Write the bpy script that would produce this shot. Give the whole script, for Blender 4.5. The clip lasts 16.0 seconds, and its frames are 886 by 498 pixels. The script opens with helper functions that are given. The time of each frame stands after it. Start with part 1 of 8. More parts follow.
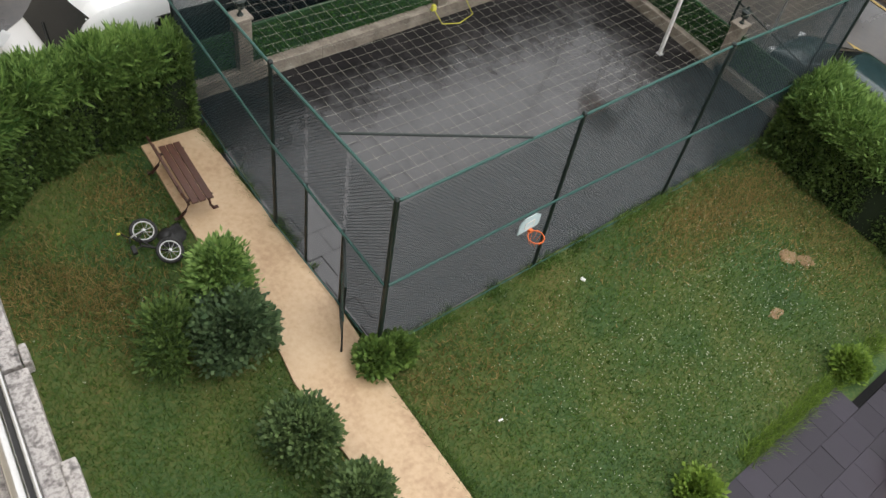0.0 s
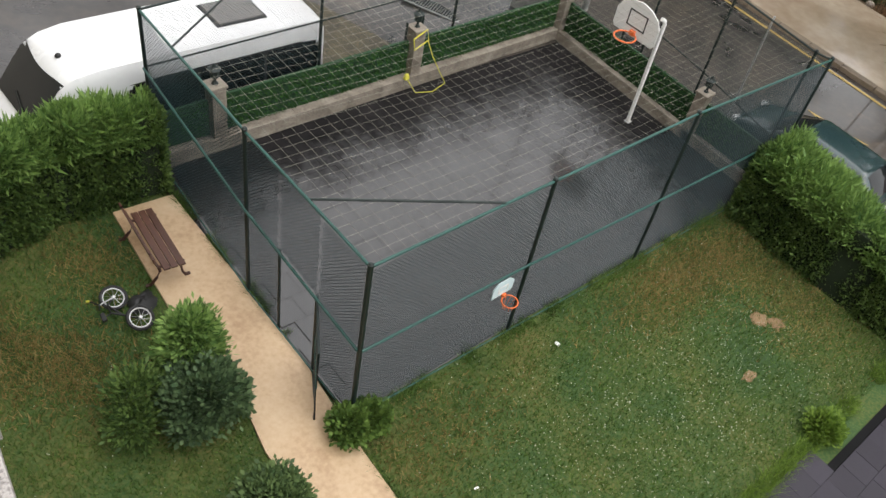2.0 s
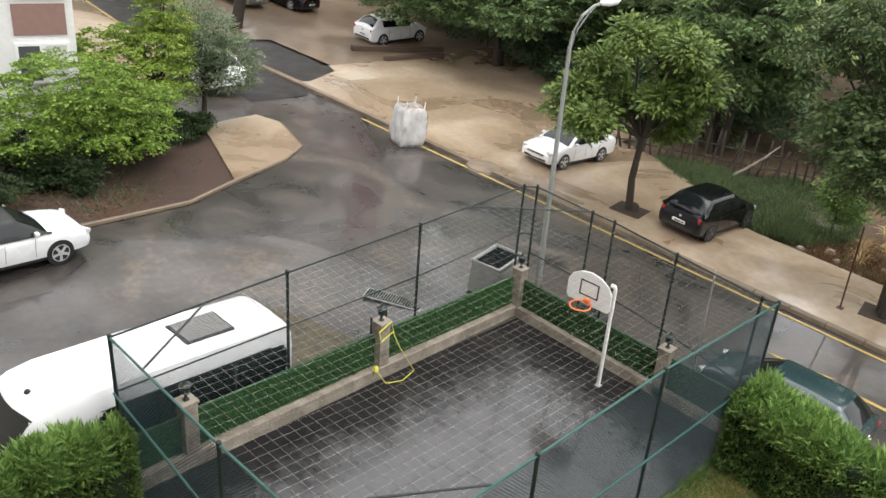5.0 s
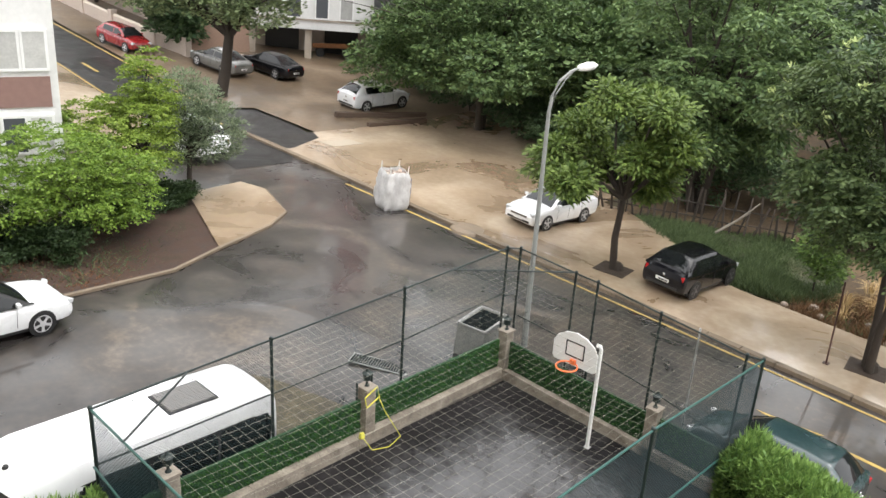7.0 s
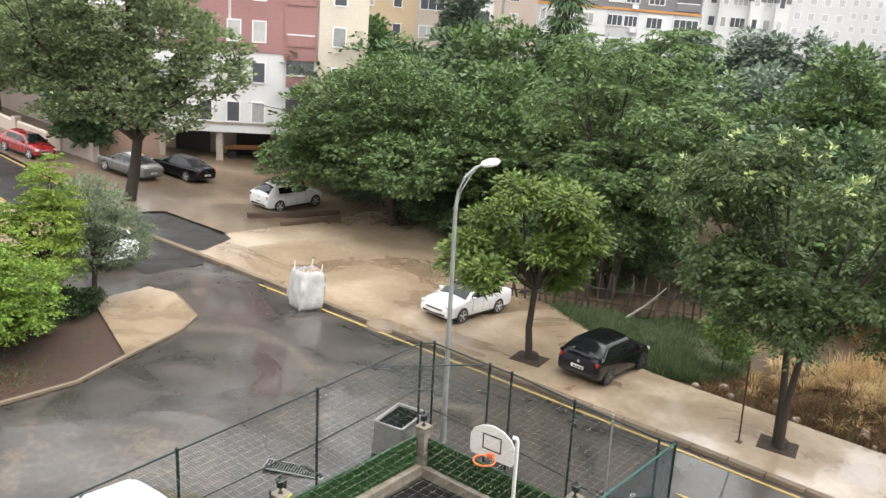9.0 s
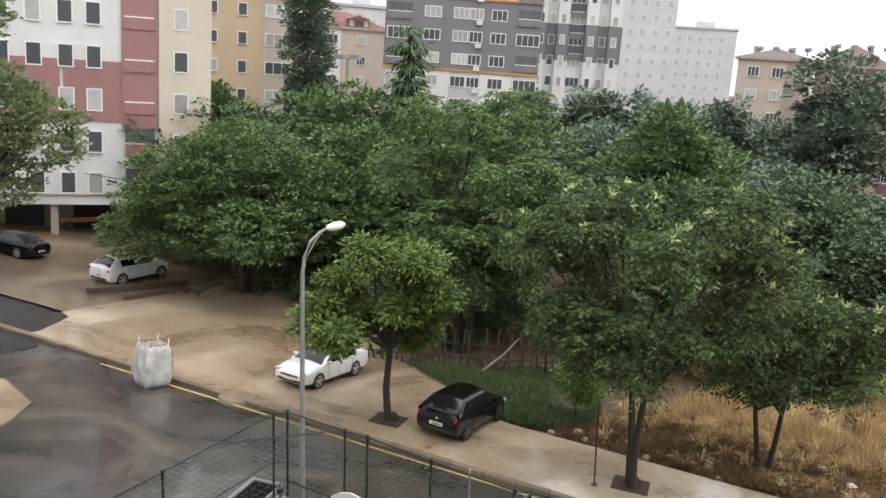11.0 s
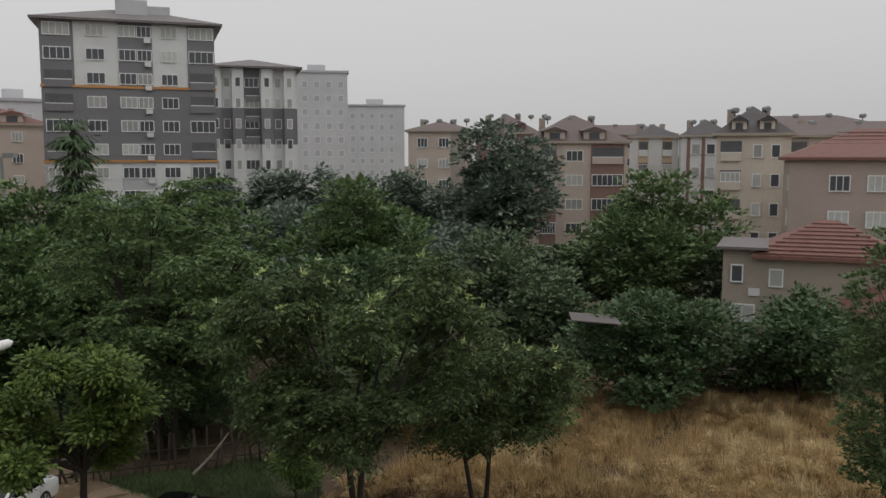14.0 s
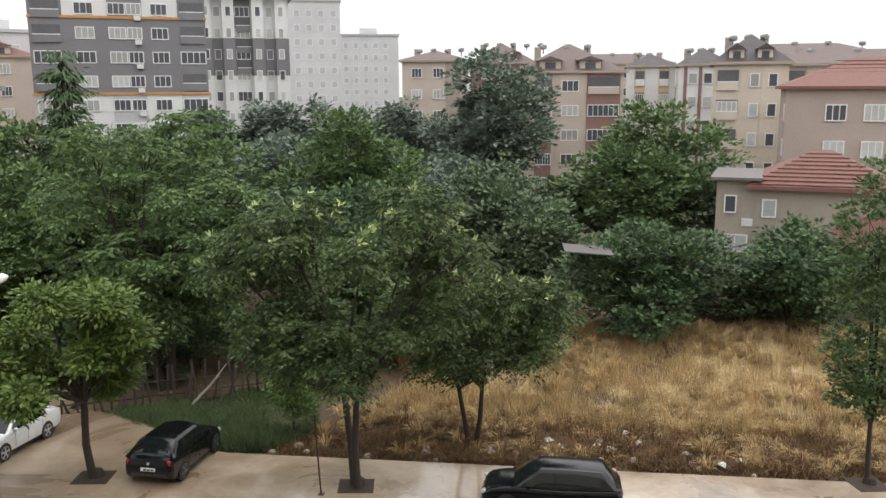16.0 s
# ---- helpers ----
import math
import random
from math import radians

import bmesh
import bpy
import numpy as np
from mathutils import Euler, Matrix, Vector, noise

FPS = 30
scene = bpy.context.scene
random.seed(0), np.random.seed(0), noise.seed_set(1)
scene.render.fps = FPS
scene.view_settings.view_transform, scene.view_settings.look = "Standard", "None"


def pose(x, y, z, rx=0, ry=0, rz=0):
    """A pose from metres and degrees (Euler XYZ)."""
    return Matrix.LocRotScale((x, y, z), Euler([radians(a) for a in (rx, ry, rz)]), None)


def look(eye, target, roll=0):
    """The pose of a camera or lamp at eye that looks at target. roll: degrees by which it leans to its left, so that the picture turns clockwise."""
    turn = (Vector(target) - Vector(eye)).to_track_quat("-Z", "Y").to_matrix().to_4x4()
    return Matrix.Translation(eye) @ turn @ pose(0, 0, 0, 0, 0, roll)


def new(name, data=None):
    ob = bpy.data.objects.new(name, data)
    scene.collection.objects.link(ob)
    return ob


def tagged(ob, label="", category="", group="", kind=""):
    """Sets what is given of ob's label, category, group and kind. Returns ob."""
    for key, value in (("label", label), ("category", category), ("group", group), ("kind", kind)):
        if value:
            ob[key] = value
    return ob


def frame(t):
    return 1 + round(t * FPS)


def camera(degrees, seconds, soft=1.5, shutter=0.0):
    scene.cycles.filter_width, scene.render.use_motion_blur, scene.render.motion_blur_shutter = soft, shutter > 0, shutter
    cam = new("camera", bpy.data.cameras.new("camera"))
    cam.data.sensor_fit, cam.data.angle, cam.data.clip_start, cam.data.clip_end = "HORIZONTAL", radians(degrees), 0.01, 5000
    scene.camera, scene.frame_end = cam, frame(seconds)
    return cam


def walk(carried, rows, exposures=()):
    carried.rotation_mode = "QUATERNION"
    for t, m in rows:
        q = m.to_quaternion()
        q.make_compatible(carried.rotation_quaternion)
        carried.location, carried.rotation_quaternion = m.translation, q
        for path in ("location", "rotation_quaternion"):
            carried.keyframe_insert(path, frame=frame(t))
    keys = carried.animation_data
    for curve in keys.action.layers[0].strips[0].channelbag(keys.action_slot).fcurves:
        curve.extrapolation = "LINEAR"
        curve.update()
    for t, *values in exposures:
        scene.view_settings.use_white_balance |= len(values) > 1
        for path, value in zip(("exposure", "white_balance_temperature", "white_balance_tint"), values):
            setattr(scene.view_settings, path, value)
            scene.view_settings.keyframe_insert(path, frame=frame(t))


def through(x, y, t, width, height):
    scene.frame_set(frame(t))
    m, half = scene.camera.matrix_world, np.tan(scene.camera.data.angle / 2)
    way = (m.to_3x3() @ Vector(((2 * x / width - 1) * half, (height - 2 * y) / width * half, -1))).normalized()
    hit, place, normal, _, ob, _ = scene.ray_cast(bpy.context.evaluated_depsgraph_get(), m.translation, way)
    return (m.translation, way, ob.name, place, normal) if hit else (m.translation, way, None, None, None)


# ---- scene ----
cam = camera(55.2, 16.0)
PATH = [
    (0, (-4.988, -5.436, 11.636), (-4.036, -4.579, 10.1), 11.5),
    (0.5, (-4.989, -5.44, 11.633), (-4.037, -4.569, 10.105), 11.0),
    (1, (-4.988, -5.451, 11.633), (-4.023, -4.564, 10.123), 11.0),
    (1.5, (-4.991, -5.447, 11.633), (-3.996, -4.552, 10.147), 11.7),
    (2, (-5.001, -5.442, 11.638), (-3.938, -4.527, 10.212), 12.1),
    (2.5, (-5.04, -5.443, 11.651), (-3.903, -4.452, 10.337), 11.0),
    (3, (-5.063, -5.463, 11.665), (-3.886, -4.385, 10.46), 9.4),
    (3.5, (-5.06, -5.478, 11.678), (-3.865, -4.34, 10.547), 8.2),
    (4, (-5.072, -5.463, 11.7), (-3.84, -4.291, 10.648), 7.3),
    (4.5, (-5.082, -5.455, 11.723), (-3.789, -4.27, 10.762), 5.5),
    (5, (-5.078, -5.46, 11.737), (-3.74, -4.27, 10.847), 4.4),
    (7.5, (-5.048, -5.556, 11.805), (-3.61, -4.353, 11.108), 3.8),
    (8, (-5.028, -5.598, 11.826), (-3.527, -4.431, 11.205), 3.6),
    (10.5, (-4.839, -6.005, 11.962), (-3.159, -5.014, 11.52), 2.3),
    (11, (-4.82, -6.043, 11.976), (-3.059, -5.177, 11.589), 2.0),
    (11.5, (-4.797, -6.081, 11.99), (-2.982, -5.318, 11.639), 1.7),
    (12, (-4.759, -6.114, 12.01), (-2.895, -5.47, 11.678), 0.3),
    (12.5, (-4.714, -6.146, 12.032), (-2.803, -5.64, 11.731), -1.4),
    (13, (-4.704, -6.161, 12.049), (-2.755, -5.789, 11.801), -2.3),
    (13.5, (-4.726, -6.175, 12.062), (-2.757, -5.901, 11.847), -2.5),
    (14, (-4.765, -6.194, 12.076), (-2.786, -5.991, 11.869), -2.2),
    (14.5, (-4.802, -6.222, 12.082), (-2.821, -6.071, 11.859), -1.9),
    (15, (-4.828, -6.256, 12.087), (-2.854, -6.086, 11.812), -1.9),
    (15.5, (-4.842, -6.291, 12.091), (-2.878, -6.098, 11.768), -2.4),
    (16, (-4.853, -6.327, 12.095), (-2.897, -6.129, 11.729), -2.5),
]
EXPOSURES = [(0.0, 0.93), (2.0, 1.03), (3.5, 1.27), (5.0, 1.40), (8.2, 1.63), (10.5, 1.68), (11.0, 1.08), (11.5, 0.84), (12.0, 0.92), (12.5, 0.88), (13.0, 0.5), (13.4, 0.05), (13.9, -0.18), (14.6, -0.2), (15.3, 0.33), (15.7, 0.72), (16.0, 0.9)]
walk(cam, [(t, look(eye, target, roll)) for t, eye, target, roll in PATH], EXPOSURES)

# world: bright overcast sky in rain
SUN_EL, SUN_ROT = radians(52), radians(200)
world = bpy.data.worlds.new("rain_sky")
scene.world = world
world.use_nodes = True
wn, wl = world.node_tree.nodes, world.node_tree.links
sky = wn.new("ShaderNodeTexSky")
sky.sky_type, sky.sun_disc = "NISHITA", False
sky.sun_elevation, sky.sun_rotation = SUN_EL, SUN_ROT
sky.air_density, sky.dust_density = 1.0, 4.0
pale = wn.new("ShaderNodeHueSaturation")
pale.inputs["Saturation"].default_value = 0.12
wl.new(sky.outputs[0], pale.inputs["Color"])
cloud = wn.new("ShaderNodeMix")
cloud.data_type = "RGBA"
cloud.inputs["Factor"].default_value = 0.65
cloud.inputs["B"].default_value = (8.85, 8.8, 8.85, 1)
wl.new(pale.outputs[0], cloud.inputs["A"])
up = wn.new("ShaderNodeSeparateXYZ")
wl.new(wn.new("ShaderNodeTexCoord").outputs["Generated"], up.inputs[0])
lift = wn.new("ShaderNodeMapRange")
lift.inputs["To Min"].default_value, lift.inputs["To Max"].default_value = 0.78, 1.20
wl.new(up.outputs[2], lift.inputs[0])
veil = wn.new("ShaderNodeVectorMath")
veil.operation = "SCALE"
wl.new(cloud.outputs["Result"], veil.inputs[0])
wl.new(lift.outputs[0], veil.inputs["Scale"])
wl.new(veil.outputs[0], wn["Background"].inputs[0])
wn["Background"].inputs[1].default_value = 0.118
sun = new("sun", bpy.data.lights.new("sun", "SUN"))
sun.data.energy, sun.data.angle, sun.data.color = 0.35, radians(30), (1.0, 0.97, 0.93)
sun.matrix_world = look((0, 0, 50), (-18, 12, 0))

# ---- tools for building ----
def rnd(a, b):
    return random.uniform(a, b)


class Geo:
    """Vertices and faces of one mesh."""

    def __init__(self):
        self.v, self.f = [], []

    def add(self, verts, faces):
        n = len(self.v)
        self.v.extend(tuple(p) for p in verts)
        self.f.extend(tuple(i + n for i in q) for q in faces)
        return self

    def box(self, c, s, m=None, taper=1.0):
        x, y, z = (k / 2 for k in s)
        t = taper
        pts = [(-x, -y, -z), (x, -y, -z), (x, y, -z), (-x, y, -z), (-x * t, -y * t, z), (x * t, -y * t, z), (x * t, y * t, z), (-x * t, y * t, z)]
        pts = [Vector(p) + Vector(c) for p in pts]
        if m is not None:
            pts = [m @ p for p in pts]
        return self.add(pts, [(0, 3, 2, 1), (4, 5, 6, 7), (0, 1, 5, 4), (1, 2, 6, 5), (2, 3, 7, 6), (3, 0, 4, 7)])

    def tube(self, pts, r, n=6, caps=True):
        pts = [Vector(p) for p in pts]
        rs = r if isinstance(r, (list, tuple)) else [r] * len(pts)
        base = len(self.v)
        up = Vector((0.13, 0.07, 1)).normalized()
        for i, p in enumerate(pts):
            d = (pts[min(i + 1, len(pts) - 1)] - pts[max(i - 1, 0)]).normalized()
            ref = up if abs(d.dot(up)) < 0.95 else Vector((1, 0.1, 0)).normalized()
            a = d.cross(ref).normalized()
            b = d.cross(a)
            for k in range(n):
                w = 2 * math.pi * k / n
                self.v.append(tuple(p + (a * math.cos(w) + b * math.sin(w)) * rs[i]))
        for i in range(len(pts) - 1):
            for k in range(n):
                k2 = (k + 1) % n
                self.f.append((base + i * n + k, base + i * n + k2, base + (i + 1) * n + k2, base + (i + 1) * n + k))
        if caps:
            self.f.append(tuple(base + k for k in range(n))[::-1])
            self.f.append(tuple(base + (len(pts) - 1) * n + k for k in range(n)))
        return self

    def lathe(self, profile, c=(0, 0, 0), n=12, m=None):
        base = len(self.v)
        for r, z in profile:
            for k in range(n):
                w = 2 * math.pi * k / n
                p = Vector((c[0] + r * math.cos(w), c[1] + r * math.sin(w), c[2] + z))
                self.v.append(tuple(m @ p if m is not None else p))
        for i in range(len(profile) - 1):
            for k in range(n):
                k2 = (k + 1) % n
                self.f.append((base + i * n + k, base + i * n + k2, base + (i + 1) * n + k2, base + (i + 1) * n + k))
        self.f.append(tuple(base + k for k in range(n))[::-1])
        self.f.append(tuple(base + (len(profile) - 1) * n + k for k in range(n)))
        return self

    def slab(self, outline, z0, z1, zfun=None):
        """A flat slab with the outline given, from height z0 to z1 (over zfun)."""
        n = len(outline)
        zf = zfun or (lambda x, y: 0)
        return self.add([(x, y, zf(x, y) + z0) for x, y in outline] + [(x, y, zf(x, y) + z1) for x, y in outline],
                        [tuple(range(n))[::-1], tuple(range(n, 2 * n))] + [(i, (i + 1) % n, n + (i + 1) % n, n + i) for i in range(n)])

    def moved(self, m):
        self.v = [tuple(m @ Vector(p)) for p in self.v]
        return self

    def torus(self, c, R, r, axis="z", n=20, k=8, m=None):
        base = len(self.v)
        for i in range(n):
            a = 2 * math.pi * i / n
            for j in range(k):
                b = 2 * math.pi * j / k
                x, y, z = (R + r * math.cos(b)) * math.cos(a), (R + r * math.cos(b)) * math.sin(a), r * math.sin(b)
                p = {"z": (x, y, z), "y": (x, z, y), "x": (z, x, y)}[axis]
                p = Vector(p) + Vector(c)
                self.v.append(tuple(m @ p if m is not None else p))
        for i in range(n):
            for j in range(k):
                i2, j2 = (i + 1) % n, (j + 1) % k
                self.f.append((base + i * k + j, base + i2 * k + j, base + i2 * k + j2, base + i * k + j2))
        return self

    def mesh(self, name, smooth=0, bevel=0):
        me = bpy.data.meshes.new(name)
        me.from_pydata(self.v, [], self.f)
        if bevel:
            bm = bmesh.new()
            bm.from_mesh(me)
            bmesh.ops.recalc_face_normals(bm, faces=bm.faces)
            bmesh.ops.bevel(bm, geom=[e for e in bm.edges if e.is_manifold and e.calc_face_angle(0) > 0.6], offset=bevel, segments=2, affect="EDGES", profile=0.6, clamp_overlap=True)
            bm.to_mesh(me)
            bm.free()
        if smooth:
            me.shade_smooth()
            me.set_sharp_from_angle(angle=radians(smooth))
        return me


def part(name, geo, material, parent, label="", smooth=0, bevel=0, kind=""):
    ob = new(name, geo.mesh(name, smooth, bevel))
    ob.data.materials.append(material)
    ob.parent = parent
    return tagged(ob, label, kind=kind)


def thing(name, label, category, m=None, group="", kind=""):
    ob = tagged(new(name), label, category, group, kind)
    ob.empty_display_size = 0.2
    if m is not None:
        ob.matrix_basis = m
    return ob


def single(name, geo, material, label, category, group="", kind="", smooth=0, bevel=0, m=None):
    ob = new(name, geo.mesh(name, smooth, bevel))
    ob.data.materials.append(material)
    if m is not None:
        ob.matrix_basis = m
    return tagged(ob, label, category, group, kind)


def quads(name, verts, material, per=4):
    """One mesh of many loose faces with `per` corners each, from an array of corners."""
    verts = np.asarray(verts, dtype=np.float32).reshape(-1, 3)
    n = len(verts) // per
    me = bpy.data.meshes.new(name)
    me.vertices.add(len(verts))
    me.vertices.foreach_set("co", verts.ravel())
    me.loops.add(n * per)
    me.loops.foreach_set("vertex_index", np.arange(n * per, dtype=np.int32))
    me.polygons.add(n)
    me.polygons.foreach_set("loop_start", np.arange(0, n * per, per, dtype=np.int32))
    me.update(calc_edges=True)
    me.materials.append(material)
    return me


def ease(v, a, b):
    u = np.clip((v - a) / (b - a), 0, 1)
    return u * u * (3 - 2 * u)


def lies(x, y):
    """Height of the sloping ground; the side street dips beside the court."""
    dip = 0.55 * ease(y, 7.0, 7.4) * (1 - ease(y, 9.8, 16.5)) * (1 - ease(x, 5.5, 10.5))
    return -0.07 * np.clip(x, -20, 32) + 0.05 * np.clip(y, -30, 40) + 0.09 * np.clip(y - 40, 0, 35) * (1 - ease(x, 32, 50)) - dip


def lie(x, y):
    return float(lies(x, y))


# the slope of the near ground as a turn, to set things upon it
def on_ground(x, y, turn=0.0, dz=0.0, lean=True):
    m = Matrix.Translation((x, y, lie(x, y) + dz))
    if lean:
        n = Vector((0.07 if -20 < x < 32 else 0, -0.05 if -30 < y < 40 else -0.09 if 40 < y < 75 and x < 34 else 0, 1)).normalized()
        m = m @ Vector((0, 0, 1)).rotation_difference(n).to_matrix().to_4x4()
    return m @ Matrix.Rotation(radians(turn), 4, "Z")


def drape(xs, ys, dz, keep=None):
    """A sheet over the ground on the lines xs and ys."""
    g = Geo()
    for x in xs:
        for y in ys:
            g.v.append((x, y, lie(x, y) + dz))
    n = len(ys)
    for i in range(len(xs) - 1):
        for j in range(n - 1):
            if keep is None or keep((xs[i] + xs[i + 1]) / 2, (ys[j] + ys[j + 1]) / 2):
                g.f.append((i * n + j, (i + 1) * n + j, (i + 1) * n + j + 1, i * n + j + 1))
    return g


# ---- materials ----
def mat(name, cols, scale=2.0, fine=40.0, rough=(0.6, 0.85), bump=0.2, metal=0.0, vary=0.0, by="object", spec=0.5, fine_mix=0.35, stretch=None, coat=0.0, wet=None, across=False, warp=0.0):
    """A surface with colour that varies at two scales, roughness and relief. by: what `vary` follows, each object or each loose island."""
    m = bpy.data.materials.new(name)
    m.use_nodes = True
    n, l = m.node_tree.nodes, m.node_tree.links
    b = n["Principled BSDF"]
    co = n.new("ShaderNodeTexCoord")
    src = n.new("ShaderNodeNewGeometry").outputs["Position"] if across else co.outputs["Object"]  # across: one pattern over many pieces
    if stretch:
        mp = n.new("ShaderNodeMapping")
        mp.inputs["Scale"].default_value = stretch
        l.new(src, mp.inputs[0])
        src = mp.outputs[0]
    a = n.new("ShaderNodeTexNoise")
    a.inputs["Scale"].default_value, a.inputs["Detail"].default_value, a.inputs["Roughness"].default_value = scale, 5, 0.6
    a.inputs["Distortion"].default_value = warp
    f = n.new("ShaderNodeTexNoise")
    f.inputs["Scale"].default_value, f.inputs["Detail"].default_value = fine, 3
    l.new(src, a.inputs["Vector"])
    l.new(src, f.inputs["Vector"])
    mixer = n.new("ShaderNodeMix")
    mixer.data_type = "FLOAT"
    mixer.inputs[0].default_value = fine_mix
    l.new(a.outputs[0], mixer.inputs[2])
    l.new(f.outputs[0], mixer.inputs[3])
    r = n.new("ShaderNodeValToRGB")
    k = len(cols)
    while len(r.color_ramp.elements) < k:
        r.color_ramp.elements.new(0.5)
    for i, c in enumerate(cols):
        e = r.color_ramp.elements[i]
        e.position = 0.32 + 0.36 * i / max(k - 1, 1)
        e.color = (*c, 1)
    l.new(mixer.outputs[0], r.inputs[0])
    col = r.outputs[0]
    if vary:
        h = n.new("ShaderNodeHueSaturation")
        src2 = n.new("ShaderNodeObjectInfo").outputs["Random"] if by == "object" else n.new("ShaderNodeNewGeometry").outputs["Random Per Island"]
        mr = n.new("ShaderNodeMapRange")
        mr.inputs["To Min"].default_value, mr.inputs["To Max"].default_value = 1 - vary, 1 + vary
        l.new(src2, mr.inputs[0])
        l.new(mr.outputs[0], h.inputs["Value"])
        l.new(col, h.inputs["Color"])
        col = h.outputs[0]
    l.new(col, b.inputs["Base Color"])
    ro = n.new("ShaderNodeMapRange")
    ro.inputs["From Min"].default_value, ro.inputs["From Max"].default_value = 0.35, 0.65
    ro.inputs["To Min"].default_value, ro.inputs["To Max"].default_value = rough
    l.new(a.outputs[0], ro.inputs[0])
    l.new(ro.outputs[0], b.inputs["Roughness"])
    if bump:
        bp = n.new("ShaderNodeBump")
        bp.inputs["Strength"].default_value, bp.inputs["Distance"].default_value = bump, 0.01
        l.new(f.outputs[0], bp.inputs["Height"])
        l.new(bp.outputs[0], b.inputs["Normal"])
    b.inputs["Metallic"].default_value = metal
    b.inputs["Specular IOR Level"].default_value = spec
    b.inputs["Coat Weight"].default_value = coat
    b.inputs["Coat Roughness"].default_value = 0.06
    if wet:  # a film of water, thicker in the hollows
        wa = n.new("ShaderNodeTexNoise")
        wa.inputs["Scale"].default_value, wa.inputs["Detail"].default_value = wet[2], 6
        l.new(src, wa.inputs["Vector"])
        wm = n.new("ShaderNodeMapRange")
        wm.inputs["From Min"].default_value, wm.inputs["From Max"].default_value = 0.4, 0.6
        wm.inputs["To Min"].default_value, wm.inputs["To Max"].default_value = wet[0], wet[1]
        l.new(wa.outputs[0], wm.inputs[0])
        l.new(wm.outputs[0], b.inputs["Coat Weight"])
    return m


def leafy(name, dark, light, rough=0.45, through=0.18, vary=0.35):
    """Leaves: each island of its own green, a little light through them."""
    m = bpy.data.materials.new(name)
    m.use_nodes = True
    n, l = m.node_tree.nodes, m.node_tree.links
    b = n["Principled BSDF"]
    ge = n.new("ShaderNodeNewGeometry")
    no = n.new("ShaderNodeTexNoise")
    no.inputs["Scale"].default_value = 0.9
    co = n.new("ShaderNodeTexCoord")
    l.new(co.outputs["Object"], no.inputs["Vector"])
    ma = n.new("ShaderNodeMath")
    ma.operation = "MULTIPLY_ADD"
    ma.inputs[1].default_value, ma.inputs[2].default_value = 0.55, -0.05
    l.new(ge.outputs["Random Per Island"], ma.inputs[0])
    ad = n.new("ShaderNodeMath")
    ad.operation = "MULTIPLY_ADD"
    ad.inputs[1].default_value = 0.5
    l.new(no.outputs[0], ad.inputs[0])
    l.new(ma.outputs[0], ad.inputs[2])
    r = n.new("ShaderNodeValToRGB")
    r.color_ramp.elements[0].color, r.color_ramp.elements[1].color = (*dark, 1), (*light, 1)
    r.color_ramp.elements[0].position, r.color_ramp.elements[1].position = 0.1, 0.75
    l.new(ad.outputs[0], r.inputs[0])
    l.new(r.outputs[0], b.inputs["Base Color"])
    b.inputs["Roughness"].default_value = rough
    b.inputs["Specular IOR Level"].default_value = 0.22
    tr = n.new("ShaderNodeBsdfTranslucent")
    l.new(r.outputs[0], tr.inputs[0])
    mx = n.new("ShaderNodeMixShader")
    mx.inputs[0].default_value = through
    l.new(b.outputs[0], mx.inputs[1])
    l.new(tr.outputs[0], mx.inputs[2])
    l.new(mx.outputs[0], n["Material Output"].inputs[0])
    return m


def glassy(name, tint, rough=0.04, clear=0.0):
    m = bpy.data.materials.new(name)
    m.use_nodes = True
    b = m.node_tree.nodes["Principled BSDF"]
    b.inputs["Base Color"].default_value = (*tint, 1)
    b.inputs["Roughness"].default_value = rough
    b.inputs["Specular IOR Level"].default_value = 0.35
    b.inputs["Transmission Weight"].default_value = clear
    return m


M_soil = mat("soil", [(0.05, 0.04, 0.03), (0.10, 0.085, 0.05), (0.05, 0.07, 0.03)], 0.15, 3, (0.8, 1), 0.6)
M_lawn = mat("lawn", [(0.020, 0.052, 0.010), (0.035, 0.080, 0.014), (0.085, 0.105, 0.025), (0.17, 0.135, 0.05)], 0.42, 20, (0.75, 1), 0.9, fine_mix=0.4)
M_asphalt = mat("wet_asphalt", [(0.016, 0.014, 0.014), (0.034, 0.030, 0.028), (0.058, 0.048, 0.040), (0.125, 0.098, 0.074)], 0.24, 5, (0.22, 0.5), 0.10, wet=(0.05, 0.7, 0.4), fine_mix=0.22, warp=1.6)
M_newtar = mat("fresh_asphalt", [(0.014, 0.0135, 0.014), (0.028, 0.027, 0.026), (0.045, 0.04, 0.036)], 0.4, 8, (0.3, 0.6), 0.2, spec=0.3, warp=1.0)
M_concrete = mat("wet_concrete", [(0.18, 0.125, 0.08), (0.33, 0.245, 0.165), (0.50, 0.41, 0.31)], 0.2, 3.5, (0.2, 0.45), 0.05, wet=(0.4, 1.0, 0.3), spec=0.5, fine_mix=0.18, warp=0.8)
# mud brown, also darkened to stand in for shade near the trees
M_mud_shade = mat("muddy_shaded_concrete", [(0.085, 0.058, 0.037), (0.16, 0.115, 0.075), (0.26, 0.20, 0.145)], 0.16, 3, (0.3, 0.6), 0.12, wet=(0.0, 0.5, 0.25), spec=0.35, fine_mix=0.18, warp=0.8)
M_path = mat("beige_path", [(0.40, 0.26, 0.15), (0.55, 0.39, 0.24), (0.62, 0.47, 0.31)], 0.9, 12, (0.35, 0.6), 0.15)
M_kerb = mat("kerb_stone", [(0.12, 0.09, 0.06), (0.22, 0.17, 0.12)], 1.2, 20, (0.4, 0.7), 0.3, vary=0.15, across=True)
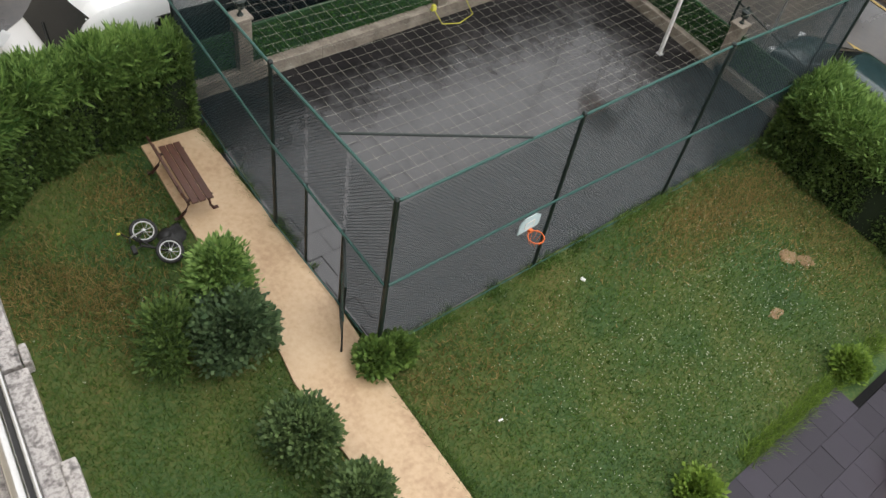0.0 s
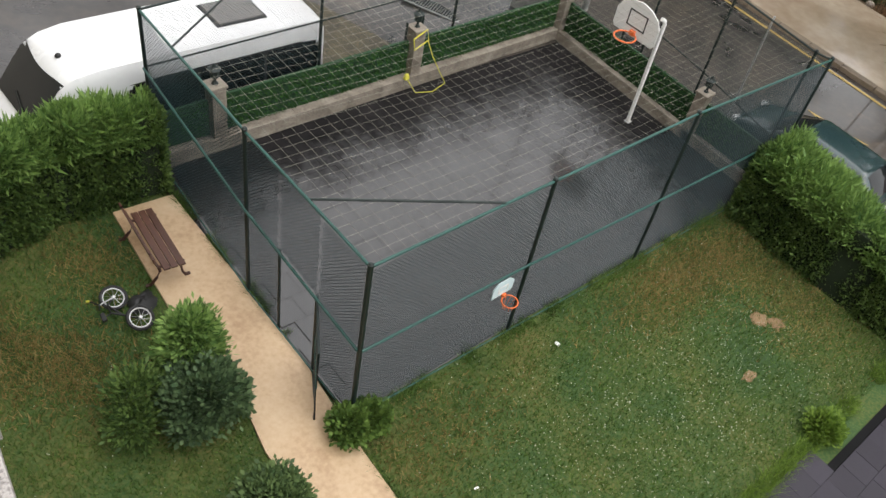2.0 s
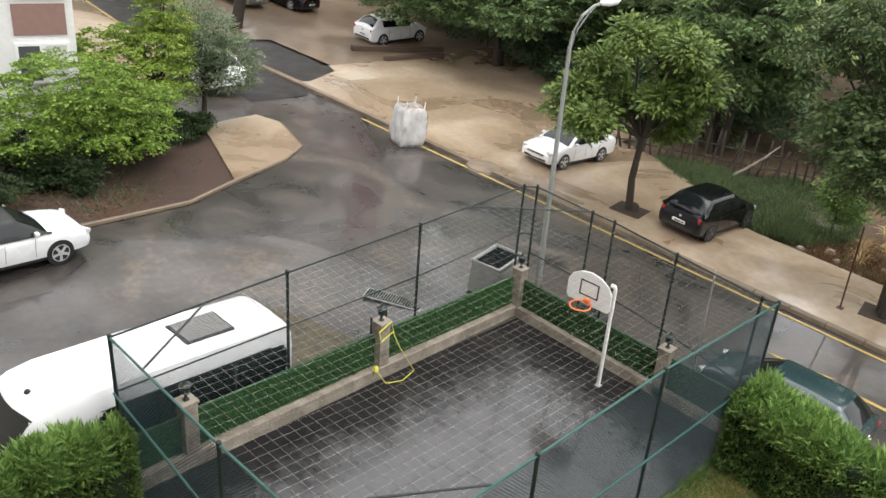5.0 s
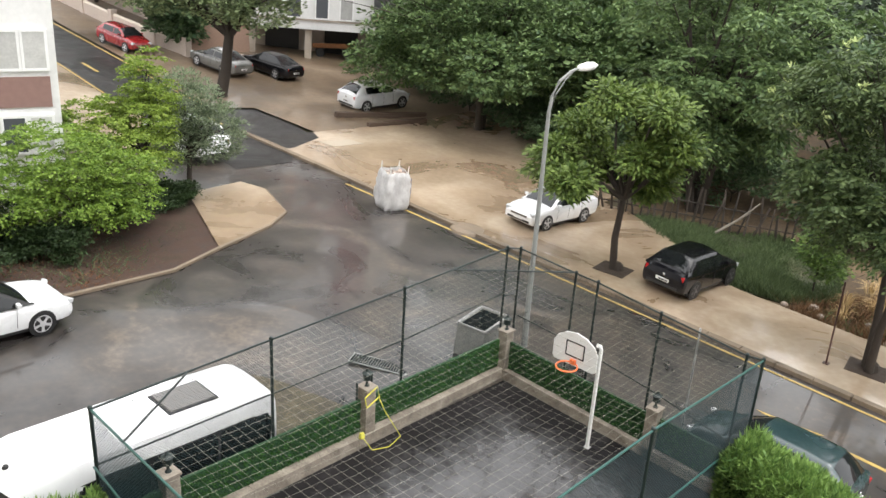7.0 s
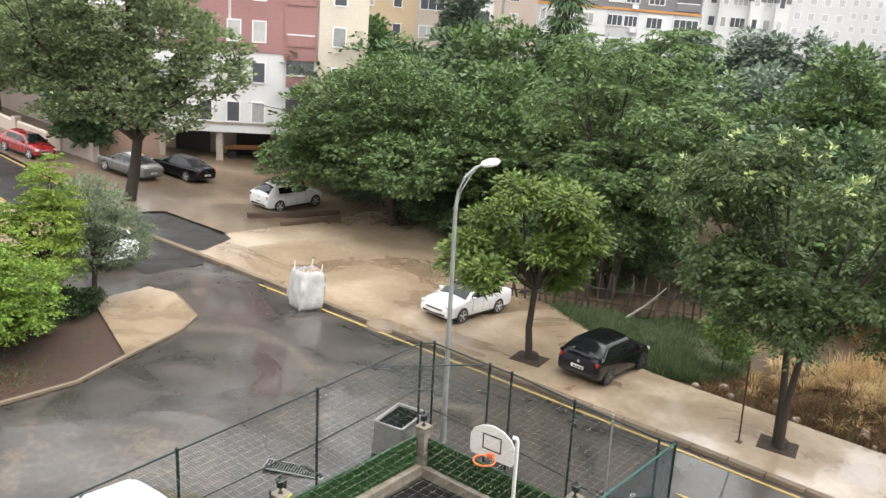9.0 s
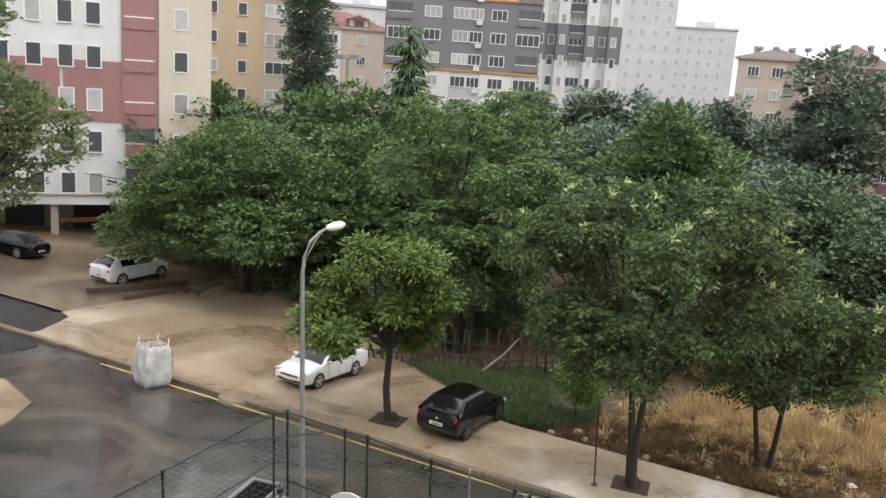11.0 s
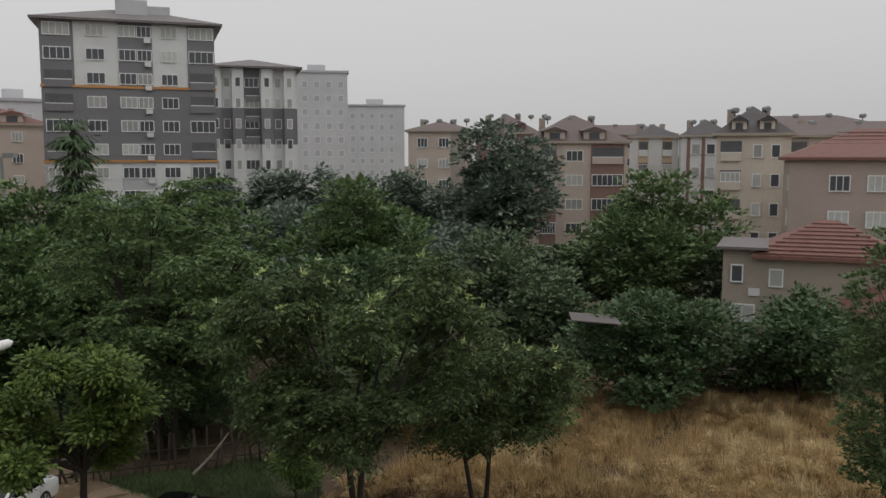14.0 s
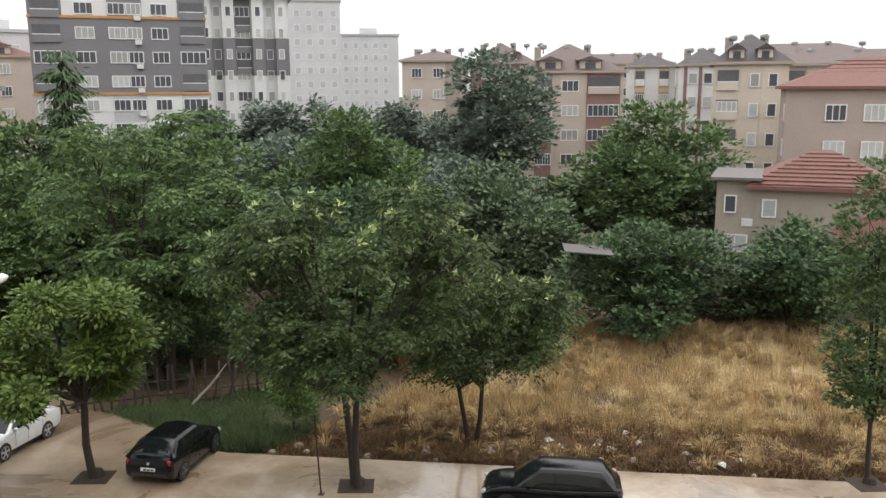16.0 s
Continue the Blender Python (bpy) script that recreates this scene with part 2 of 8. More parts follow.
M_yellow = mat("yellow_road_paint", [(0.36, 0.25, 0.07), (0.52, 0.37, 0.11)], 1.5, 12, (0.35, 0.6), 0.1)
M_straw = leafy("straw", (0.21, 0.135, 0.055), (0.74, 0.55, 0.29), 0.7, 0.2)
M_grassb = leafy("grass_blade", (0.022, 0.066, 0.011), (0.12, 0.20, 0.038), 0.55, 0.3)
M_post = mat("green_post", [(0.006, 0.013, 0.012), (0.011, 0.022, 0.020)], 3, 60, (0.35, 0.55), 0.1)
M_rail = mat("green_rail", [(0.016, 0.070, 0.060), (0.030, 0.105, 0.090)], 3, 60, (0.3, 0.5), 0.1)
M_wire = mat("green_wire", [(0.007, 0.019, 0.023), (0.012, 0.029, 0.034)], 3, 60, (0.35, 0.55), 0, spec=0.3)
M_net = mat("white_net", [(0.28, 0.27, 0.22), (0.38, 0.37, 0.31)], 3, 60, (0.6, 0.8), 0)
M_wall = mat("weathered_wall", [(0.10, 0.085, 0.07), (0.24, 0.205, 0.165), (0.37, 0.33, 0.275)], 2.2, 25, (0.5, 0.8), 0.4)
M_turf = mat("artificial_turf", [(0.010, 0.040, 0.016), (0.018, 0.062, 0.022)], 2.5, 90, (0.6, 0.9), 0.8, fine_mix=0.6)
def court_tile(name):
    """Rubber tile: a film of water over the middle, duller strips along the two walls."""
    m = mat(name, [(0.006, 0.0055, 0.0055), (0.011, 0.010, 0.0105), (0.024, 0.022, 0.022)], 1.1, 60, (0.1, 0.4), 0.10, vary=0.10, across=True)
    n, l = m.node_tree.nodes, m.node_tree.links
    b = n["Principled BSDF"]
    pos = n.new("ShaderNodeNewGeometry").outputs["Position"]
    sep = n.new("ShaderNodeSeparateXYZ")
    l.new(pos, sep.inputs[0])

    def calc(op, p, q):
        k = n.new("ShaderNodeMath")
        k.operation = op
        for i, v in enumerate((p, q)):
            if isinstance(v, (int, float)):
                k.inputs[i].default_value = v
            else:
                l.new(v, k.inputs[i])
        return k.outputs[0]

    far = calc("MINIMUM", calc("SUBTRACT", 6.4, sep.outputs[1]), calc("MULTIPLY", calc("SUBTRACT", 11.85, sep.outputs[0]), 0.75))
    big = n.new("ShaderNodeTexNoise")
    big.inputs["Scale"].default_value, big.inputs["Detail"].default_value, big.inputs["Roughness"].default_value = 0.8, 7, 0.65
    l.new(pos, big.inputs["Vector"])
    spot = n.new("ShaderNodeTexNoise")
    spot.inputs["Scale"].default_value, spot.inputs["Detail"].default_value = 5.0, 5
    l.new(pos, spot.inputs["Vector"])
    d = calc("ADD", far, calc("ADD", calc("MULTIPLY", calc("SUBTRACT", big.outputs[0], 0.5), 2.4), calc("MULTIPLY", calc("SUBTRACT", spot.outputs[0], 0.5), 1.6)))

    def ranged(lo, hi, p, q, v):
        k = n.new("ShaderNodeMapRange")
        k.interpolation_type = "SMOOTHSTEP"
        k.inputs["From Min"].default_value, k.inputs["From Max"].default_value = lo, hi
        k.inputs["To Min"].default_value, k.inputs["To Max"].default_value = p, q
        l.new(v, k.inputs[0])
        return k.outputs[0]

    # gloss cut towards the walls imitates the dark reflection of walls and panels
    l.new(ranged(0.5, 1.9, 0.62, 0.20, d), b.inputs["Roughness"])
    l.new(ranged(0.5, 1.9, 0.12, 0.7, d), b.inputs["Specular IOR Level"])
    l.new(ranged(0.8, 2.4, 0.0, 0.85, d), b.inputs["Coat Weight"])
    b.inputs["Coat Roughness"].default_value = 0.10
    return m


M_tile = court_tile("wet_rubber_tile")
M_tile2 = mat("play_tile", [(0.026, 0.023, 0.031), (0.042, 0.037, 0.049)], 1.5, 60, (0.45, 0.65), 0.2, vary=0.2, spec=0.3, across=True)
M_joint = mat("tile_bed", [(0.006, 0.006, 0.007), (0.012, 0.012, 0.012)], 2, 40, (0.6, 0.9), 0.2, spec=0.1)
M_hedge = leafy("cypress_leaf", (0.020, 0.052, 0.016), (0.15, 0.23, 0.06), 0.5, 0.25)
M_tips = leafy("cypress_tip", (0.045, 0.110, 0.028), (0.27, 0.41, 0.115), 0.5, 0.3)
# near black, for the shade deep between the hedge sprays
M_core = mat("hedge_core_shade", [(0.006, 0.014, 0.004), (0.012, 0.024, 0.007)], 3, 20, (0.9, 1), 0.5)
M_bark = mat("bark", [(0.018, 0.013, 0.010), (0.050, 0.038, 0.028)], 6, 40, (0.7, 0.95), 0.8, stretch=(1, 1, 0.25))
M_leaf_a = leafy("leaf_bright", (0.035, 0.080, 0.018), (0.16, 0.25, 0.055))
M_leaf_b = leafy("leaf_mid", (0.028, 0.060, 0.025), (0.165, 0.240, 0.088), through=0.22)
M_leaf_c = leafy("leaf_deep", (0.026, 0.056, 0.028), (0.125, 0.190, 0.085))
M_leaf_d = leafy("leaf_pale", (0.06, 0.09, 0.045), (0.32, 0.39, 0.20), through=0.35)
M_leaf_e = leafy("leaf_lime", (0.058, 0.115, 0.018), (0.22, 0.33, 0.055))
M_leaf_y = leafy("leaf_yellow_green", (0.085, 0.145, 0.025), (0.30, 0.40, 0.075), through=0.3)
M_leaf_o = leafy("leaf_olive", (0.075, 0.105, 0.065), (0.27, 0.33, 0.20), through=0.25)
M_leaf_f = leafy("leaf_grey", (0.046, 0.074, 0.042), (0.17, 0.23, 0.12))
# near ailanthus: greens darkened because the trees stand against the light
M_leaf_g = leafy("leaf_backlit", (0.020, 0.040, 0.017), (0.118, 0.165, 0.060), through=0.25)
M_seed = leafy("seed_cluster", (0.30, 0.38, 0.14), (0.54, 0.62, 0.28))
M_leaf_w = leafy("leaf_walnut", (0.045, 0.080, 0.034), (0.165, 0.235, 0.095))
# middle and far trees: leaf green paled to stand in for haze
M_leaf_haze = leafy("leaf_hazed", (0.075, 0.105, 0.085), (0.19, 0.24, 0.175))

# ---- ground, streets, lawn ----
def span(a, b, step, *cuts):
    n = max(1, int(round((b - a) / step)))
    return sorted(set([a + (b - a) * i / n for i in range(n + 1)] + [c for c in cuts if a < c < b]))


single("ground", drape([-900, -300, -120, -60, -20, 0, 16, 32, 36, 41, 46, 50, 60, 120, 250, 500, 1000, 2500], [-2000, -700, -300, -120, -60, -30, -10, 10, 25, 40, 57, 75, 150, 400, 1200], -0.09),
       M_soil, "dark earth and rough green ground", "ground", kind="structure")
single("lawn", drape(span(-14, 10.9, 1.0), span(-14, 6.4, 1.0), -0.03, lambda x, y: not (x > 0.05 and y > 0.05)), M_lawn, "green lawn with yellowed dry patches", "lawn", kind="structure")
single("road", drape(span(-60, 20.0, 1.25), span(-60, 30, 0.9), 0.0, lambda x, y: (x > 12.6) or (7.0 < y < 17.6 + max(0, (x - 8) * 0.36))), M_asphalt,
       "wet grey asphalt street with muddy brown streaks", "road", kind="structure", smooth=80)
def ribbon(rows, dz, cols=5):
    """A strip over the ground; each row: y, left x, right x."""
    fine = []
    for (y0, a0, b0), (y1, a1, b1) in zip(rows, rows[1:]):
        k = max(1, int((y1 - y0) / 1.5))
        fine += [(y0 + (y1 - y0) * i / k, a0 + (a1 - a0) * i / k, b0 + (b1 - b0) * i / k) for i in range(k)]
    fine.append(rows[-1])
    g = Geo()
    for y, a, b in fine:
        for j in range(cols):
            x = a + (b - a) * j / (cols - 1)
            g.v.append((x, y, lie(x, y) + dz))
    for i in range(len(fine) - 1):
        for j in range(cols - 1):
            g.f.append((i * cols + j, i * cols + j + 1, (i + 1) * cols + j + 1, (i + 1) * cols + j))
    return g


single("road_side_street", ribbon([(25.6, 16.2, 19.4), (27.3, 16.4, 20.9), (28.4, 16.5, 23.4), (31, 16.6, 23.9), (34.8, 16.8, 23.9), (35.4, 16.9, 21.6), (40, 17.2, 21.9), (46, 17.7, 22.6), (58, 18.4, 23.3), (76, 19, 24.2)], 0.02), M_newtar, "dark fresh wet asphalt street", "road", kind="structure")
single("pavement_far", ribbon([(29.6, 13.0, 16.6), (34.8, 13.0, 16.8), (40, 13.2, 17.2), (46, 13.4, 17.7), (58, 13.8, 18.4), (76, 14, 19)], 0.16), M_concrete, "wet beige pavement up the side street", "pavement", kind="structure")
single("pavement", drape(span(20.32, 25.2, 1.2), span(-60, 13, 1.5, -30), 0.10), M_concrete, "wet beige concrete pavement with puddles", "pavement", kind="structure")
single("pavement_side", Geo().slab([(25.2, 13), (29.5, 13), (29.1, 12), (26.6, 7.4), (25.3, 5.9), (25.2, 5.4)], 0.0, 0.1, lie), M_concrete, "wet beige concrete pavement beside the weeds", "pavement", kind="structure")
single("parking_lot", drape(span(20.32, 42, 1.5, 32), span(13, 29.4, 1.5), 0.10, lambda x, y: x < 29.5 + (y - 13) * 0.9), M_concrete, "wet muddy beige concrete parking area", "parking lot", kind="structure")
single("parking_lot_back", ribbon([(29.4, 23.95, 44), (34.8, 23.95, 44), (35.4, 21.65, 44), (40, 21.95, 44), (46, 22.65, 44), (58, 23.35, 44), (76, 24.25, 44)], 0.10, 15), M_mud_shade, "wet muddy beige concrete parking area", "parking lot", kind="structure")
single("road_patch", ribbon([(27.3, 20.4, 20.9), (28.4, 20.4, 23.4), (29.4, 20.4, 23.8)], 0.108, 4), M_newtar, "dark fresh asphalt patch at the parking entrance", "road", kind="structure")
kerb = thing("kerb", "wet brown concrete kerb stones along the street", "kerb", kind="structure")
kg = Geo().box((0, 0, 0), (0.30, 1.18, 0.34))
km = kg.mesh("kerb_stone", 0, 0.02)
km.materials.append(M_kerb)
for i in range(52):
    y = -31 + i * 1.2
    k = new("kerb_stone", km)
    k.matrix_basis = on_ground(20.16, y, 0, -0.04)
    k.parent = kerb
island = thing("pavement_corner", "beige concrete pavement corner with a kerb", "pavement", kind="structure")
OUT = [(14.65, 20.0), (13.2, 19.1), (10.3, 18.1), (12.4, 23.4), (15.2, 23.8), (15.6, 22.6)]
part("slab", Geo().slab(OUT, -0.3, 0.12, lie), M_concrete, island)
part("edge", Geo().tube([(x, y, lie(x, y) + 0.06) for x, y in (OUT[5], OUT[0], OUT[1], OUT[2], (8.0, 17.2), (2, 17.0), (-20, 17.0))], 0.075, 5), M_kerb, island)
single("verge", Geo().slab([(10.7, 18.3), (8.0, 17.25), (-30, 17.1), (-30, 24), (12.8, 23.4)], -0.3, 0.05, lie), mat("verge_soil", [(0.018, 0.012, 0.008), (0.055, 0.028, 0.018), (0.035, 0.032, 0.018)], 1.2, 14, (0.7, 0.95), 0.7),
       "dark reddish planted earth beside the street", "verge", kind="structure")

line = thing("yellow_line", "worn yellow kerbside line painted on the street", "road marking", kind="structure")
part("kerb_line", drape([19.55, 19.68], span(-40, 22, 2), 0.012), M_yellow, line)
arrow = thing("road_arrow", "worn yellow arrow and line painted on the street", "road marking", kind="structure")
part("shaft", drape([16.75, 16.9], span(-14, 0.2, 1.5), 0.012), M_yellow, arrow)
part("head", Geo().slab([(16.83, 1.25), (16.55, 0.1), (17.15, -0.6), (17.0, 0.1)], 0.006, 0.012, lie), M_yellow, arrow)
dash = thing("lane_dash", "worn yellow lane dashes on dark asphalt", "road marking", kind="structure")
for x, y in ((20.15, 29.6), (20.05, 32.4), (20.1, 27.2)):
    part("dash", ribbon([(y, x, x + 0.16), (y + 1.3, x + 0.05, x + 0.21)], 0.028, 2), M_yellow, dash)
for x, y in ((19.4, 44.5), (19.8, 51.0), (20.1, 58)):
    part("dash", ribbon([(y, x, x + 0.2), (y + 2.2, x + 0.1, x + 0.3)], 0.028, 2), M_yellow, dash)
edge = thing("edge_line", "worn yellow lines along the side street", "road marking", kind="structure")
part("line", ribbon([(40, 17.45, 17.6), (46, 17.95, 18.1), (58, 18.65, 18.8), (75, 19.2, 19.35)], 0.028, 2), M_yellow, edge)
part("line", ribbon([(36, 21.45, 21.6), (46, 22.3, 22.45), (58, 23.0, 23.15), (75, 23.8, 23.95)], 0.028, 2), M_yellow, edge)

path = single("garden_path", Geo().slab([(-1.12, 5.72), (0.02, 5.68), (0.0, 3.0), (-0.04, 1.1), (-0.2, -0.6), (-0.31, -2.8), (-0.4, -7), (-1.6, -7), (-1.52, -1.95), (-1.47, -1.4), (-1.45, 0.2), (-1.27, 1.15), (-1.33, 3.3)], -0.15, 0.03, lie),
              M_path, "wet beige stamped concrete garden path", "path", kind="structure", bevel=0.01)

# ---- the court's floor, walls and pillars ----
court = thing("court_floor", "dark grey wet rubber tile court floor", "floor", kind="structure")
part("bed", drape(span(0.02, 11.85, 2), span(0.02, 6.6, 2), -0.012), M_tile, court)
WALL_Y = lambda x: 6.38 + 0.027 * x
low_wall = thing("wall_low", "low weathered beige concrete wall round the court", "wall", kind="structure")
xs = [0.3, 3.3, 6.3, 9.3, 12.25]
for a, b in zip(xs, xs[1:]):
    part("wall_block", Geo().slab([(a, WALL_Y(a)), (b, WALL_Y(b)), (b, WALL_Y(b) + 0.28), (a, WALL_Y(a) + 0.28)], -0.4, 0.30, lie), M_wall, low_wall, bevel=0.015)
for a, b in ((-0.2, 2.2), (2.2, 4.4), (4.4, 6.68)):
    part("wall_block", Geo().slab([(11.85, a), (12.13, a), (12.13, b), (11.85, b)], -0.4, 0.28, lie), M_wall, low_wall, bevel=0.015)


def gate_pillar(x, y, h, label):
    th = thing("wall_pillar", label, "pillar", on_ground(x, y, 0, 0, False), "pillars of the court wall")
    part("shaft", Geo().box((0, 0, h / 2 - 0.15), (0.30, 0.30, h + 0.3)), M_wall, th, bevel=0.015)
    part("cap", Geo().box((0, 0, h + 0.03), (0.36, 0.36, 0.06)), M_wall, th, bevel=0.012)
    lamp = part("lantern", Geo().lathe([(0.07, 0), (0.05, 0.03), (0.03, 0.06), (0.03, 0.12), (0.09, 0.16), (0.10, 0.30), (0.13, 0.33), (0.05, 0.38), (0.015, 0.45)], (0, 0, h + 0.06), 8), M_post, th, "rusty dark metal lantern")
    return th


PIL = [(1.5, 6.58), (6.68, 6.74), (12.02, 6.80), (12.0, 2.1)]
for (x, y), h in zip(PIL, (1.45, 1.45, 1.40, 1.35)):
    gate_pillar(x, y, h, "weathered beige concrete pillar with a lantern on top")


def turf_panel(a, b, h0, h1):
    """A fence panel covered with artificial grass between two pillars."""
    d = (Vector((*b, 0)) - Vector((*a, 0)))
    th = thing("turf_panel", "green artificial grass fence panel on the low wall", "fence panel", None, "grass panels of the court wall")
    n = Vector((-d.y, d.x, 0)).normalized() * 0.03
    o = [(a[0] - n.x, a[1] - n.y), (b[0] - n.x, b[1] - n.y), (b[0] + n.x, b[1] + n.y), (a[0] + n.x, a[1] + n.y)]
    part("backing", Geo().slab(o, h0, h1, lie), M_turf, th)
    tufts = []
    rs = np.random.RandomState(int(abs(a[0] * 7 + a[1] * 13)) + 3)
    k = int(d.length * (h1 - h0) * 1500)
    u, w = rs.rand(k), rs.rand(k)
    side = np.where(rs.rand(k) < 0.75, -1, 1)
    px, py = a[0] + d.x * u, a[1] + d.y * u
    pz = lies(px, py) + h0 + (h1 - h0) * w
    p = np.stack([px + n.x * side, py + n.y * side, pz], 1)
    out = np.stack([n.x * side, n.y * side, 0 * u], 1) / 0.03
    tip = p + out * (0.035 + 0.03 * rs.rand(k))[:, None] + (rs.rand(k, 3) - 0.5) * 0.05
    wd = (rs.rand(k, 3) - 0.5) * 0.03
    ob = new("turf", quads("turf", np.stack([p - wd, p + wd, tip], 1), M_grassturf, 3))
    ob.parent = th
    tagged(ob, kind="stuff")
    return th


M_grassturf = leafy("turf_pile", (0.014, 0.056, 0.013), (0.060, 0.155, 0.032), 0.6, 0.15)
turf_panel((0.3, 6.62), (1.36, 6.65), 0.3, 1.12)
turf_panel((1.66, 6.66), (6.52, 6.80), 0.3, 1.15)
turf_panel((6.84, 6.82), (11.86, 6.92), 0.3, 1.15)
turf_panel((12.07, 6.64), (12.06, 2.28), 0.28, 1.12)
turf_panel((12.06, 1.94), (12.06, -0.2), 0.28, 1.15)


rs = np.random.RandomState(15)
u, w = rs.rand(130), rs.rand(130)
c = np.column_stack([12.015 + 0 * u, 2.4 + 4.0 * u, lies(12.0, 2.4 + 4.0 * u) + 0.32 + 0.7 * w])
d1, d2 = rs.normal(size=(130, 3)) * [0.003, 0.011, 0.011], rs.normal(size=(130, 3)) * [0.003, 0.011, 0.011]
tagged(new("petals", quads("petals", np.stack([c - d1, c - d2, c + d1, c + d2], 1), mat("petal_white", [(0.5, 0.5, 0.45), (0.65, 0.65, 0.6)], 3, 30, (0.7, 0.9), 0))), "small white petals caught in the turf panel", "petals", kind="stuff")

# ---- the tall court fence ----
def wires(a, b, za0, za1, zb0, zb1, pitch, r, tilt=1.0):
    """Diagonal wires of a chain-link panel between posts at a and b, clipped to its four sides."""
    g = Geo()
    a, b = Vector((*a, 0)), Vector((*b, 0))
    L = (b - a).length
    d = (b - a).normalized()
    lo = lambda s: za0 + (zb0 - za0) * s / L
    hi = lambda s: za1 + (zb1 - za1) * s / L
    Hm = max(za1, zb1) - min(za0, zb0)
    z_base = min(za0, zb0)
    k = -int(Hm / pitch) - 2
    while k * pitch < L + Hm:
        for sgn in (1, -1):
            s0 = k * pitch
            pts = []
            for i in range(41):
                h = Hm * i / 40
                s = s0 + h * tilt if sgn > 0 else s0 + Hm * tilt - h * tilt
                z = z_base + h
                if -1e-6 <= s <= L and lo(s) <= z <= hi(s):
                    pts.append((a.x + d.x * s, a.y + d.y * s, z))
            if len(pts) > 1:
                g.tube([pts[0], pts[-1]], r, 3, False)
        k += 1
    return g


FENCE = {  # post: x, y, foot, top
    "A": (0, 0, 0.0, 3.6), "P1": (3.56, 0.0, -0.29, 3.42), "P2": (7.31, -0.03, -0.6, 3.287), "E": (12.26, -0.086, -0.9, 2.846),
    "L1": (0.0, 3.02, 0.18, 3.715), "C": (0.33, 6.9, 0.3, 3.48), "F1": (4.2, 7.0, 0.0, 3.39), "F2": (8.18, 7.1, -0.25, 3.29), "D": (12.4, 7.3, -0.55, 3.157),
    "D2": (12.72, 7.08, -0.55, 3.13), "R1a": (12.66, 5.2, -0.65, 3.04), "R1b": (12.6, 4.48, -0.7, 3.04), "R2": (12.47, 2.58, -0.8, 2.911), "E2": (12.16, 0.255, -0.9, 2.855)}
fence = thing("court_fence", "tall dark green chain-link fence round the court", "fence")
for k, (x, y, z0, z1) in FENCE.items():
    p = part("post", Geo().tube([(x, y, z0 - 0.3), (x, y, z1)], 0.036 if k != "A" else 0.042, 10), M_post, fence, smooth=40)
    part("post_cap", Geo().lathe([(0.045, -0.02), (0.045, 0.02), (0.02, 0.045)], (x, y, z1), 8), M_post, p)
RUNS = [("A", "P1", 1.81, 1.55), ("P1", "P2", 1.55, 1.22), ("P2", "E", 1.22, 0.85), ("A", "L1", 1.81, 2.15), ("L1", "C", 2.15, 2.28), ("C", "F1", 2.3, 2.08), ("F1", "F2", 2.08, 1.87), ("F2", "D", 1.87, 1.77),
        ("D2", "R1a", 1.1, 1.0), ("R1a", "R1b", 1.0, 0.95), ("R1b", "R2", 0.95, 0.78), ("R2", "E2", 0.78, 0.55), ("E2", "E", 0.85, 0.85), ("D", "D2", 1.7, 1.7)]
for a, b, ma, mb in RUNS:
    A, B = FENCE[a], FENCE[b]
    near = a in ("A", "P1", "P2", "L1")
    m = M_rail if near else M_post
    part("top_rail", Geo().tube([(A[0], A[1], A[3] - 0.03), (B[0], B[1], B[3] - 0.03)], 0.024, 8), m, fence, smooth=40)
    ox, oy = (0, -0.045) if a in ("A", "P1", "P2") and b != "L1" else (-0.045, 0) if near else (0, 0)  # the near rails lie on the outer face
    part("mid_rail", Geo().tube([(A[0] + ox, A[1] + oy, ma), (B[0] + ox, B[1] + oy, mb)], 0.024 if near else 0.02, 8), m, fence, smooth=40)
    if near:
        part("foot_rail", Geo().tube([(A[0] + ox, A[1] + oy, A[2] + 0.07), (B[0] + ox, B[1] + oy, B[2] + 0.07)], 0.014, 6), m, fence)
    if (a, b) == ("A", "L1"):  # the gateway is left open below the rail
        at = lambda y, u, v: u + (v - u) * y / 3.02
        for (y0, y1, lo0, hi0) in ((0, 1.08, 0, 1), (2.08, 3.02, 0, 1)):
            part("mesh", wires((0, y0), (0, y1), 0.05 + 0.05 * y0, at(y0, 3.57, 3.69), 0.05 + 0.05 * y1, at(y1, 3.57, 3.69), 0.068, 0.0042), M_wire, fence, kind="stuff")
        part("mesh", wires((0, 1.08), (0, 2.08), at(1.08, 1.81, 2.15), at(1.08, 3.57, 3.69), at(2.08, 1.81, 2.15), at(2.08, 3.57, 3.69), 0.068, 0.0042), M_wire, fence, kind="stuff")
        continue
    part("mesh", wires(A[:2], B[:2], A[2] + 0.05, A[3] - 0.03, B[2] + 0.05, B[3] - 0.03, 0.068, 0.0042 if near else 0.0026), M_wire, fence, kind="stuff")
for p, q in (((0, 1.43, 3.62), (2.47, 0, 3.48)), ((2.25, 6.95, 3.40), (0.2, 5.53, 3.55)), ((9.98, 7.2, 3.21), (12.66, 5.2, 3.04))):
    part("brace", Geo().tube([p, q], 0.02, 8), M_post, fence, smooth=40)
for y, top in ((2.08, 2.04), (1.08, 1.93)):
    part("gate_post", Geo().tube([(0, y, -0.1), (0, y, top)], 0.026, 8), M_post, fence, smooth=40)
# the net over the court
g = Geo()
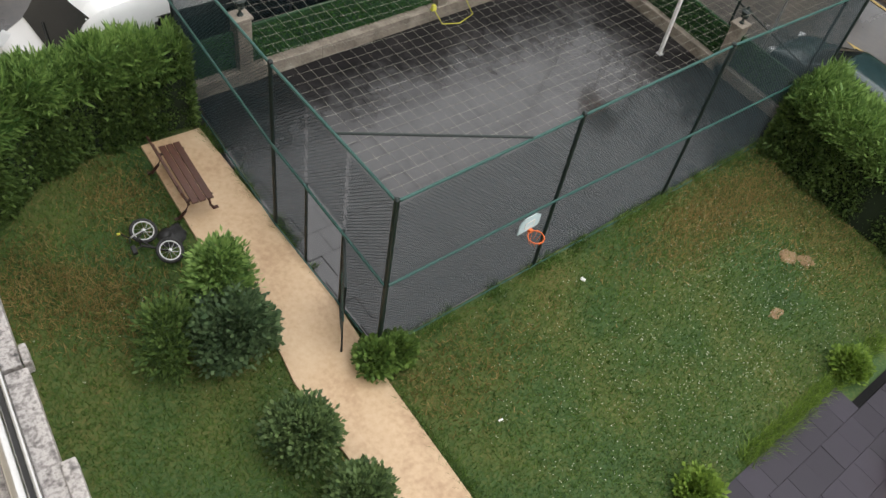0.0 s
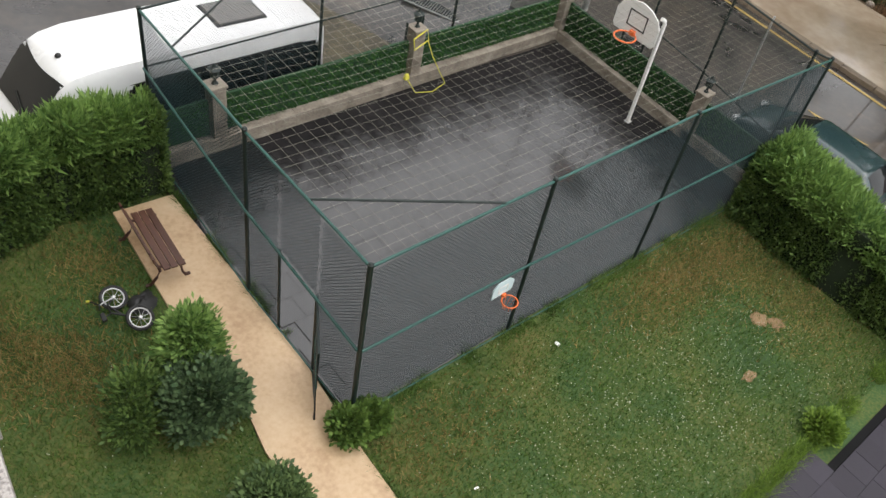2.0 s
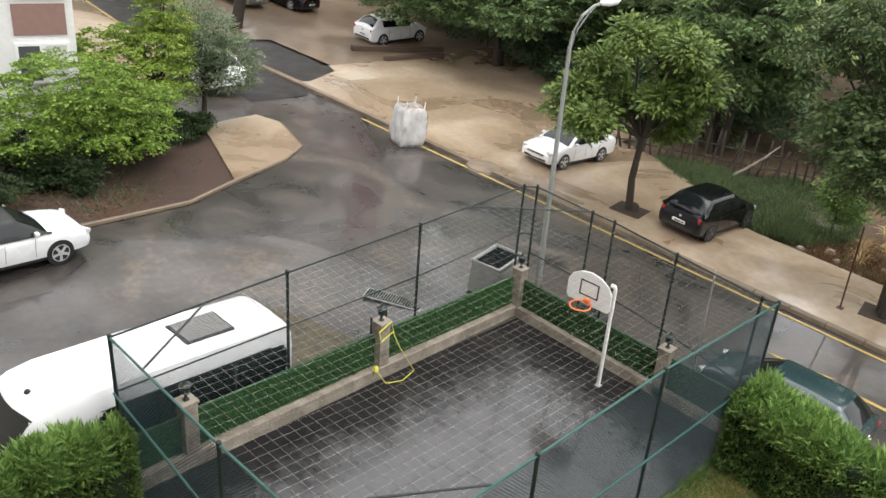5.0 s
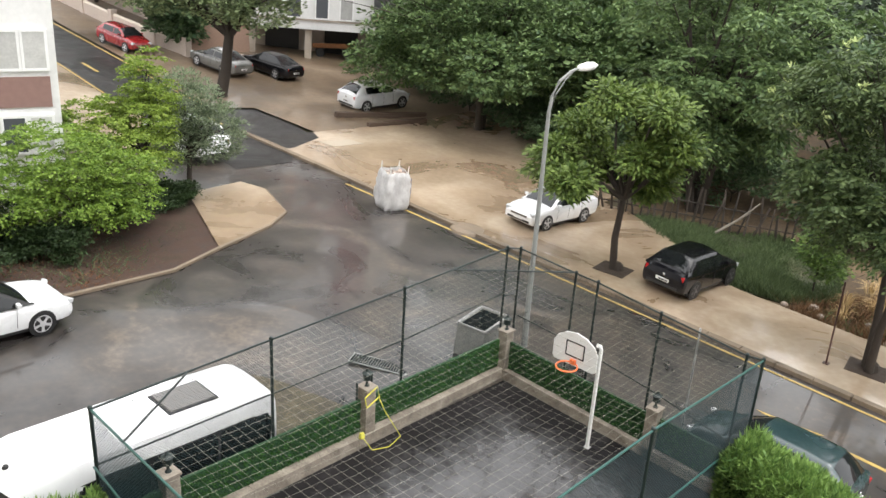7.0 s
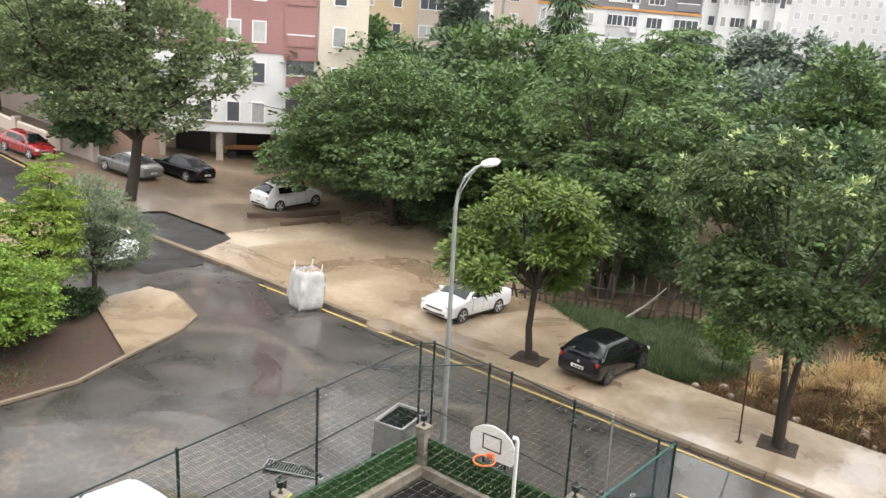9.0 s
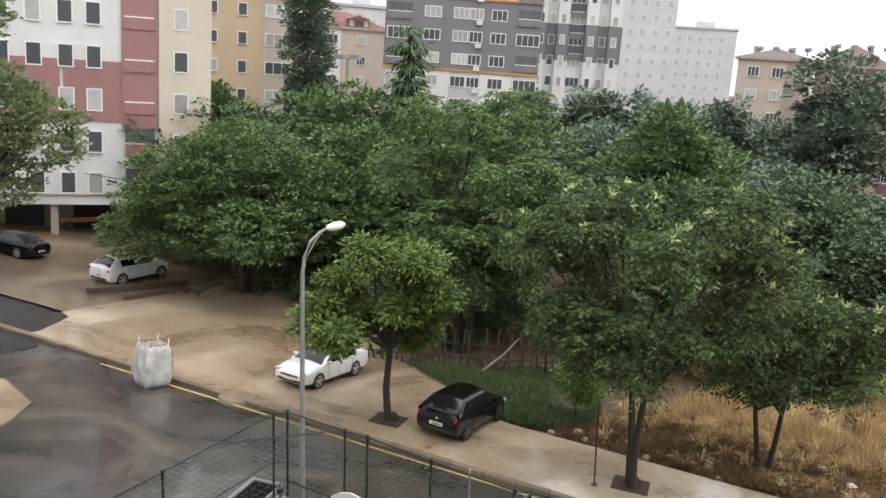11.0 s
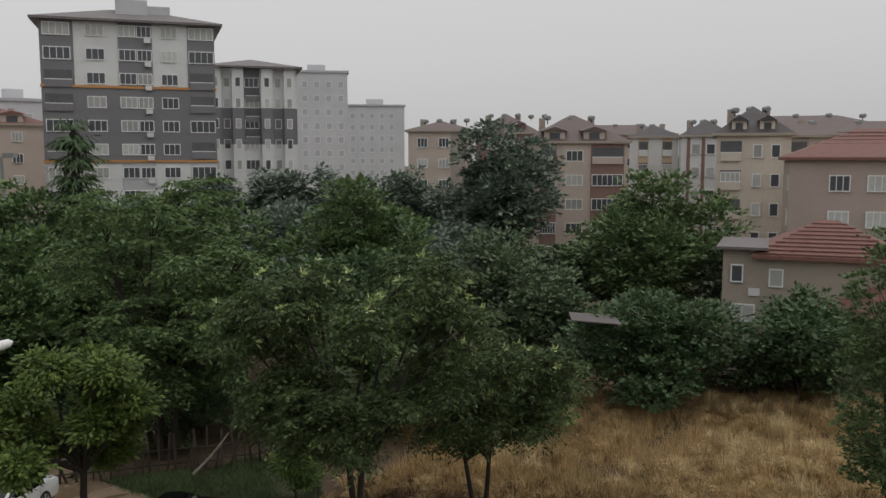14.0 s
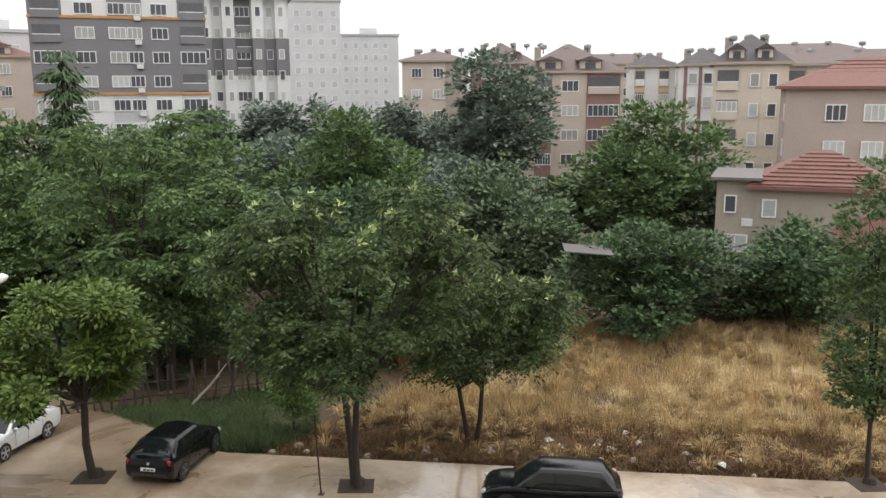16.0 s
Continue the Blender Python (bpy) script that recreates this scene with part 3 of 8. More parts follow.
CORN = [Vector((0.03, 0.03, 3.54)), Vector((0.36, 6.86, 3.42)), Vector((12.36, 7.2, 3.09)), Vector((12.2, -0.06, 2.79))]


def net_at(u, v):
    p = (CORN[0] * (1 - v) + CORN[1] * v) * (1 - u) + (CORN[3] * (1 - v) + CORN[2] * v) * u
    return (p.x, p.y, p.z - 0.22 * math.sin(math.pi * u) * math.sin(math.pi * v) + 0.03 * noise.noise((u * 9, v * 6, 0)))


for i in range(1, 58):
    g.tube([net_at(i / 58, j / 7) for j in range(8)], 0.0018, 3, False)
for i in range(1, 34):
    g.tube([net_at(j / 10, i / 34) for j in range(11)], 0.0018, 3, False)
part("top_net", g, M_net, fence, "white square ball net over the court", kind="stuff")
# the open gate leaf
gate = thing("court_gate", "open dark green chain-link gate leaf", "gate")
ga, gb = Vector((0, 1.06, 0)), Vector((-0.52, 0.28, 0))
part("gate_frame", Geo().tube([(ga.x, ga.y, 0.08), (ga.x, ga.y, 1.84), (gb.x, gb.y, 1.80), (gb.x, gb.y, 0.06), (ga.x, ga.y, 0.08)], 0.02, 8), M_post, gate, smooth=40)
part("gate_mesh", wires((ga.x, ga.y), (gb.x, gb.y), 0.08, 1.84, 0.06, 1.8, 0.068, 0.0042), M_wire, gate, kind="stuff")
part("gate_bar", Geo().tube([(ga.x, ga.y, 0.95), (gb.x, gb.y, 0.93)], 0.016, 6), M_rail, gate, smooth=40)

# ---- hedges, bushes, trees ----
def sprays(rs, base, out, size, spread=0.6, wide=0.35, flat=0.0):
    """Leaf quads that grow from points `base` towards `out`; flat: how far they lie with their faces to the sky."""
    k = len(base)
    d = out + (rs.rand(k, 3) - 0.5) * 2 * spread
    d /= np.linalg.norm(d, axis=1)[:, None] + 1e-9
    s = np.cross(d, rs.rand(k, 3) - 0.5)
    s /= np.linalg.norm(s, axis=1)[:, None] + 1e-9
    if flat:
        h = np.cross(d, [0, 0, 1.0])
        h /= np.linalg.norm(h, axis=1)[:, None] + 1e-9
        s = s * (1 - flat) + h * flat * np.where(rs.rand(k) < 0.5, 1, -1)[:, None]
        s /= np.linalg.norm(s, axis=1)[:, None] + 1e-9
    L = (size * (0.6 + 0.8 * rs.rand(k)))[:, None]
    mid = base + d * L * 0.5
    tip = base + d * L
    return np.stack([base, mid + s * L * wide, tip, mid - s * L * wide], 1)


def clumps(rs, lobes, count, size, shell, droop, wide, per=26):
    """A crown of leaf clumps with dark gaps between them."""
    m = max(6, count // per)
    c, d = crown_points(rs, lobes, m, shell)
    c, d = np.repeat(c, per, 0), np.repeat(d, per, 0)
    rad = size * (1.6 + 1.3 * np.repeat(rs.rand(m), per))
    o = rs.normal(size=(len(c), 3))
    o /= np.linalg.norm(o, axis=1)[:, None]
    o[:, 2] = np.abs(o[:, 2]) * 0.6 - 0.1
    p = c + o * (rad * np.sqrt(rs.rand(len(c))))[:, None]
    return sprays(rs, p, o + d * 0.5 + np.array([0, 0, 0.1 - droop]), size, 0.5, wide, 0.6)


def hedge(name, line, width, height, label, seed, count):
    """A clipped cypress hedge along a line of ground points."""
    rs = np.random.RandomState(seed)
    th = thing(name, label, "hedge")
    pts = [Vector((*p, 0)) for p in line]
    side = []
    for i, p in enumerate(pts):
        d = (pts[min(i + 1, len(pts) - 1)] - pts[max(i - 1, 0)]).normalized()
        side.append(Vector((-d.y, d.x, 0)))
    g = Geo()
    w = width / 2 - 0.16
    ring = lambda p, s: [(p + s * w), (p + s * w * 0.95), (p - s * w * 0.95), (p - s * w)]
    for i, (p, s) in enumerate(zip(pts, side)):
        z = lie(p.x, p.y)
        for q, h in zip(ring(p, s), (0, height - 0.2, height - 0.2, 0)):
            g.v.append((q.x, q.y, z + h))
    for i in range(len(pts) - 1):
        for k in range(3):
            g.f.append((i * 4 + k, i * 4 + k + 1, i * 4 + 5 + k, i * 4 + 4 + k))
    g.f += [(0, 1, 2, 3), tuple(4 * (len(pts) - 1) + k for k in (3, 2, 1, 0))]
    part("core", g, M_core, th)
    # foliage over the faces
    cum = [0]
    for a, b in zip(pts, pts[1:]):
        cum.append(cum[-1] + (b - a).length)
    out, crest = [], []
    for face, share in (("top", 0.44), ("left", 0.23), ("right", 0.23), ("end0", 0.05), ("end1", 0.05)):
        k = int(count * share)
        u = rs.rand(k) * cum[-1]
        if face == "end0":
            u = u * 0
        if face == "end1":
            u = u * 0 + cum[-1] - 1e-4
        i = np.clip(np.searchsorted(cum, u, side="right") - 1, 0, len(pts) - 2)
        P = np.array([tuple(p) for p in pts])
        S = np.array([tuple(s) for s in side])
        f = ((u - np.array(cum)[i]) / (np.array(cum)[i + 1] - np.array(cum)[i]))[:, None]
        c = P[i] * (1 - f) + P[i + 1] * f
        s = S[i] * (1 - f) + S[i + 1] * f
        dirv = (P[i + 1] - P[i])
        dirv /= np.linalg.norm(dirv, axis=1)[:, None]
        a, b = rs.rand(k)[:, None], rs.rand(k)[:, None]
        bulge = np.array([noise.noise((x * 1.3, y * 1.3, seed)) + 0.6 * noise.noise((x * 3.1, y * 3.1, seed + 5)) for x, y, _ in c])[:, None] * 0.20
        wv = width / 2 - 0.1 + bulge
        zz = lies(c[:, 0], c[:, 1])[:, None]
        if face == "top":
            base = c + s * (a * 2 - 1) * wv
            z = zz + height - 0.28 + 0.40 * b * rs.rand(k)[:, None] + bulge * 1.5 - 0.32 * np.abs(a * 2 - 1) ** 3.5
            o = np.array([0, 0, 1.0]) + s * (a * 2 - 1) * 0.9
        elif face in ("left", "right"):
            sg = 1 if face == "left" else -1
            hh = b * (height - 0.18)
            base = c + s * sg * (wv * (1 - 0.10 * b) - 0.12 * rs.rand(k)[:, None])
            z = zz + hh
            o = s * sg + np.array([0, 0, 0.55])
        else:
            sg = -1 if face == "end0" else 1
            base = c + s * (a * 2 - 1) * wv + dirv * sg * 0.05
            z = zz + b * height
            o = dirv * sg + np.array([0, 0, 0.5])
        base = base.copy()
        base[:, 2:3] = z
        # tufts: a few fine tips that spread from one twig
        tip = np.repeat(base, 3, 0) + rs.normal(size=(3 * k, 3)) * 0.022
        away = np.repeat(o, 3, 0) / (np.linalg.norm(np.repeat(o, 3, 0), axis=1)[:, None] + 1e-9)
        # tops take the brighter green, sides and ends the darker one
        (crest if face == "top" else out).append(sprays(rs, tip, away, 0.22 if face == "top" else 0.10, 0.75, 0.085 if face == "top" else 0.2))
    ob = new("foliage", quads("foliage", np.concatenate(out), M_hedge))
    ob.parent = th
    tagged(ob, "darker cypress sprays on the sides and ends", kind="stuff")
    ob = new("top_sprays", quads("top_sprays", np.concatenate(crest), M_tips))
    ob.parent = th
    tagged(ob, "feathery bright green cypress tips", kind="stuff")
    return th


hedge("cypress_hedge", [(-0.05, 6.12), (-1.1, 6.2), (-2.1, 6.2), (-3.05, 5.95), (-3.85, 5.45), (-4.6, 4.9), (-7, 2.9), (-10, 0.6)], 0.95, 1.88, "thick clipped green cypress hedge beside the lawn", 11, 80000)
hedge("cypress_hedge", [(11.3, -0.35), (11.2, -1.5), (11.2, -3.0), (11.5, -7.0), (11.6, -13.0)], 1.5, 1.95, "thick clipped green cypress hedge along the street side", 12, 80000)


def crown_points(rs, lobes, k, shell=0.45):
    """Points near the surface of several ellipsoids (x, y, z, rx, ry, rz), with the way outwards."""
    vol = np.array([l[3] * l[4] * l[5] for l in lobes]) ** 0.67
    idx = rs.choice(len(lobes), k, p=vol / vol.sum())
    lo = np.array(lobes)[idx]
    d = rs.normal(size=(k, 3))
    d /= np.linalg.norm(d, axis=1)[:, None]
    r = (1 - shell * rs.rand(k) ** 1.6)[:, None]
    return lo[:, :3] + d * lo[:, 3:] * r, d


def bush(name, x, y, lobes, leaf, count, size, label, seed, category="bush", wide=0.3):
    rs = np.random.RandomState(seed)
    th = thing(name, label, category, on_ground(x, y, 0, 0, False))
    g = Geo()
    for i in range(7):
        a = rs.rand() * 6.28
        l = lobes[i % len(lobes)]
        tip = (l[0] + math.cos(a) * l[3] * 0.6, l[1] + math.sin(a) * l[4] * 0.6, l[2] + l[5] * 0.4)
        g.tube([(0.05 * math.cos(a), 0.05 * math.sin(a), -0.1), (tip[0] * 0.4, tip[1] * 0.4, tip[2] * 0.5), tip], [0.025, 0.016, 0.006], 5)
    part("stem", g, M_bark, th)
    q = clumps(rs, lobes, count, size, 0.5, -0.35, wide, 14)
    q = q[q[:, :, 2].min(1) > 0.02]
    ob = new("foliage", quads("foliage", q, leaf))
    ob.parent = th
    tagged(ob, kind="stuff")
    return th


def tree(name, x, y, height, lobes, leaf, count, size, label, seed, trunk=0.14, fork=0.35, stems=1, droop=0.0, fronds=0, wide=0.25, shell=0.5, lean=(0, 0), limbs=9, seeds=0, category="tree"):
    """A tree: tapered trunk with limbs to each lobe of the crown, and a crown of many small leaves, in drooping compound fronds where asked."""
    rs = np.random.RandomState(seed)
    th = thing(name, label, category, on_ground(x, y, 0, 0, False))
    g = Geo()
    fz = height * fork
    forks = []
    for s in range(stems):
        a = 6.28 * s / stems + seed
        off = 0.0 if stems == 1 else trunk * 1.1
        b0 = Vector((math.cos(a) * off, math.sin(a) * off, -0.3))
        tip = Vector((lean[0] + math.cos(a) * off * 4, lean[1] + math.sin(a) * off * 4, fz))
        mid = b0.lerp(tip, 0.5) + Vector((rs.rand() - 0.5, rs.rand() - 0.5, 0)) * 0.2 * trunk * 8
        g.tube([b0, b0.lerp(mid, 0.3), mid, tip], [trunk * 1.35, trunk * 1.02, trunk * 0.9, trunk * 0.75], 9)
        forks.append(tip)
    part("trunk", g, M_bark, th, smooth=60)
    g = Geo()
    for i in range(limbs):
        l = lobes[i % len(lobes)]
        f = forks[i % len(forks)]
        e = Vector((l[0], l[1], l[2])) + Vector((rs.normal() * l[3] * 0.35, rs.normal() * l[4] * 0.35, rs.rand() * l[5] * 0.5))
        k = f.lerp(e, 0.45) + Vector((rs.normal(), rs.normal(), 0.6)) * 0.15
        g.tube([f - Vector((0, 0, 0.15)), k, e], [trunk * 0.6, trunk * 0.38, trunk * 0.12], 6)
        for _ in range(3):
            q = e + Vector((rs.normal() * l[3] * 0.5, rs.normal() * l[4] * 0.5, rs.rand() * l[5] * 0.4))
            g.tube([k.lerp(e, 0.5), q], [trunk * 0.22, trunk * 0.05], 4)
    part("limb", g, M_bark, th, smooth=60)
    if fronds:
        whorl = 9  # fronds that spread from one twig's tip
        tips = fronds // whorl
        fronds = tips * whorl
        p, d = crown_points(rs, lobes, tips, shell)
        p, d = np.repeat(p, whorl, 0), np.repeat(d, whorl, 0)
        turn = np.tile(np.arange(whorl) * 6.283 / whorl, tips) + np.repeat(rs.rand(tips) * 6.283, whorl)
        o = np.column_stack([np.cos(turn), np.sin(turn), 0.35 + 0 * turn]) + d * 0.45 + np.array([0, 0, 0.2 - droop]) + (rs.rand(fronds, 3) - 0.5) * 0.5
        o /= np.linalg.norm(o, axis=1)[:, None]
        per = max(4, count // fronds)
        u = (np.arange(per) + 0.5) / per
        L = size * (3.2 + 2.0 * rs.rand(fronds))
        side = np.cross(o, [0, 0, 1.0])
        side /= np.linalg.norm(side, axis=1)[:, None] + 1e-9
        sg = np.where(np.arange(per) % 2 == 0, 1.0, -1.0)
        base = p[:, None, :] + o[:, None, :] * (L[:, None] * u)[:, :, None]
        base[:, :, 2] -= (L[:, None] * u ** 2) * (0.35 + droop * 0.6)
        out = side[:, None, :] * sg[None, :, None] + o[:, None, :] * 0.7 - np.array([0, 0, 0.35 + droop])
        q = sprays(rs, base.reshape(-1, 3), out.reshape(-1, 3), size, 0.35, wide, 0.5)
    else:
        q = clumps(rs, lobes, count, size, shell, droop, wide)
    ob = new("crown", quads("crown", q, leaf))
    ob.parent = th
    tagged(ob, kind="stuff")
    if seeds:
        p, d = crown_points(rs, lobes, seeds, 0.08)
        k = p[:, 2] > np.median(p[:, 2])
        p, d = p[k] + d[k] * 0.25, d[k]
        p, d = np.repeat(p, 11, 0), np.repeat(d, 11, 0)
        ob = new("seed_head", quads("seed_head", sprays(rs, p + rs.normal(size=p.shape) * 0.05, d * 0.5 + np.array([0, 0, 0.4]), 0.22, 1.0, 0.14), M_seed))
        ob.parent = th
        tagged(ob, "pale yellow-green seed clusters", kind="stuff")
    return th


def airy(seed, w, d, z0, z1, n, r):
    """Lobes scattered through an egg-shaped crown, with gaps between them."""
    q = np.random.RandomState(seed)
    out = []
    while len(out) < n:
        u = q.rand(3) * 2 - 1
        z = u[2]
        if u[0] ** 2 + u[1] ** 2 > (1 - 0.75 * max(z, 0) ** 2 - 0.35 * min(z, 0) ** 2) or all(abs(v) < 0.45 for v in u):
            continue
        s_ = r * (0.75 + 0.5 * q.rand())
        c = (u[0] * w, u[1] * d, (z0 + z1) / 2 + z * (z1 - z0) / 2)
        if any(math.dist(c, o[:3]) < 0.95 * r for o in out):
            r *= 0.985
            continue
        out.append((*c, s_, s_, s_ * 0.72))
    return out


# garden bushes
bush("laurel_bush", -1.95, 1.42, [(0.08, -0.08, 0.5, 0.5, 0.48, 0.5), (0.3, -0.28, 0.4, 0.36, 0.36, 0.38), (-0.15, -0.3, 0.35, 0.32, 0.3, 0.32)], M_leaf_c, 8000, 0.095, "rounded dark green laurel bush on the lawn", 21, wide=0.32)
bush("cypress_bush", -2.7, 1.75, [(0.05, 0, 0.45, 0.34, 0.3, 0.5), (-0.15, -0.3, 0.3, 0.28, 0.25, 0.3)], M_hedge, 2600, 0.10, "loose dark green shrub on the lawn", 22, wide=0.2)
bush("cypress_bush", -1.62, 2.0, [(0, 0, 0.55, 0.40, 0.38, 0.6), (0.05, 0.05, 1.0, 0.24, 0.24, 0.35)], M_tips, 7000, 0.11, "light green feathery conifer bush on the lawn", 23, wide=0.2)
bush("laurel_bush", -1.9, -0.72, [(0, 0, 0.4, 0.42, 0.42, 0.42), (0.08, -0.12, 0.5, 0.28, 0.28, 0.28)], M_leaf_b, 7000, 0.085, "round green laurel bush beside the path", 24, wide=0.3)
bush("laurel_bush", -1.75, -1.95, [(0, 0, 0.34, 0.36, 0.36, 0.36)], M_leaf_b, 5000, 0.085, "small green laurel bush beside the path", 25, wide=0.3)
bush("spindle_bush", -0.05, -0.22, [(-0.15, 0.02, 0.24, 0.25, 0.22, 0.24), (0.22, -0.03, 0.2, 0.22, 0.2, 0.2)], M_leaf_a, 4200, 0.08, "bright green shrub at the fence corner post", 26, wide=0.36)
bush("spindle_bush", 2.75, -4.72, [(0, 0, 0.15, 0.26, 0.2, 0.15)], M_leaf_e, 2600, 0.08, "lime green shrub beside the paved edge", 27, wide=0.36)
bush("spindle_bush", 7.2, -4.85, [(0, 0, 0.15, 0.28, 0.24, 0.16)], M_leaf_e, 2800, 0.08, "lime green shrub beside the paved edge", 28, wide=0.36)

M_leaf_p = leafy("leaf_pavement_tree", (0.030, 0.064, 0.015), (0.18, 0.25, 0.06))
# trees along the street
tree("pavement_tree", 22.2, 9.35, 7.4, [(x - 0.35, y + 0.45, z, r, r, h) for x, y, z, r, _, h in airy(4, 2.1, 2.8, 3.2, 6.9, 15, 0.8)], M_leaf_p, 25000, 0.23,
     "young street tree with long drooping green leaves", 31, 0.15, 0.42, droop=0.5, wide=0.2, limbs=17, shell=0.6)
tree("ailanthus_tree", 22.6, -0.1, 12, airy(1, 2.7, 4.0, 5.2, 11.0, 22, 1.1), M_leaf_g, 60000, 0.19,
     "tall many-stemmed tree with compound leaves and pale seed clusters", 32, 0.14, 0.30, 2, 0.35, 4300, 0.2, seeds=180, limbs=24, shell=0.55)
tree("ailanthus_tree", 27.7, -3.9, 9, airy(2, 2.3, 3.4, 3.6, 8.2, 16, 1.0), M_leaf_g, 32000, 0.19, "slender many-stemmed tree over dry grass", 33, 0.11, 0.28, 2, 0.35, 2300, 0.2, seeds=110, limbs=16, shell=0.55)
tree("ailanthus_tree", 33.5, 11.5, 13.5, airy(3, 3.2, 5.2, 3.6, 12.8, 26, 1.7), M_leaf_b, 52000, 0.25,
     "tall green tree with feathery compound leaves", 34, 0.2, 0.33, 3, 0.3, 3700, 0.2, limbs=26, shell=0.75)
tree("mulberry_tree", 34.5, 26.5, 11, [(-1.5, 2.0, 6.6, 3.8, 4.2, 2.6), (1.5, -3.0, 6.2, 3.6, 3.8, 2.5), (-1.0, -0.5, 8.0, 3.4, 3.6, 2.4), (-2, 4.5, 5.0, 2.8, 2.6, 2.0), (0, -5.0, 5.0, 2.8, 2.6, 2.2), (-1.5, 0, 4.2, 3.6, 4.6, 1.8), (-3.6, 4.6, 3.6, 2.4, 2.2, 1.6), (-3.4, -3.6, 4.6, 2.6, 2.6, 1.8)], M_leaf_b, 56000, 0.22,
     "broad dark green mulberry tree beside the parking area", 35, 0.24, 0.28, 2, 0.4, wide=0.3)
tree("plane_tree", 23.6, 37.8, 19, [(-0.4, 0.6, 11.0, 3.8, 4.0, 3.2), (1.6, -2.0, 9.2, 3.0, 3.0, 2.8), (-2.8, 3.2, 10.0, 3.2, 3.2, 3.2), (0, 0, 14.5, 3.8, 3.8, 3.0), (1.3, -2.4, 5.6, 2.0, 2.0, 1.8), (-0.6, -1.2, 6.4, 2.4, 2.4, 1.8), (-2.2, 2.4, 6.6, 2.4, 2.4, 1.9), (3.0, -4.2, 8.2, 2.2, 2.2, 2.0), (-3.6, 4.6, 7.6, 2.0, 2.0, 1.6)], M_leaf_d, 52000, 0.24, "tall plane tree at the edge of the street", 36, 0.36, 0.2, wide=0.36, lean=(0.5, -0.5))
tree("poplar_tree", 25.1, -18.4, 12.5, [(0, 0, 6.0, 1.55, 1.7, 3.4), (0, -0.2, 9.0, 1.5, 1.6, 3.0), (0.1, 0.2, 4.3, 1.2, 1.3, 1.6)], M_leaf_w, 13000, 0.16, "slim upright poplar tree beside the pavement", 37, 0.1, 0.2, wide=0.36)
tree("sapling", 28.0, 3.6, 3.0, [(0, 0, 1.9, 0.9, 0.9, 0.8), (0.2, -0.3, 1.2, 0.7, 0.7, 0.6)], M_leaf_a, 2600, 0.16, "small bright green sapling in rough grass", 38, 0.035, 0.4, droop=0.3, limbs=4)
# trees of the far street corner
tree("robinia_tree", 6.6, 20.6, 5.6, [(-0.4, 0.8, 2.7, 2.0, 2.0, 1.2), (1.6, 0, 2.2, 1.4, 1.3, 0.9), (-1.8, 0.6, 1.9, 1.5, 1.3, 0.9), (1.2, -0.6, 1.5, 1.3, 1.1, 0.7), (0.2, 0.2, 1.9, 1.7, 1.5, 0.9)], M_leaf_e, 34000, 0.11, "lime green robinia tree at the street corner", 41, 0.1, 0.25, 1, 0.2, 3800, 0.3)
tree("olive_tree", 12.7, 23.6, 6.4, [(0, 0.4, 3.4, 1.5, 1.5, 1.5), (0.9, -0.4, 2.5, 1.2, 1.2, 1.2), (-0.4, 0.4, 2.0, 1.3, 1.2, 1.2)], M_leaf_o, 20000, 0.13, "silvery grey-green olive tree at the street corner", 42, 0.12, 0.25, wide=0.18)
tree("robinia_tree", 10.6, 23.4, 5.8, [(0.2, 0.2, 3.3, 1.2, 1.2, 1.1), (0.5, 0.4, 4.7, 0.75, 0.75, 1.1), (-1.3, 0.7, 3.2, 1.3, 1.2, 0.9), (-0.6, -0.2, 2.2, 1.6, 1.3, 0.9), (0.9, 0.1, 3.9, 0.6, 0.6, 0.7)], M_leaf_y, 22000, 0.11, "yellow-green young robinia tree among the corner trees", 43, 0.08, 0.35, 1, 0.2, 2400, 0.3)

# ---- things in the garden and on the court ----
M_wood = mat("stained_wood", [(0.055, 0.022, 0.014), (0.10, 0.040, 0.025)], 3, 30, (0.3, 0.5), 0.2, stretch=(6, 0.6, 6), vary=0.12)
M_iron = mat("brown_iron", [(0.035, 0.012, 0.008), (0.06, 0.02, 0.014)], 4, 50, (0.35, 0.6), 0.2)
M_black = mat("black_rubber", [(0.010, 0.010, 0.011), (0.018, 0.018, 0.018)], 5, 60, (0.5, 0.75), 0.2)
M_steel = mat("stainless_steel", [(0.55, 0.54, 0.52), (0.68, 0.67, 0.65)], 4, 80, (0.14, 0.28), 0.05, 1.0)
M_alu = mat("dull_aluminium", [(0.42, 0.42, 0.42), (0.52, 0.52, 0.52)], 4, 60, (0.35, 0.5), 0.1, 0.7)
M_white = mat("white_plastic", [(0.72, 0.72, 0.70), (0.80, 0.80, 0.78)], 2, 40, (0.3, 0.5), 0.05)
M_orange = mat("orange_metal", [(0.70, 0.13, 0.03), (0.85, 0.20, 0.05)], 3, 40, (0.35, 0.5), 0.1)
M_rope = mat("yellow_rope", [(0.55, 0.50, 0.05), (0.72, 0.68, 0.10)], 8, 60, (0.6, 0.8), 0.2)
M_lampgrey = mat("lamp_grey", [(0.20, 0.21, 0.20), (0.28, 0.29, 0.28)], 2, 40, (0.4, 0.6), 0.1)
M_bare = mat("bare_earth", [(0.16, 0.10, 0.05), (0.30, 0.20, 0.11)], 4, 30, (0.8, 1), 0.6)

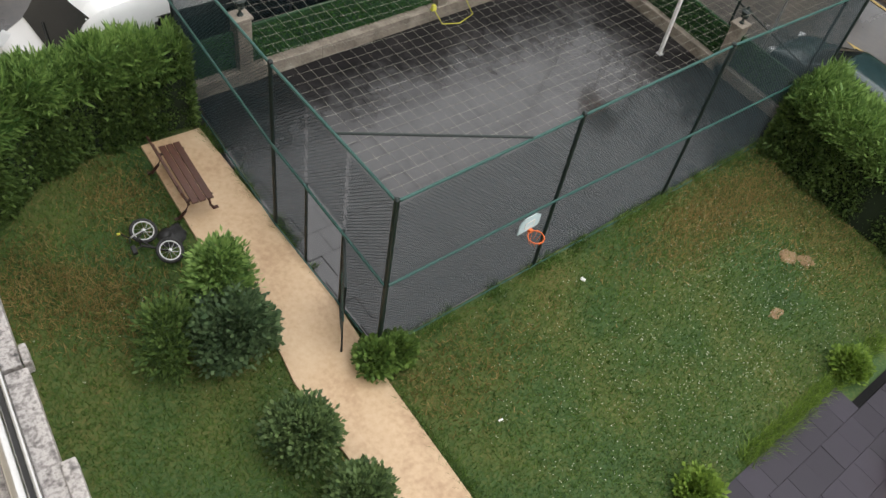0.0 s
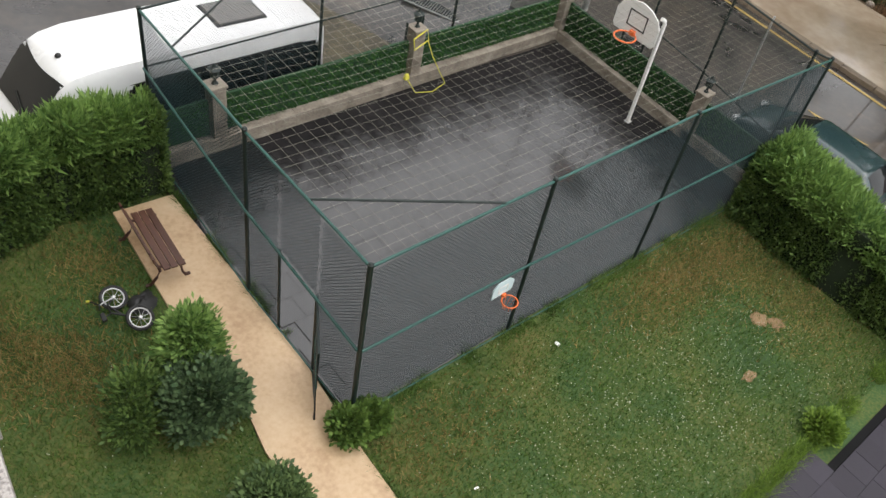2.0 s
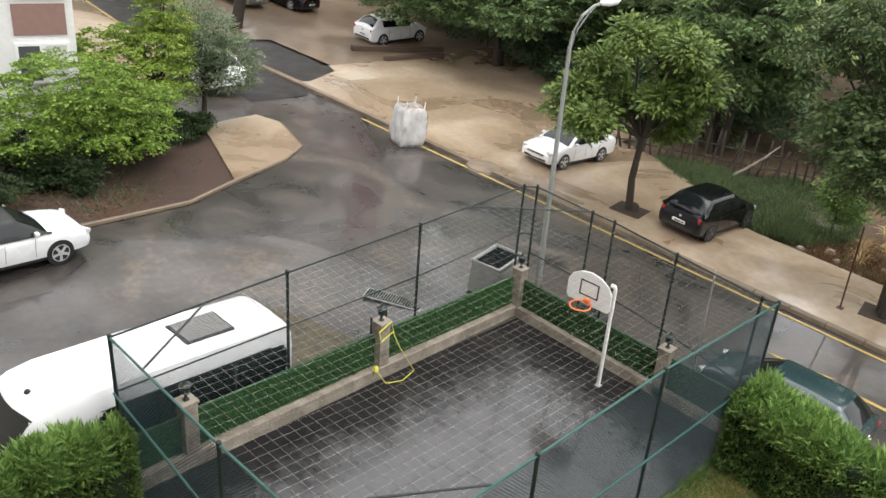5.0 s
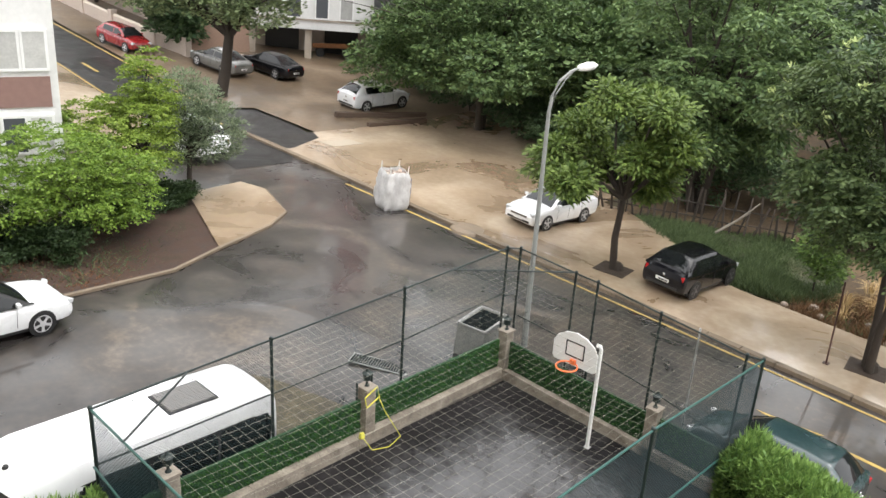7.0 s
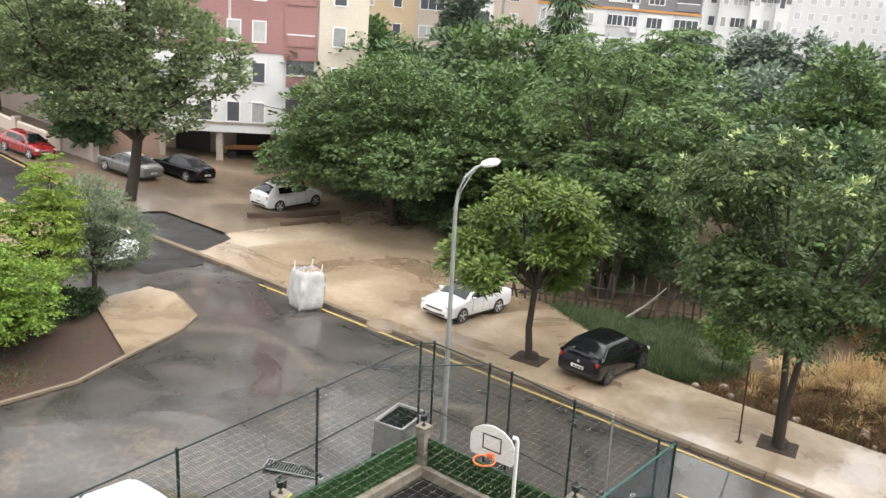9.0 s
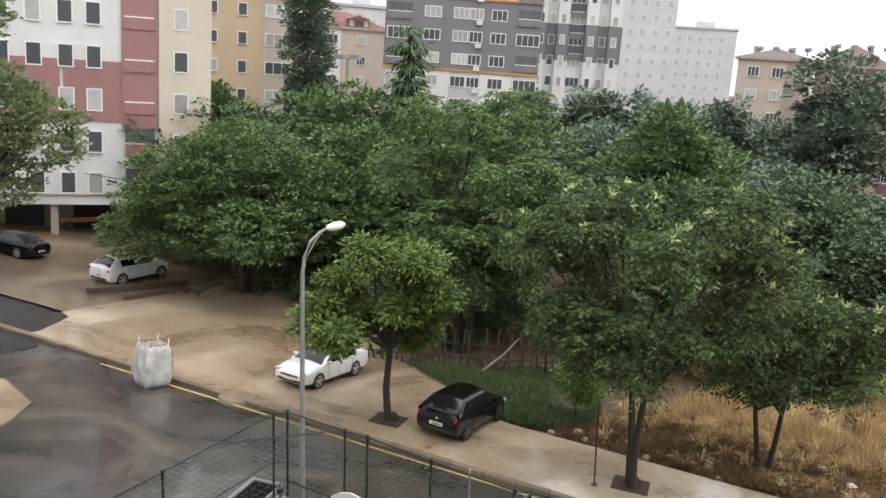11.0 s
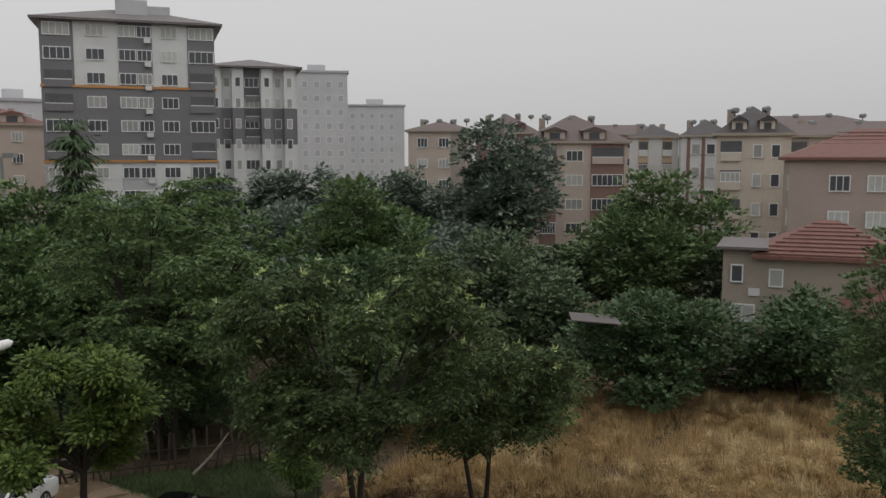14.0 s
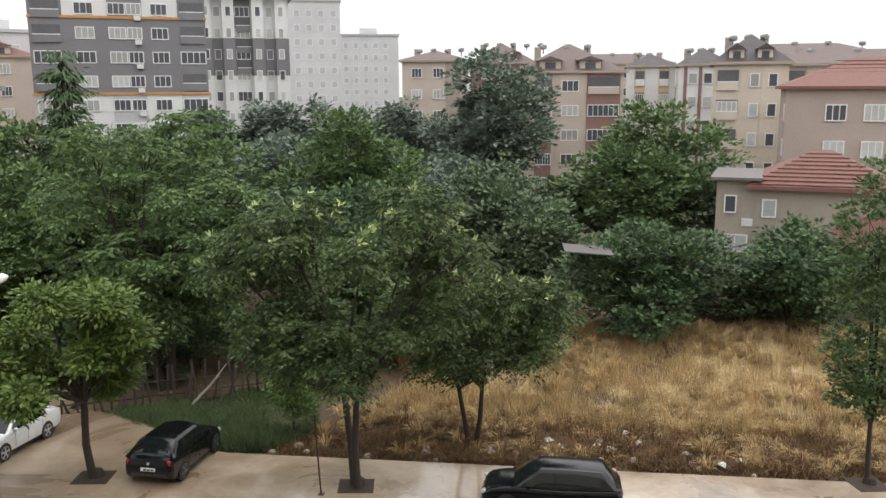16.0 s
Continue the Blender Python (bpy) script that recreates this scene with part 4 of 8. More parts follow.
bench = thing("park_bench", "brown wooden slat bench with dark iron legs on the path", "bench", on_ground(-0.90, 4.42, -5, 0.03))
for y in (-0.19, -0.06, 0.07):
    part("seat_slat", Geo().box((0.02 - y * 0.0 + y, 0, 0.44), (0.115, 1.42, 0.035)), M_wood, bench, bevel=0.006)
part("backrest_slat", Geo().box((0, 0, 0), (0.03, 1.42, 0.12), pose(-0.40, 0, 0.72, 0, -14, 0)), M_wood, bench, bevel=0.006)
part("backrest_slat", Geo().box((0, 0, 0), (0.03, 1.42, 0.06), pose(-0.32, 0, 0.54, 0, -14, 0)), M_wood, bench, bevel=0.006)
for y in (-0.58, 0.58):
    leg = part("leg", Geo().tube([(0.22, y, 0), (0.15, y, 0.12), (0.12, y, 0.30), (0.16, y, 0.41)], [0.03, 0.022, 0.022, 0.028], 7)
               .tube([(-0.42, y, 0), (-0.30, y, 0.15), (-0.24, y, 0.30), (-0.28, y, 0.42), (-0.36, y, 0.62), (-0.43, y, 0.82)], [0.032, 0.024, 0.026, 0.026, 0.02, 0.016], 7)
               .tube([(0.16, y, 0.40), (-0.02, y, 0.36), (-0.27, y, 0.40)], [0.026, 0.022, 0.026], 7), M_iron, bench, smooth=50)
    for fx in (0.24, -0.44):
        part("foot", Geo().box((fx, y, 0.015), (0.10, 0.05, 0.03)), M_iron, leg)


def bicycle():
    """A small bicycle that lies on its side on the lawn."""
    th = thing("bicycle", "small black bicycle lying on the lawn", "bicycle", on_ground(-1.945, 3.506, -8, 0.10))
    R = 0.20
    for x, y, t in ((0.13, -0.24, 20), (-0.12, 0.30, 16)):
        m = pose(x, y, 0.06, t, 4, 0)
        w = part("wheel", Geo().torus((0, 0, 0), R - 0.035, 0.012, n=24, k=6, m=m), M_alu, th, smooth=60)
        part("tyre", Geo().torus((0, 0, 0), R, 0.028, n=28, k=8, m=m), M_black, w, smooth=60)
        g = Geo()
        for k in range(10):
            a = k * math.pi / 5
            g.tube([m @ Vector((0.02 * math.cos(a), 0.02 * math.sin(a), 0.02 * (-1) ** k)), m @ Vector(((R - 0.04) * math.cos(a + 0.2), (R - 0.04) * math.sin(a + 0.2), 0))], 0.004, 3, False)
        part("spokes", g, M_alu, w, kind="stuff")
        part("hub", Geo().lathe([(0.025, -0.04), (0.03, 0), (0.025, 0.04)], n=10, m=m), M_alu, w)
    part("frame_tube", Geo().tube([(0.13, -0.24, 0.04), (-0.10, -0.08, 0.05), (-0.25, 0.02, 0.05), (-0.26, 0.20, 0.05), (-0.10, -0.08, 0.05)], 0.018, 8)
         .tube([(-0.12, 0.30, 0.05), (-0.28, 0.16, 0.06)], 0.016, 8).tube([(-0.25, 0.02, 0.05), (0.13, -0.24, 0.06)], 0.012, 6), M_black, th, smooth=50)
    part("fork", Geo().tube([(-0.12, 0.30, 0.07), (-0.30, 0.24, 0.08), (-0.38, 0.20, 0.08)], 0.014, 7), M_alu, th, smooth=50)
    part("handlebar", Geo().tube([(-0.46, 0.36, 0.04), (-0.40, 0.22, 0.10), (-0.38, 0.16, 0.16), (-0.42, 0.02, 0.20)], 0.011, 7), M_black, th, smooth=50)
    part("saddle", Geo().box((-0.38, -0.03, 0.05), (0.07, 0.16, 0.05)).tube([(-0.36, -0.03, 0.05), (-0.22, 0.02, 0.05)], 0.012, 6), M_black, th, bevel=0.015)
    part("reflector", Geo().box((-0.50, 0.38, 0.04), (0.05, 0.03, 0.03)), M_rope, th)
    return th


bicycle()
g = Geo()
ROWS, COLS = 10, 18
for i in range(ROWS):  # a crumpled heap of cloth
    u = i / (ROWS - 1)
    for k in range(COLS):
        a = 2 * math.pi * k / COLS
        r = 0.21 * u * (1 + 0.35 * noise.noise((math.cos(a) * 1.6, math.sin(a) * 1.6, 2.0)))
        g.v.append((r * math.cos(a) * 1.25, r * math.sin(a), 0.005 + 0.11 * (1 - u ** 2) * (1 + 0.7 * noise.noise((r * math.cos(a) * 14, r * math.sin(a) * 14, 1.0)))))
for i in range(ROWS - 1):
    for k in range(COLS):
        g.f.append((i * COLS + k, (i + 1) * COLS + k, (i + 1) * COLS + (k + 1) % COLS, i * COLS + (k + 1) % COLS))
single("jacket", g, M_black, "crumpled black jacket dropped on the lawn", "jacket", m=on_ground(-1.62, 3.62, 30, 0.0), smooth=70)


def patch(name, x, y, rx, ry, material, label, seed, h=0.02, dz=-0.028):
    r = np.random.RandomState(seed)
    k = 14
    rad = [0.7 + 0.5 * r.rand() for _ in range(k)]
    o = [(x + math.cos(6.283 * i / k) * rx * rad[i], y + math.sin(6.283 * i / k) * ry * rad[i]) for i in range(k)]
    gg = Geo()
    gg.v = [(a, b, lie(a, b) + dz) for a, b in o] + [(x + (a - x) * 0.6, y + (b - y) * 0.6, lie(a, b) + dz + h) for a, b in o] + [(x, y, lie(x, y) + dz + h * 0.4)]
    gg.f = [(i, (i + 1) % k, k + (i + 1) % k, k + i) for i in range(k)] + [(k + i, k + (i + 1) % k, 2 * k) for i in range(k)]
    return single(name, gg, material, label, "bare patch", smooth=80, kind="structure")


patch("bare_patch", 8.5, -2.55, 0.26, 0.20, M_bare, "bare tan earth hole in the lawn", 2, 0.05)
patch("bare_patch", 8.75, -2.85, 0.22, 0.18, M_bare, "bare tan earth beside the hole in the lawn", 3, 0.04)
patch("bare_patch", 7.0, -3.3, 0.20, 0.10, M_bare, "small bare earth patch in the lawn", 4, 0.03)
single("wrapper", Geo().box((0, 0, 0.01), (0.07, 0.09, 0.012)).box((0, 0, 0.02), (0.03, 0.05, 0.01)), M_white, "small white wrapper on the lawn", "litter", m=on_ground(4.15, -0.75, 20, 0))
single("wrapper", Geo().box((0, 0, 0.01), (0.03, 0.08, 0.012), pose(0, 0, 0, 0, 0, 20)), M_white, "thin white paper scrap on the lawn", "litter", m=on_ground(0.9, -2.05, 60, 0))

# main hoop
hoop = thing("basketball_hoop", "white backboard with orange rim on a white pole", "basketball hoop", Matrix.Translation((10.98, 3.24, lie(10.98, 3.24))))
part("pole", Geo().tube([(0, 0, -0.1), (0, 0, 2.78), (-0.02, 0.02, 2.86), (-0.09, 0.06, 2.90)], 0.048, 12), M_white, hoop, smooth=50)
part("foot_plate", Geo().box((0, 0, 0.015), (0.15, 0.15, 0.02)), M_alu, hoop, bevel=0.004)
bo = Geo()
prof = [(0.06, 2.12), (1.20, 2.12), (1.26, 2.2), (1.26, 2.62), (1.16, 2.80), (0.92, 2.95), (0.63, 3.01), (0.34, 2.95), (0.10, 2.80), (0.0, 2.62), (0.0, 2.2)]
k = len(prof)
bo.add([(-0.12, y, z) for y, z in prof] + [(-0.085, y, z) for y, z in prof], [tuple(range(k)), tuple(range(k, 2 * k))[::-1]] + [(i, k + i, k + (i + 1) % k, (i + 1) % k) for i in range(k)])
board = part("backboard", bo, M_white, hoop, bevel=0.006)
part("target_square", Geo().box((-0.124, 0.63, 2.74), (0.006, 0.54, 0.035)).box((-0.124, 0.63, 2.36), (0.006, 0.54, 0.035)).box((-0.124, 0.377, 2.55), (0.006, 0.035, 0.345)).box((-0.124, 0.883, 2.55), (0.006, 0.035, 0.345)), M_black, board, "black target square")
rim = part("rim", Geo().torus((-0.42, 0.63, 2.22), 0.26, 0.021, n=28, k=8), M_orange, hoop, smooth=60)
part("rim_bracket", Geo().box((-0.16, 0.63, 2.24), (0.09, 0.14, 0.12)), M_orange, rim, bevel=0.01)
for z in (2.5, 2.75):
    part("board_arm", Geo().tube([(-0.0, 0.0, z), (-0.085, 0.16, z)], 0.025, 8), M_black, hoop)
# small hoop that hangs on the fence
mini = thing("toy_hoop", "small white toy hoop board with an orange rim on the fence", "toy hoop", Matrix.Translation((2.92, -0.07, 1.38)))
prof = [(-0.24, -0.16), (0.20, -0.16), (0.24, -0.10), (0.24, 0.08), (0.12, 0.18), (-0.14, 0.18), (-0.24, 0.08)]
k = len(prof)
bo = Geo().add([(x, -0.02, z) for x, z in prof] + [(x, 0.0, z) for x, z in prof], [tuple(range(k)), tuple(range(k, 2 * k))[::-1]] + [(i, k + i, k + (i + 1) % k, (i + 1) % k) for i in range(k)])
b2 = part("backboard", bo, mat("pale_blue_plastic", [(0.52, 0.66, 0.70), (0.62, 0.74, 0.78)], 3, 30, (0.3, 0.5), 0.05), mini)
part("target_square", Geo().box((0, -0.023, 0.05), (0.2, 0.005, 0.02)).box((0, -0.023, -0.09), (0.2, 0.005, 0.02)).box((-0.1, -0.023, -0.02), (0.02, 0.005, 0.13)).box((0.1, -0.023, -0.02), (0.02, 0.005, 0.13)), M_white, b2)
part("rim", Geo().torus((0.04, -0.19, -0.20), 0.14, 0.012, n=24, k=7).box((0.04, -0.04, -0.18), (0.07, 0.06, 0.06)), M_orange, mini, smooth=50)
g = Geo()
for i in range(10):
    a = i * 0.628
    g.tube([(0.04 + 0.14 * math.cos(a), -0.19 + 0.14 * math.sin(a), -0.2), (0.04 + 0.09 * math.cos(a + 0.3), -0.19 + 0.09 * math.sin(a + 0.3), -0.36)], 0.004, 3, False)
part("net", g, M_orange, mini, kind="stuff")
# yellow rope round the middle pillar
x, y = PIL[1]
z = lie(x, y)
rope = thing("rope", "bright yellow rope looped over the wall pillar", "rope")
part("loop", Geo().tube([(x - 0.24, y - 0.2, z + 1.36), (x + 0.14, y - 0.2, z + 1.50), (x + 0.2, y - 0.22, z + 1.22), (x - 0.2, y - 0.22, z + 1.08), (x - 0.24, y - 0.2, z + 1.36)], 0.016, 6), M_rope, rope)
part("loose_end", Geo().tube([(x + 0.2, y - 0.2, z + 1.2), (x + 0.38, y - 0.24, z + 0.75), (x + 0.62, y - 0.3, z + 0.30), (x + 0.68, y - 0.5, z + 0.05), (x + 0.2, y - 0.6, z + 0.03), (x - 0.2, y - 0.45, z + 0.05), (x - 0.34, y - 0.28, z + 0.35), (x - 0.30, y - 0.2, z + 0.42)], 0.010, 6), M_rope, rope)
part("bundle", Geo().box((x - 0.33, y - 0.22, z + 0.40), (0.14, 0.1, 0.14), None, 0.7), M_rope, rope, bevel=0.02)
stake = thing("metal_stake", "thin dark metal stakes bound to the pillar", "stake")
for dx, h in ((-0.22, 1.62), (0.24, 1.75)):
    part("stake", Geo().tube([(x + dx, y + 0.1, z + 0.3), (x + dx, y + 0.1, z + h)], 0.03, 6), M_post, stake)
part("wire", Geo().tube([(x - 0.24, y + 0.1, z + 1.45), (x - 0.62, y + 0.1, z + 1.42), (x - 0.66, y + 0.1, z + 0.9)], 0.008, 4), M_post, stake)

# balcony sill of the house under the eye
M_granite = mat("speckled_granite", [(0.05, 0.047, 0.045), (0.24, 0.22, 0.21), (0.50, 0.47, 0.45), (0.17, 0.15, 0.14)], 42, 110, (0.35, 0.55), 0.15, fine_mix=0.45)
M_trimgrey = mat("dark_grey_trim", [(0.05, 0.05, 0.05), (0.08, 0.08, 0.08)], 4, 40, (0.4, 0.6), 0.1)
M_facade = mat("pale_facade", [(0.55, 0.50, 0.42), (0.62, 0.57, 0.49)], 1.5, 30, (0.7, 0.9), 0.2)
SILL = Matrix.Translation((-4.945, -4.5, 0)) @ Matrix.Rotation(radians(-8), 4, "Z")
sill = thing("window_sill", "speckled grey granite balcony sill with a steel rail", "sill", SILL, kind="structure")
for y0, y1, dx in ((-5.5, 0.185, 0.0), (0.195, 4.0, -0.008)):
    part("granite_slab", Geo().box((dx - 0.075, (y0 + y1) / 2, 10.02), (0.15, y1 - y0, 0.05)), M_granite, sill, bevel=0.004)
part("granite_block", Geo().box((0.012, -0.13, 10.03), (0.030, 0.15, 0.045)), M_granite, sill, bevel=0.004)
part("granite_block", Geo().box((0.003, 0.215, 10.03), (0.016, 0.05, 0.045)), M_granite, sill, bevel=0.004)
part("rail_foot", Geo().box((-0.071, -0.75, 10.052), (0.052, 9.5, 0.012)), M_trimgrey, sill)
part("hand_rail", Geo().tube([(-0.079, -5.5, 10.085), (-0.079, 4.0, 10.085)], 0.016, 14), M_steel, sill, smooth=50)
part("thin_rail", Geo().tube([(-0.050, -5.5, 10.075), (-0.050, 4.0, 10.075)], 0.006, 8), M_steel, sill, smooth=50)
# dark bar put in for the shaded gap inside the balcony
part("inner_gap", Geo().box((-0.21, -0.75, 10.0), (0.11, 9.5, 0.05)), M_trimgrey, sill)
# walls out of view, made tall and wide to dim the lawn
house = thing("wall_house", "unseen pale rendered house wall below and behind the balcony", "wall", SILL, kind="structure")
part("lower_wall", Geo().box((-1.0, -1, 4.7), (0.2, 46, 9.8)), M_facade, house)
part("balcony_floor", Geo().box((-1.2, -1, 9.9), (1.92, 24, 0.14)), M_facade, house)
part("back_wall", Geo().box((-2.3, -1, 12), (0.2, 46, 26)), M_facade, house)

# ---- vehicles ----
M_glass = glassy("car_glass", (0.012, 0.014, 0.015), 0.05)
M_glass.node_tree.nodes["Principled BSDF"].inputs["Specular IOR Level"].default_value = 0.5
M_wpaint = mat("white_car_paint", [(0.76, 0.77, 0.78), (0.80, 0.81, 0.82)], 1, 20, (0.22, 0.3), 0, coat=1.0)
M_bpaint = mat("black_car_paint", [(0.004, 0.004, 0.006), (0.007, 0.007, 0.009)], 1, 20, (0.15, 0.25), 0, coat=0.3, spec=0.25)
M_dpaint = mat("dark_teal_paint", [(0.016, 0.035, 0.038), (0.025, 0.05, 0.052)], 1, 20, (0.2, 0.3), 0, coat=1.0)
M_rpaint = mat("red_car_paint", [(0.24, 0.012, 0.016), (0.30, 0.018, 0.02)], 1, 20, (0.2, 0.3), 0, coat=1.0)
M_spaint = mat("grey_car_paint", [(0.13, 0.13, 0.12), (0.18, 0.18, 0.165)], 1, 20, (0.25, 0.35), 0, 0.3, coat=0.8)
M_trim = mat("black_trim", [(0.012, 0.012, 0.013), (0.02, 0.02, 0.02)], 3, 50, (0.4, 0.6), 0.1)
M_chrome = mat("chrome", [(0.7, 0.7, 0.7), (0.8, 0.8, 0.8)], 3, 50, (0.08, 0.15), 0, 1.0)
M_rim = mat("alloy_rim", [(0.50, 0.50, 0.51), (0.62, 0.62, 0.63)], 3, 50, (0.3, 0.45), 0, 0.2)
M_darkrim = mat("dark_alloy_rim", [(0.10, 0.10, 0.105), (0.16, 0.16, 0.165)], 3, 50, (0.25, 0.4), 0, 0.6)
M_red = glassy("red_lens", (0.42, 0.012, 0.014), 0.12)
M_clear = glassy("headlight_lens", (0.55, 0.57, 0.58), 0.08)

STYLES = {
    # body: place along the car, underside, shoulder, half width; cab: windscreen base, roof front, roof rear, rear glass base (shares of the length); post: between the doors
    "sedan": dict(L=4.66, H=1.47, wb=2.65, r=0.32, body=[(-.5, .40, .74, .72), (-.494, .33, .90, .80), (-.47, .25, 1.01, .85), (-.42, .21, 1.03, .875), (-.3, .2, 1.0, .885), (-.15, .2, .96, .89), (0, .2, .94, .89), (.16, .2, .94, .89), (.24, .2, .95, .885), (.34, .21, .91, .88), (.42, .22, .85, .865), (.465, .24, .79, .83), (.488, .28, .71, .79), (.5, .34, .60, .72)], cab=(.27, .085, -.20, -.405), post=-.03, end=-.27),
    "hatch": dict(L=4.06, H=1.46, wb=2.59, r=0.31, body=[(-.5, .40, .72, .74), (-.494, .32, .92, .80), (-.47, .24, 1.0, .845), (-.40, .2, 1.0, .862), (-.25, .2, .97, .865), (-.12, .2, .95, .865), (0, .2, .94, .865), (.16, .2, .94, .865), (.26, .2, .96, .86), (.36, .21, .92, .85), (.43, .23, .85, .83), (.475, .26, .74, .78), (.492, .3, .66, .73), (.5, .36, .56, .66)], cab=(.30, .09, -.34, -.485), post=-.02, end=-.30),
    "suv": dict(L=4.55, H=1.66, wb=2.68, r=0.36, body=[(-.5, .46, .84, .78), (-.494, .36, 1.04, .86), (-.46, .28, 1.12, .91), (-.36, .25, 1.09, .92), (-.2, .25, 1.06, .92), (-.1, .25, 1.04, .92), (0, .25, 1.04, .92), (.16, .25, 1.05, .92), (.25, .25, 1.07, .915), (.36, .26, 1.03, .90), (.44, .28, .95, .87), (.48, .31, .84, .82), (.493, .35, .76, .78), (.5, .42, .66, .72)], cab=(.29, .10, -.37, -.485), post=-.02, end=-.34),
}


def car(style, paint, m, label, name="car", roof=None, rims=None):
    """A car that points to +x, with its origin on the ground below its middle."""
    s = STYLES[style]
    L, H, r = s["L"], s["H"], s["r"]
    th = thing(name, label, "car", m, "parked cars")
    sx_, sz_, sw_ = [q[0] for q in s["body"]], [q[2] for q in s["body"]], [q[3] for q in s["body"]]
    su_ = [q[1] for q in s["body"]]
    half = [(0.0, 0.0), (0.86, 0.0), (0.96, 0.10), (0.99, 0.30), (1.0, 0.50), (0.99, 0.66), (0.985, 0.76), (0.955, 0.88), (0.90, 0.955), (0.78, 0.99), (0.45, 1.02), (0.0, 1.035)]
    n = len(half) * 2 - 2
    g = Geo()
    stations = sorted(set(sx_ + [(i - 14) / 28 for i in range(1, 28)]))
    for a in stations:
        z0, z1, w = (float(np.interp(a, sx_, q)) for q in (su_, sz_, sw_))
        ring = [(a * L, w * u, z0 + (z1 - z0) * v) for u, v in half]
        g.v.extend(ring + [(x, -y, z) for x, y, z in ring[-2:0:-1]])
    k = len(stations)
    for i in range(k - 1):
        for j in range(n):
            g.f.append((i * n + j, i * n + (j + 1) % n, (i + 1) * n + (j + 1) % n, (i + 1) * n + j))
    g.f += [tuple(range(n)), tuple((k - 1) * n + j for j in range(n))[::-1]]
    part("body", g, paint, th, smooth=35)
    # cabin: one rounded skin over the shoulder line
    c1, t1, t0, c0 = s["cab"]
    belt = lambda a: float(np.interp(a, sx_, sz_)) - 0.015
    wbelt, wroof = s["body"][6][3] * 0.965, s["body"][6][3] * 0.70

    def crest(a):
        """Height of the cabin over the belt, as a share."""
        if a >= t1:
            u = min(1, (c1 - a) / (c1 - t1))
            return max(0.0, 1 - (1 - max(u, 0)) ** 1.25) * 0.97
        if a <= t0:
            u = min(1, (a - c0) / (t0 - c0))
            return max(0.0, 1 - (1 - max(u, 0)) ** 1.35) * 0.965
        u = (a - t0) / (t1 - t0)
        return 0.965 + 0.005 * u + 0.12 * u * (1 - u)

    def skin(a, v):
        """A point on the cabin: a along the car, v from the left belt (-1) over the roof to the right belt (1)."""
        q = min(abs(v) / 0.60, 1.0)
        bow = 0.030 * q * q * (1 if a > t1 else -1 if a < t0 else 0)
        f = crest(max(min(a + bow, c1), c0))
        zb = belt(a)
        top = zb + (H - 0.03 - zb) * f
        wt = wbelt - (wbelt - wroof) * f
        if abs(v) <= 0.60:
            y, z = q * (wt - 0.05), top + 0.03 * f * (1 - q * q) - 0.02 * f * q ** 4
        else:
            u = (abs(v) - 0.60) / 0.40
            y = (wt - 0.05) + (wbelt - wt + 0.05) * u ** 0.75
            z = (top - 0.02 * f) + (zb - top + 0.02 * f) * u ** 1.2
        return Vector((a * L, math.copysign(y, v), z))

    vs = [-1, -0.9, -0.8, -0.7, -0.64, -0.6, -0.5, -0.3, 0, 0.3, 0.5, 0.6, 0.64, 0.7, 0.8, 0.9, 1]
    ends = [c0 + (c1 - c0) * i / 40 for i in range(41)]
    g = Geo()
    for a in ends:
        g.v.extend(tuple(skin(a, v)) for v in vs)
    for i in range(40):
        for j in range(len(vs) - 1):
            q = i * len(vs) + j
            g.f.append((q, q + 1, q + len(vs) + 1, q + len(vs)))
    part("roof", g, roof or paint, th, smooth=50)

    def pane(name, a0, a1, v0, v1, steps=8):
        gg = Geo()
        for i in range(steps + 1):
            for j in range(steps + 1):
                a, v = a0 + (a1 - a0) * i / steps, v0 + (v1 - v0) * j / steps
                p = skin(a, v)
                nn = (skin(a + 0.004, v) - skin(a - 0.004, v)).cross(skin(a, v + 0.01) - skin(a, v - 0.01))
                nn = nn if nn.dot(p - Vector((a * L * 0.6, 0, 0.7))) > 0 else -nn
                gg.v.append(tuple(p + nn.normalized() * 0.010))
        for i in range(steps):
            for j in range(steps):
                q = i * (steps + 1) + j
                gg.f.append((q, q + 1, q + steps + 2, q + steps + 1))
        return part(name, gg, M_glass, th, "dark tinted car glass", smooth=60)

    pane("windscreen", t1 + 0.004, c1 - 0.022, -0.55, 0.55)
    pane("rear_window", c0 + 0.03, t0 - 0.004, -0.52, 0.52)
    for sg in (1, -1):
        pane("side_window", s["post"] + 0.008, t1 + (c1 - t1) * 0.50, 0.70 * sg, 0.965 * sg)
        pane("side_window", s["end"], s["post"] - 0.008, 0.70 * sg, 0.965 * sg)
    zb = belt(0)
    w = s["body"][6][3]
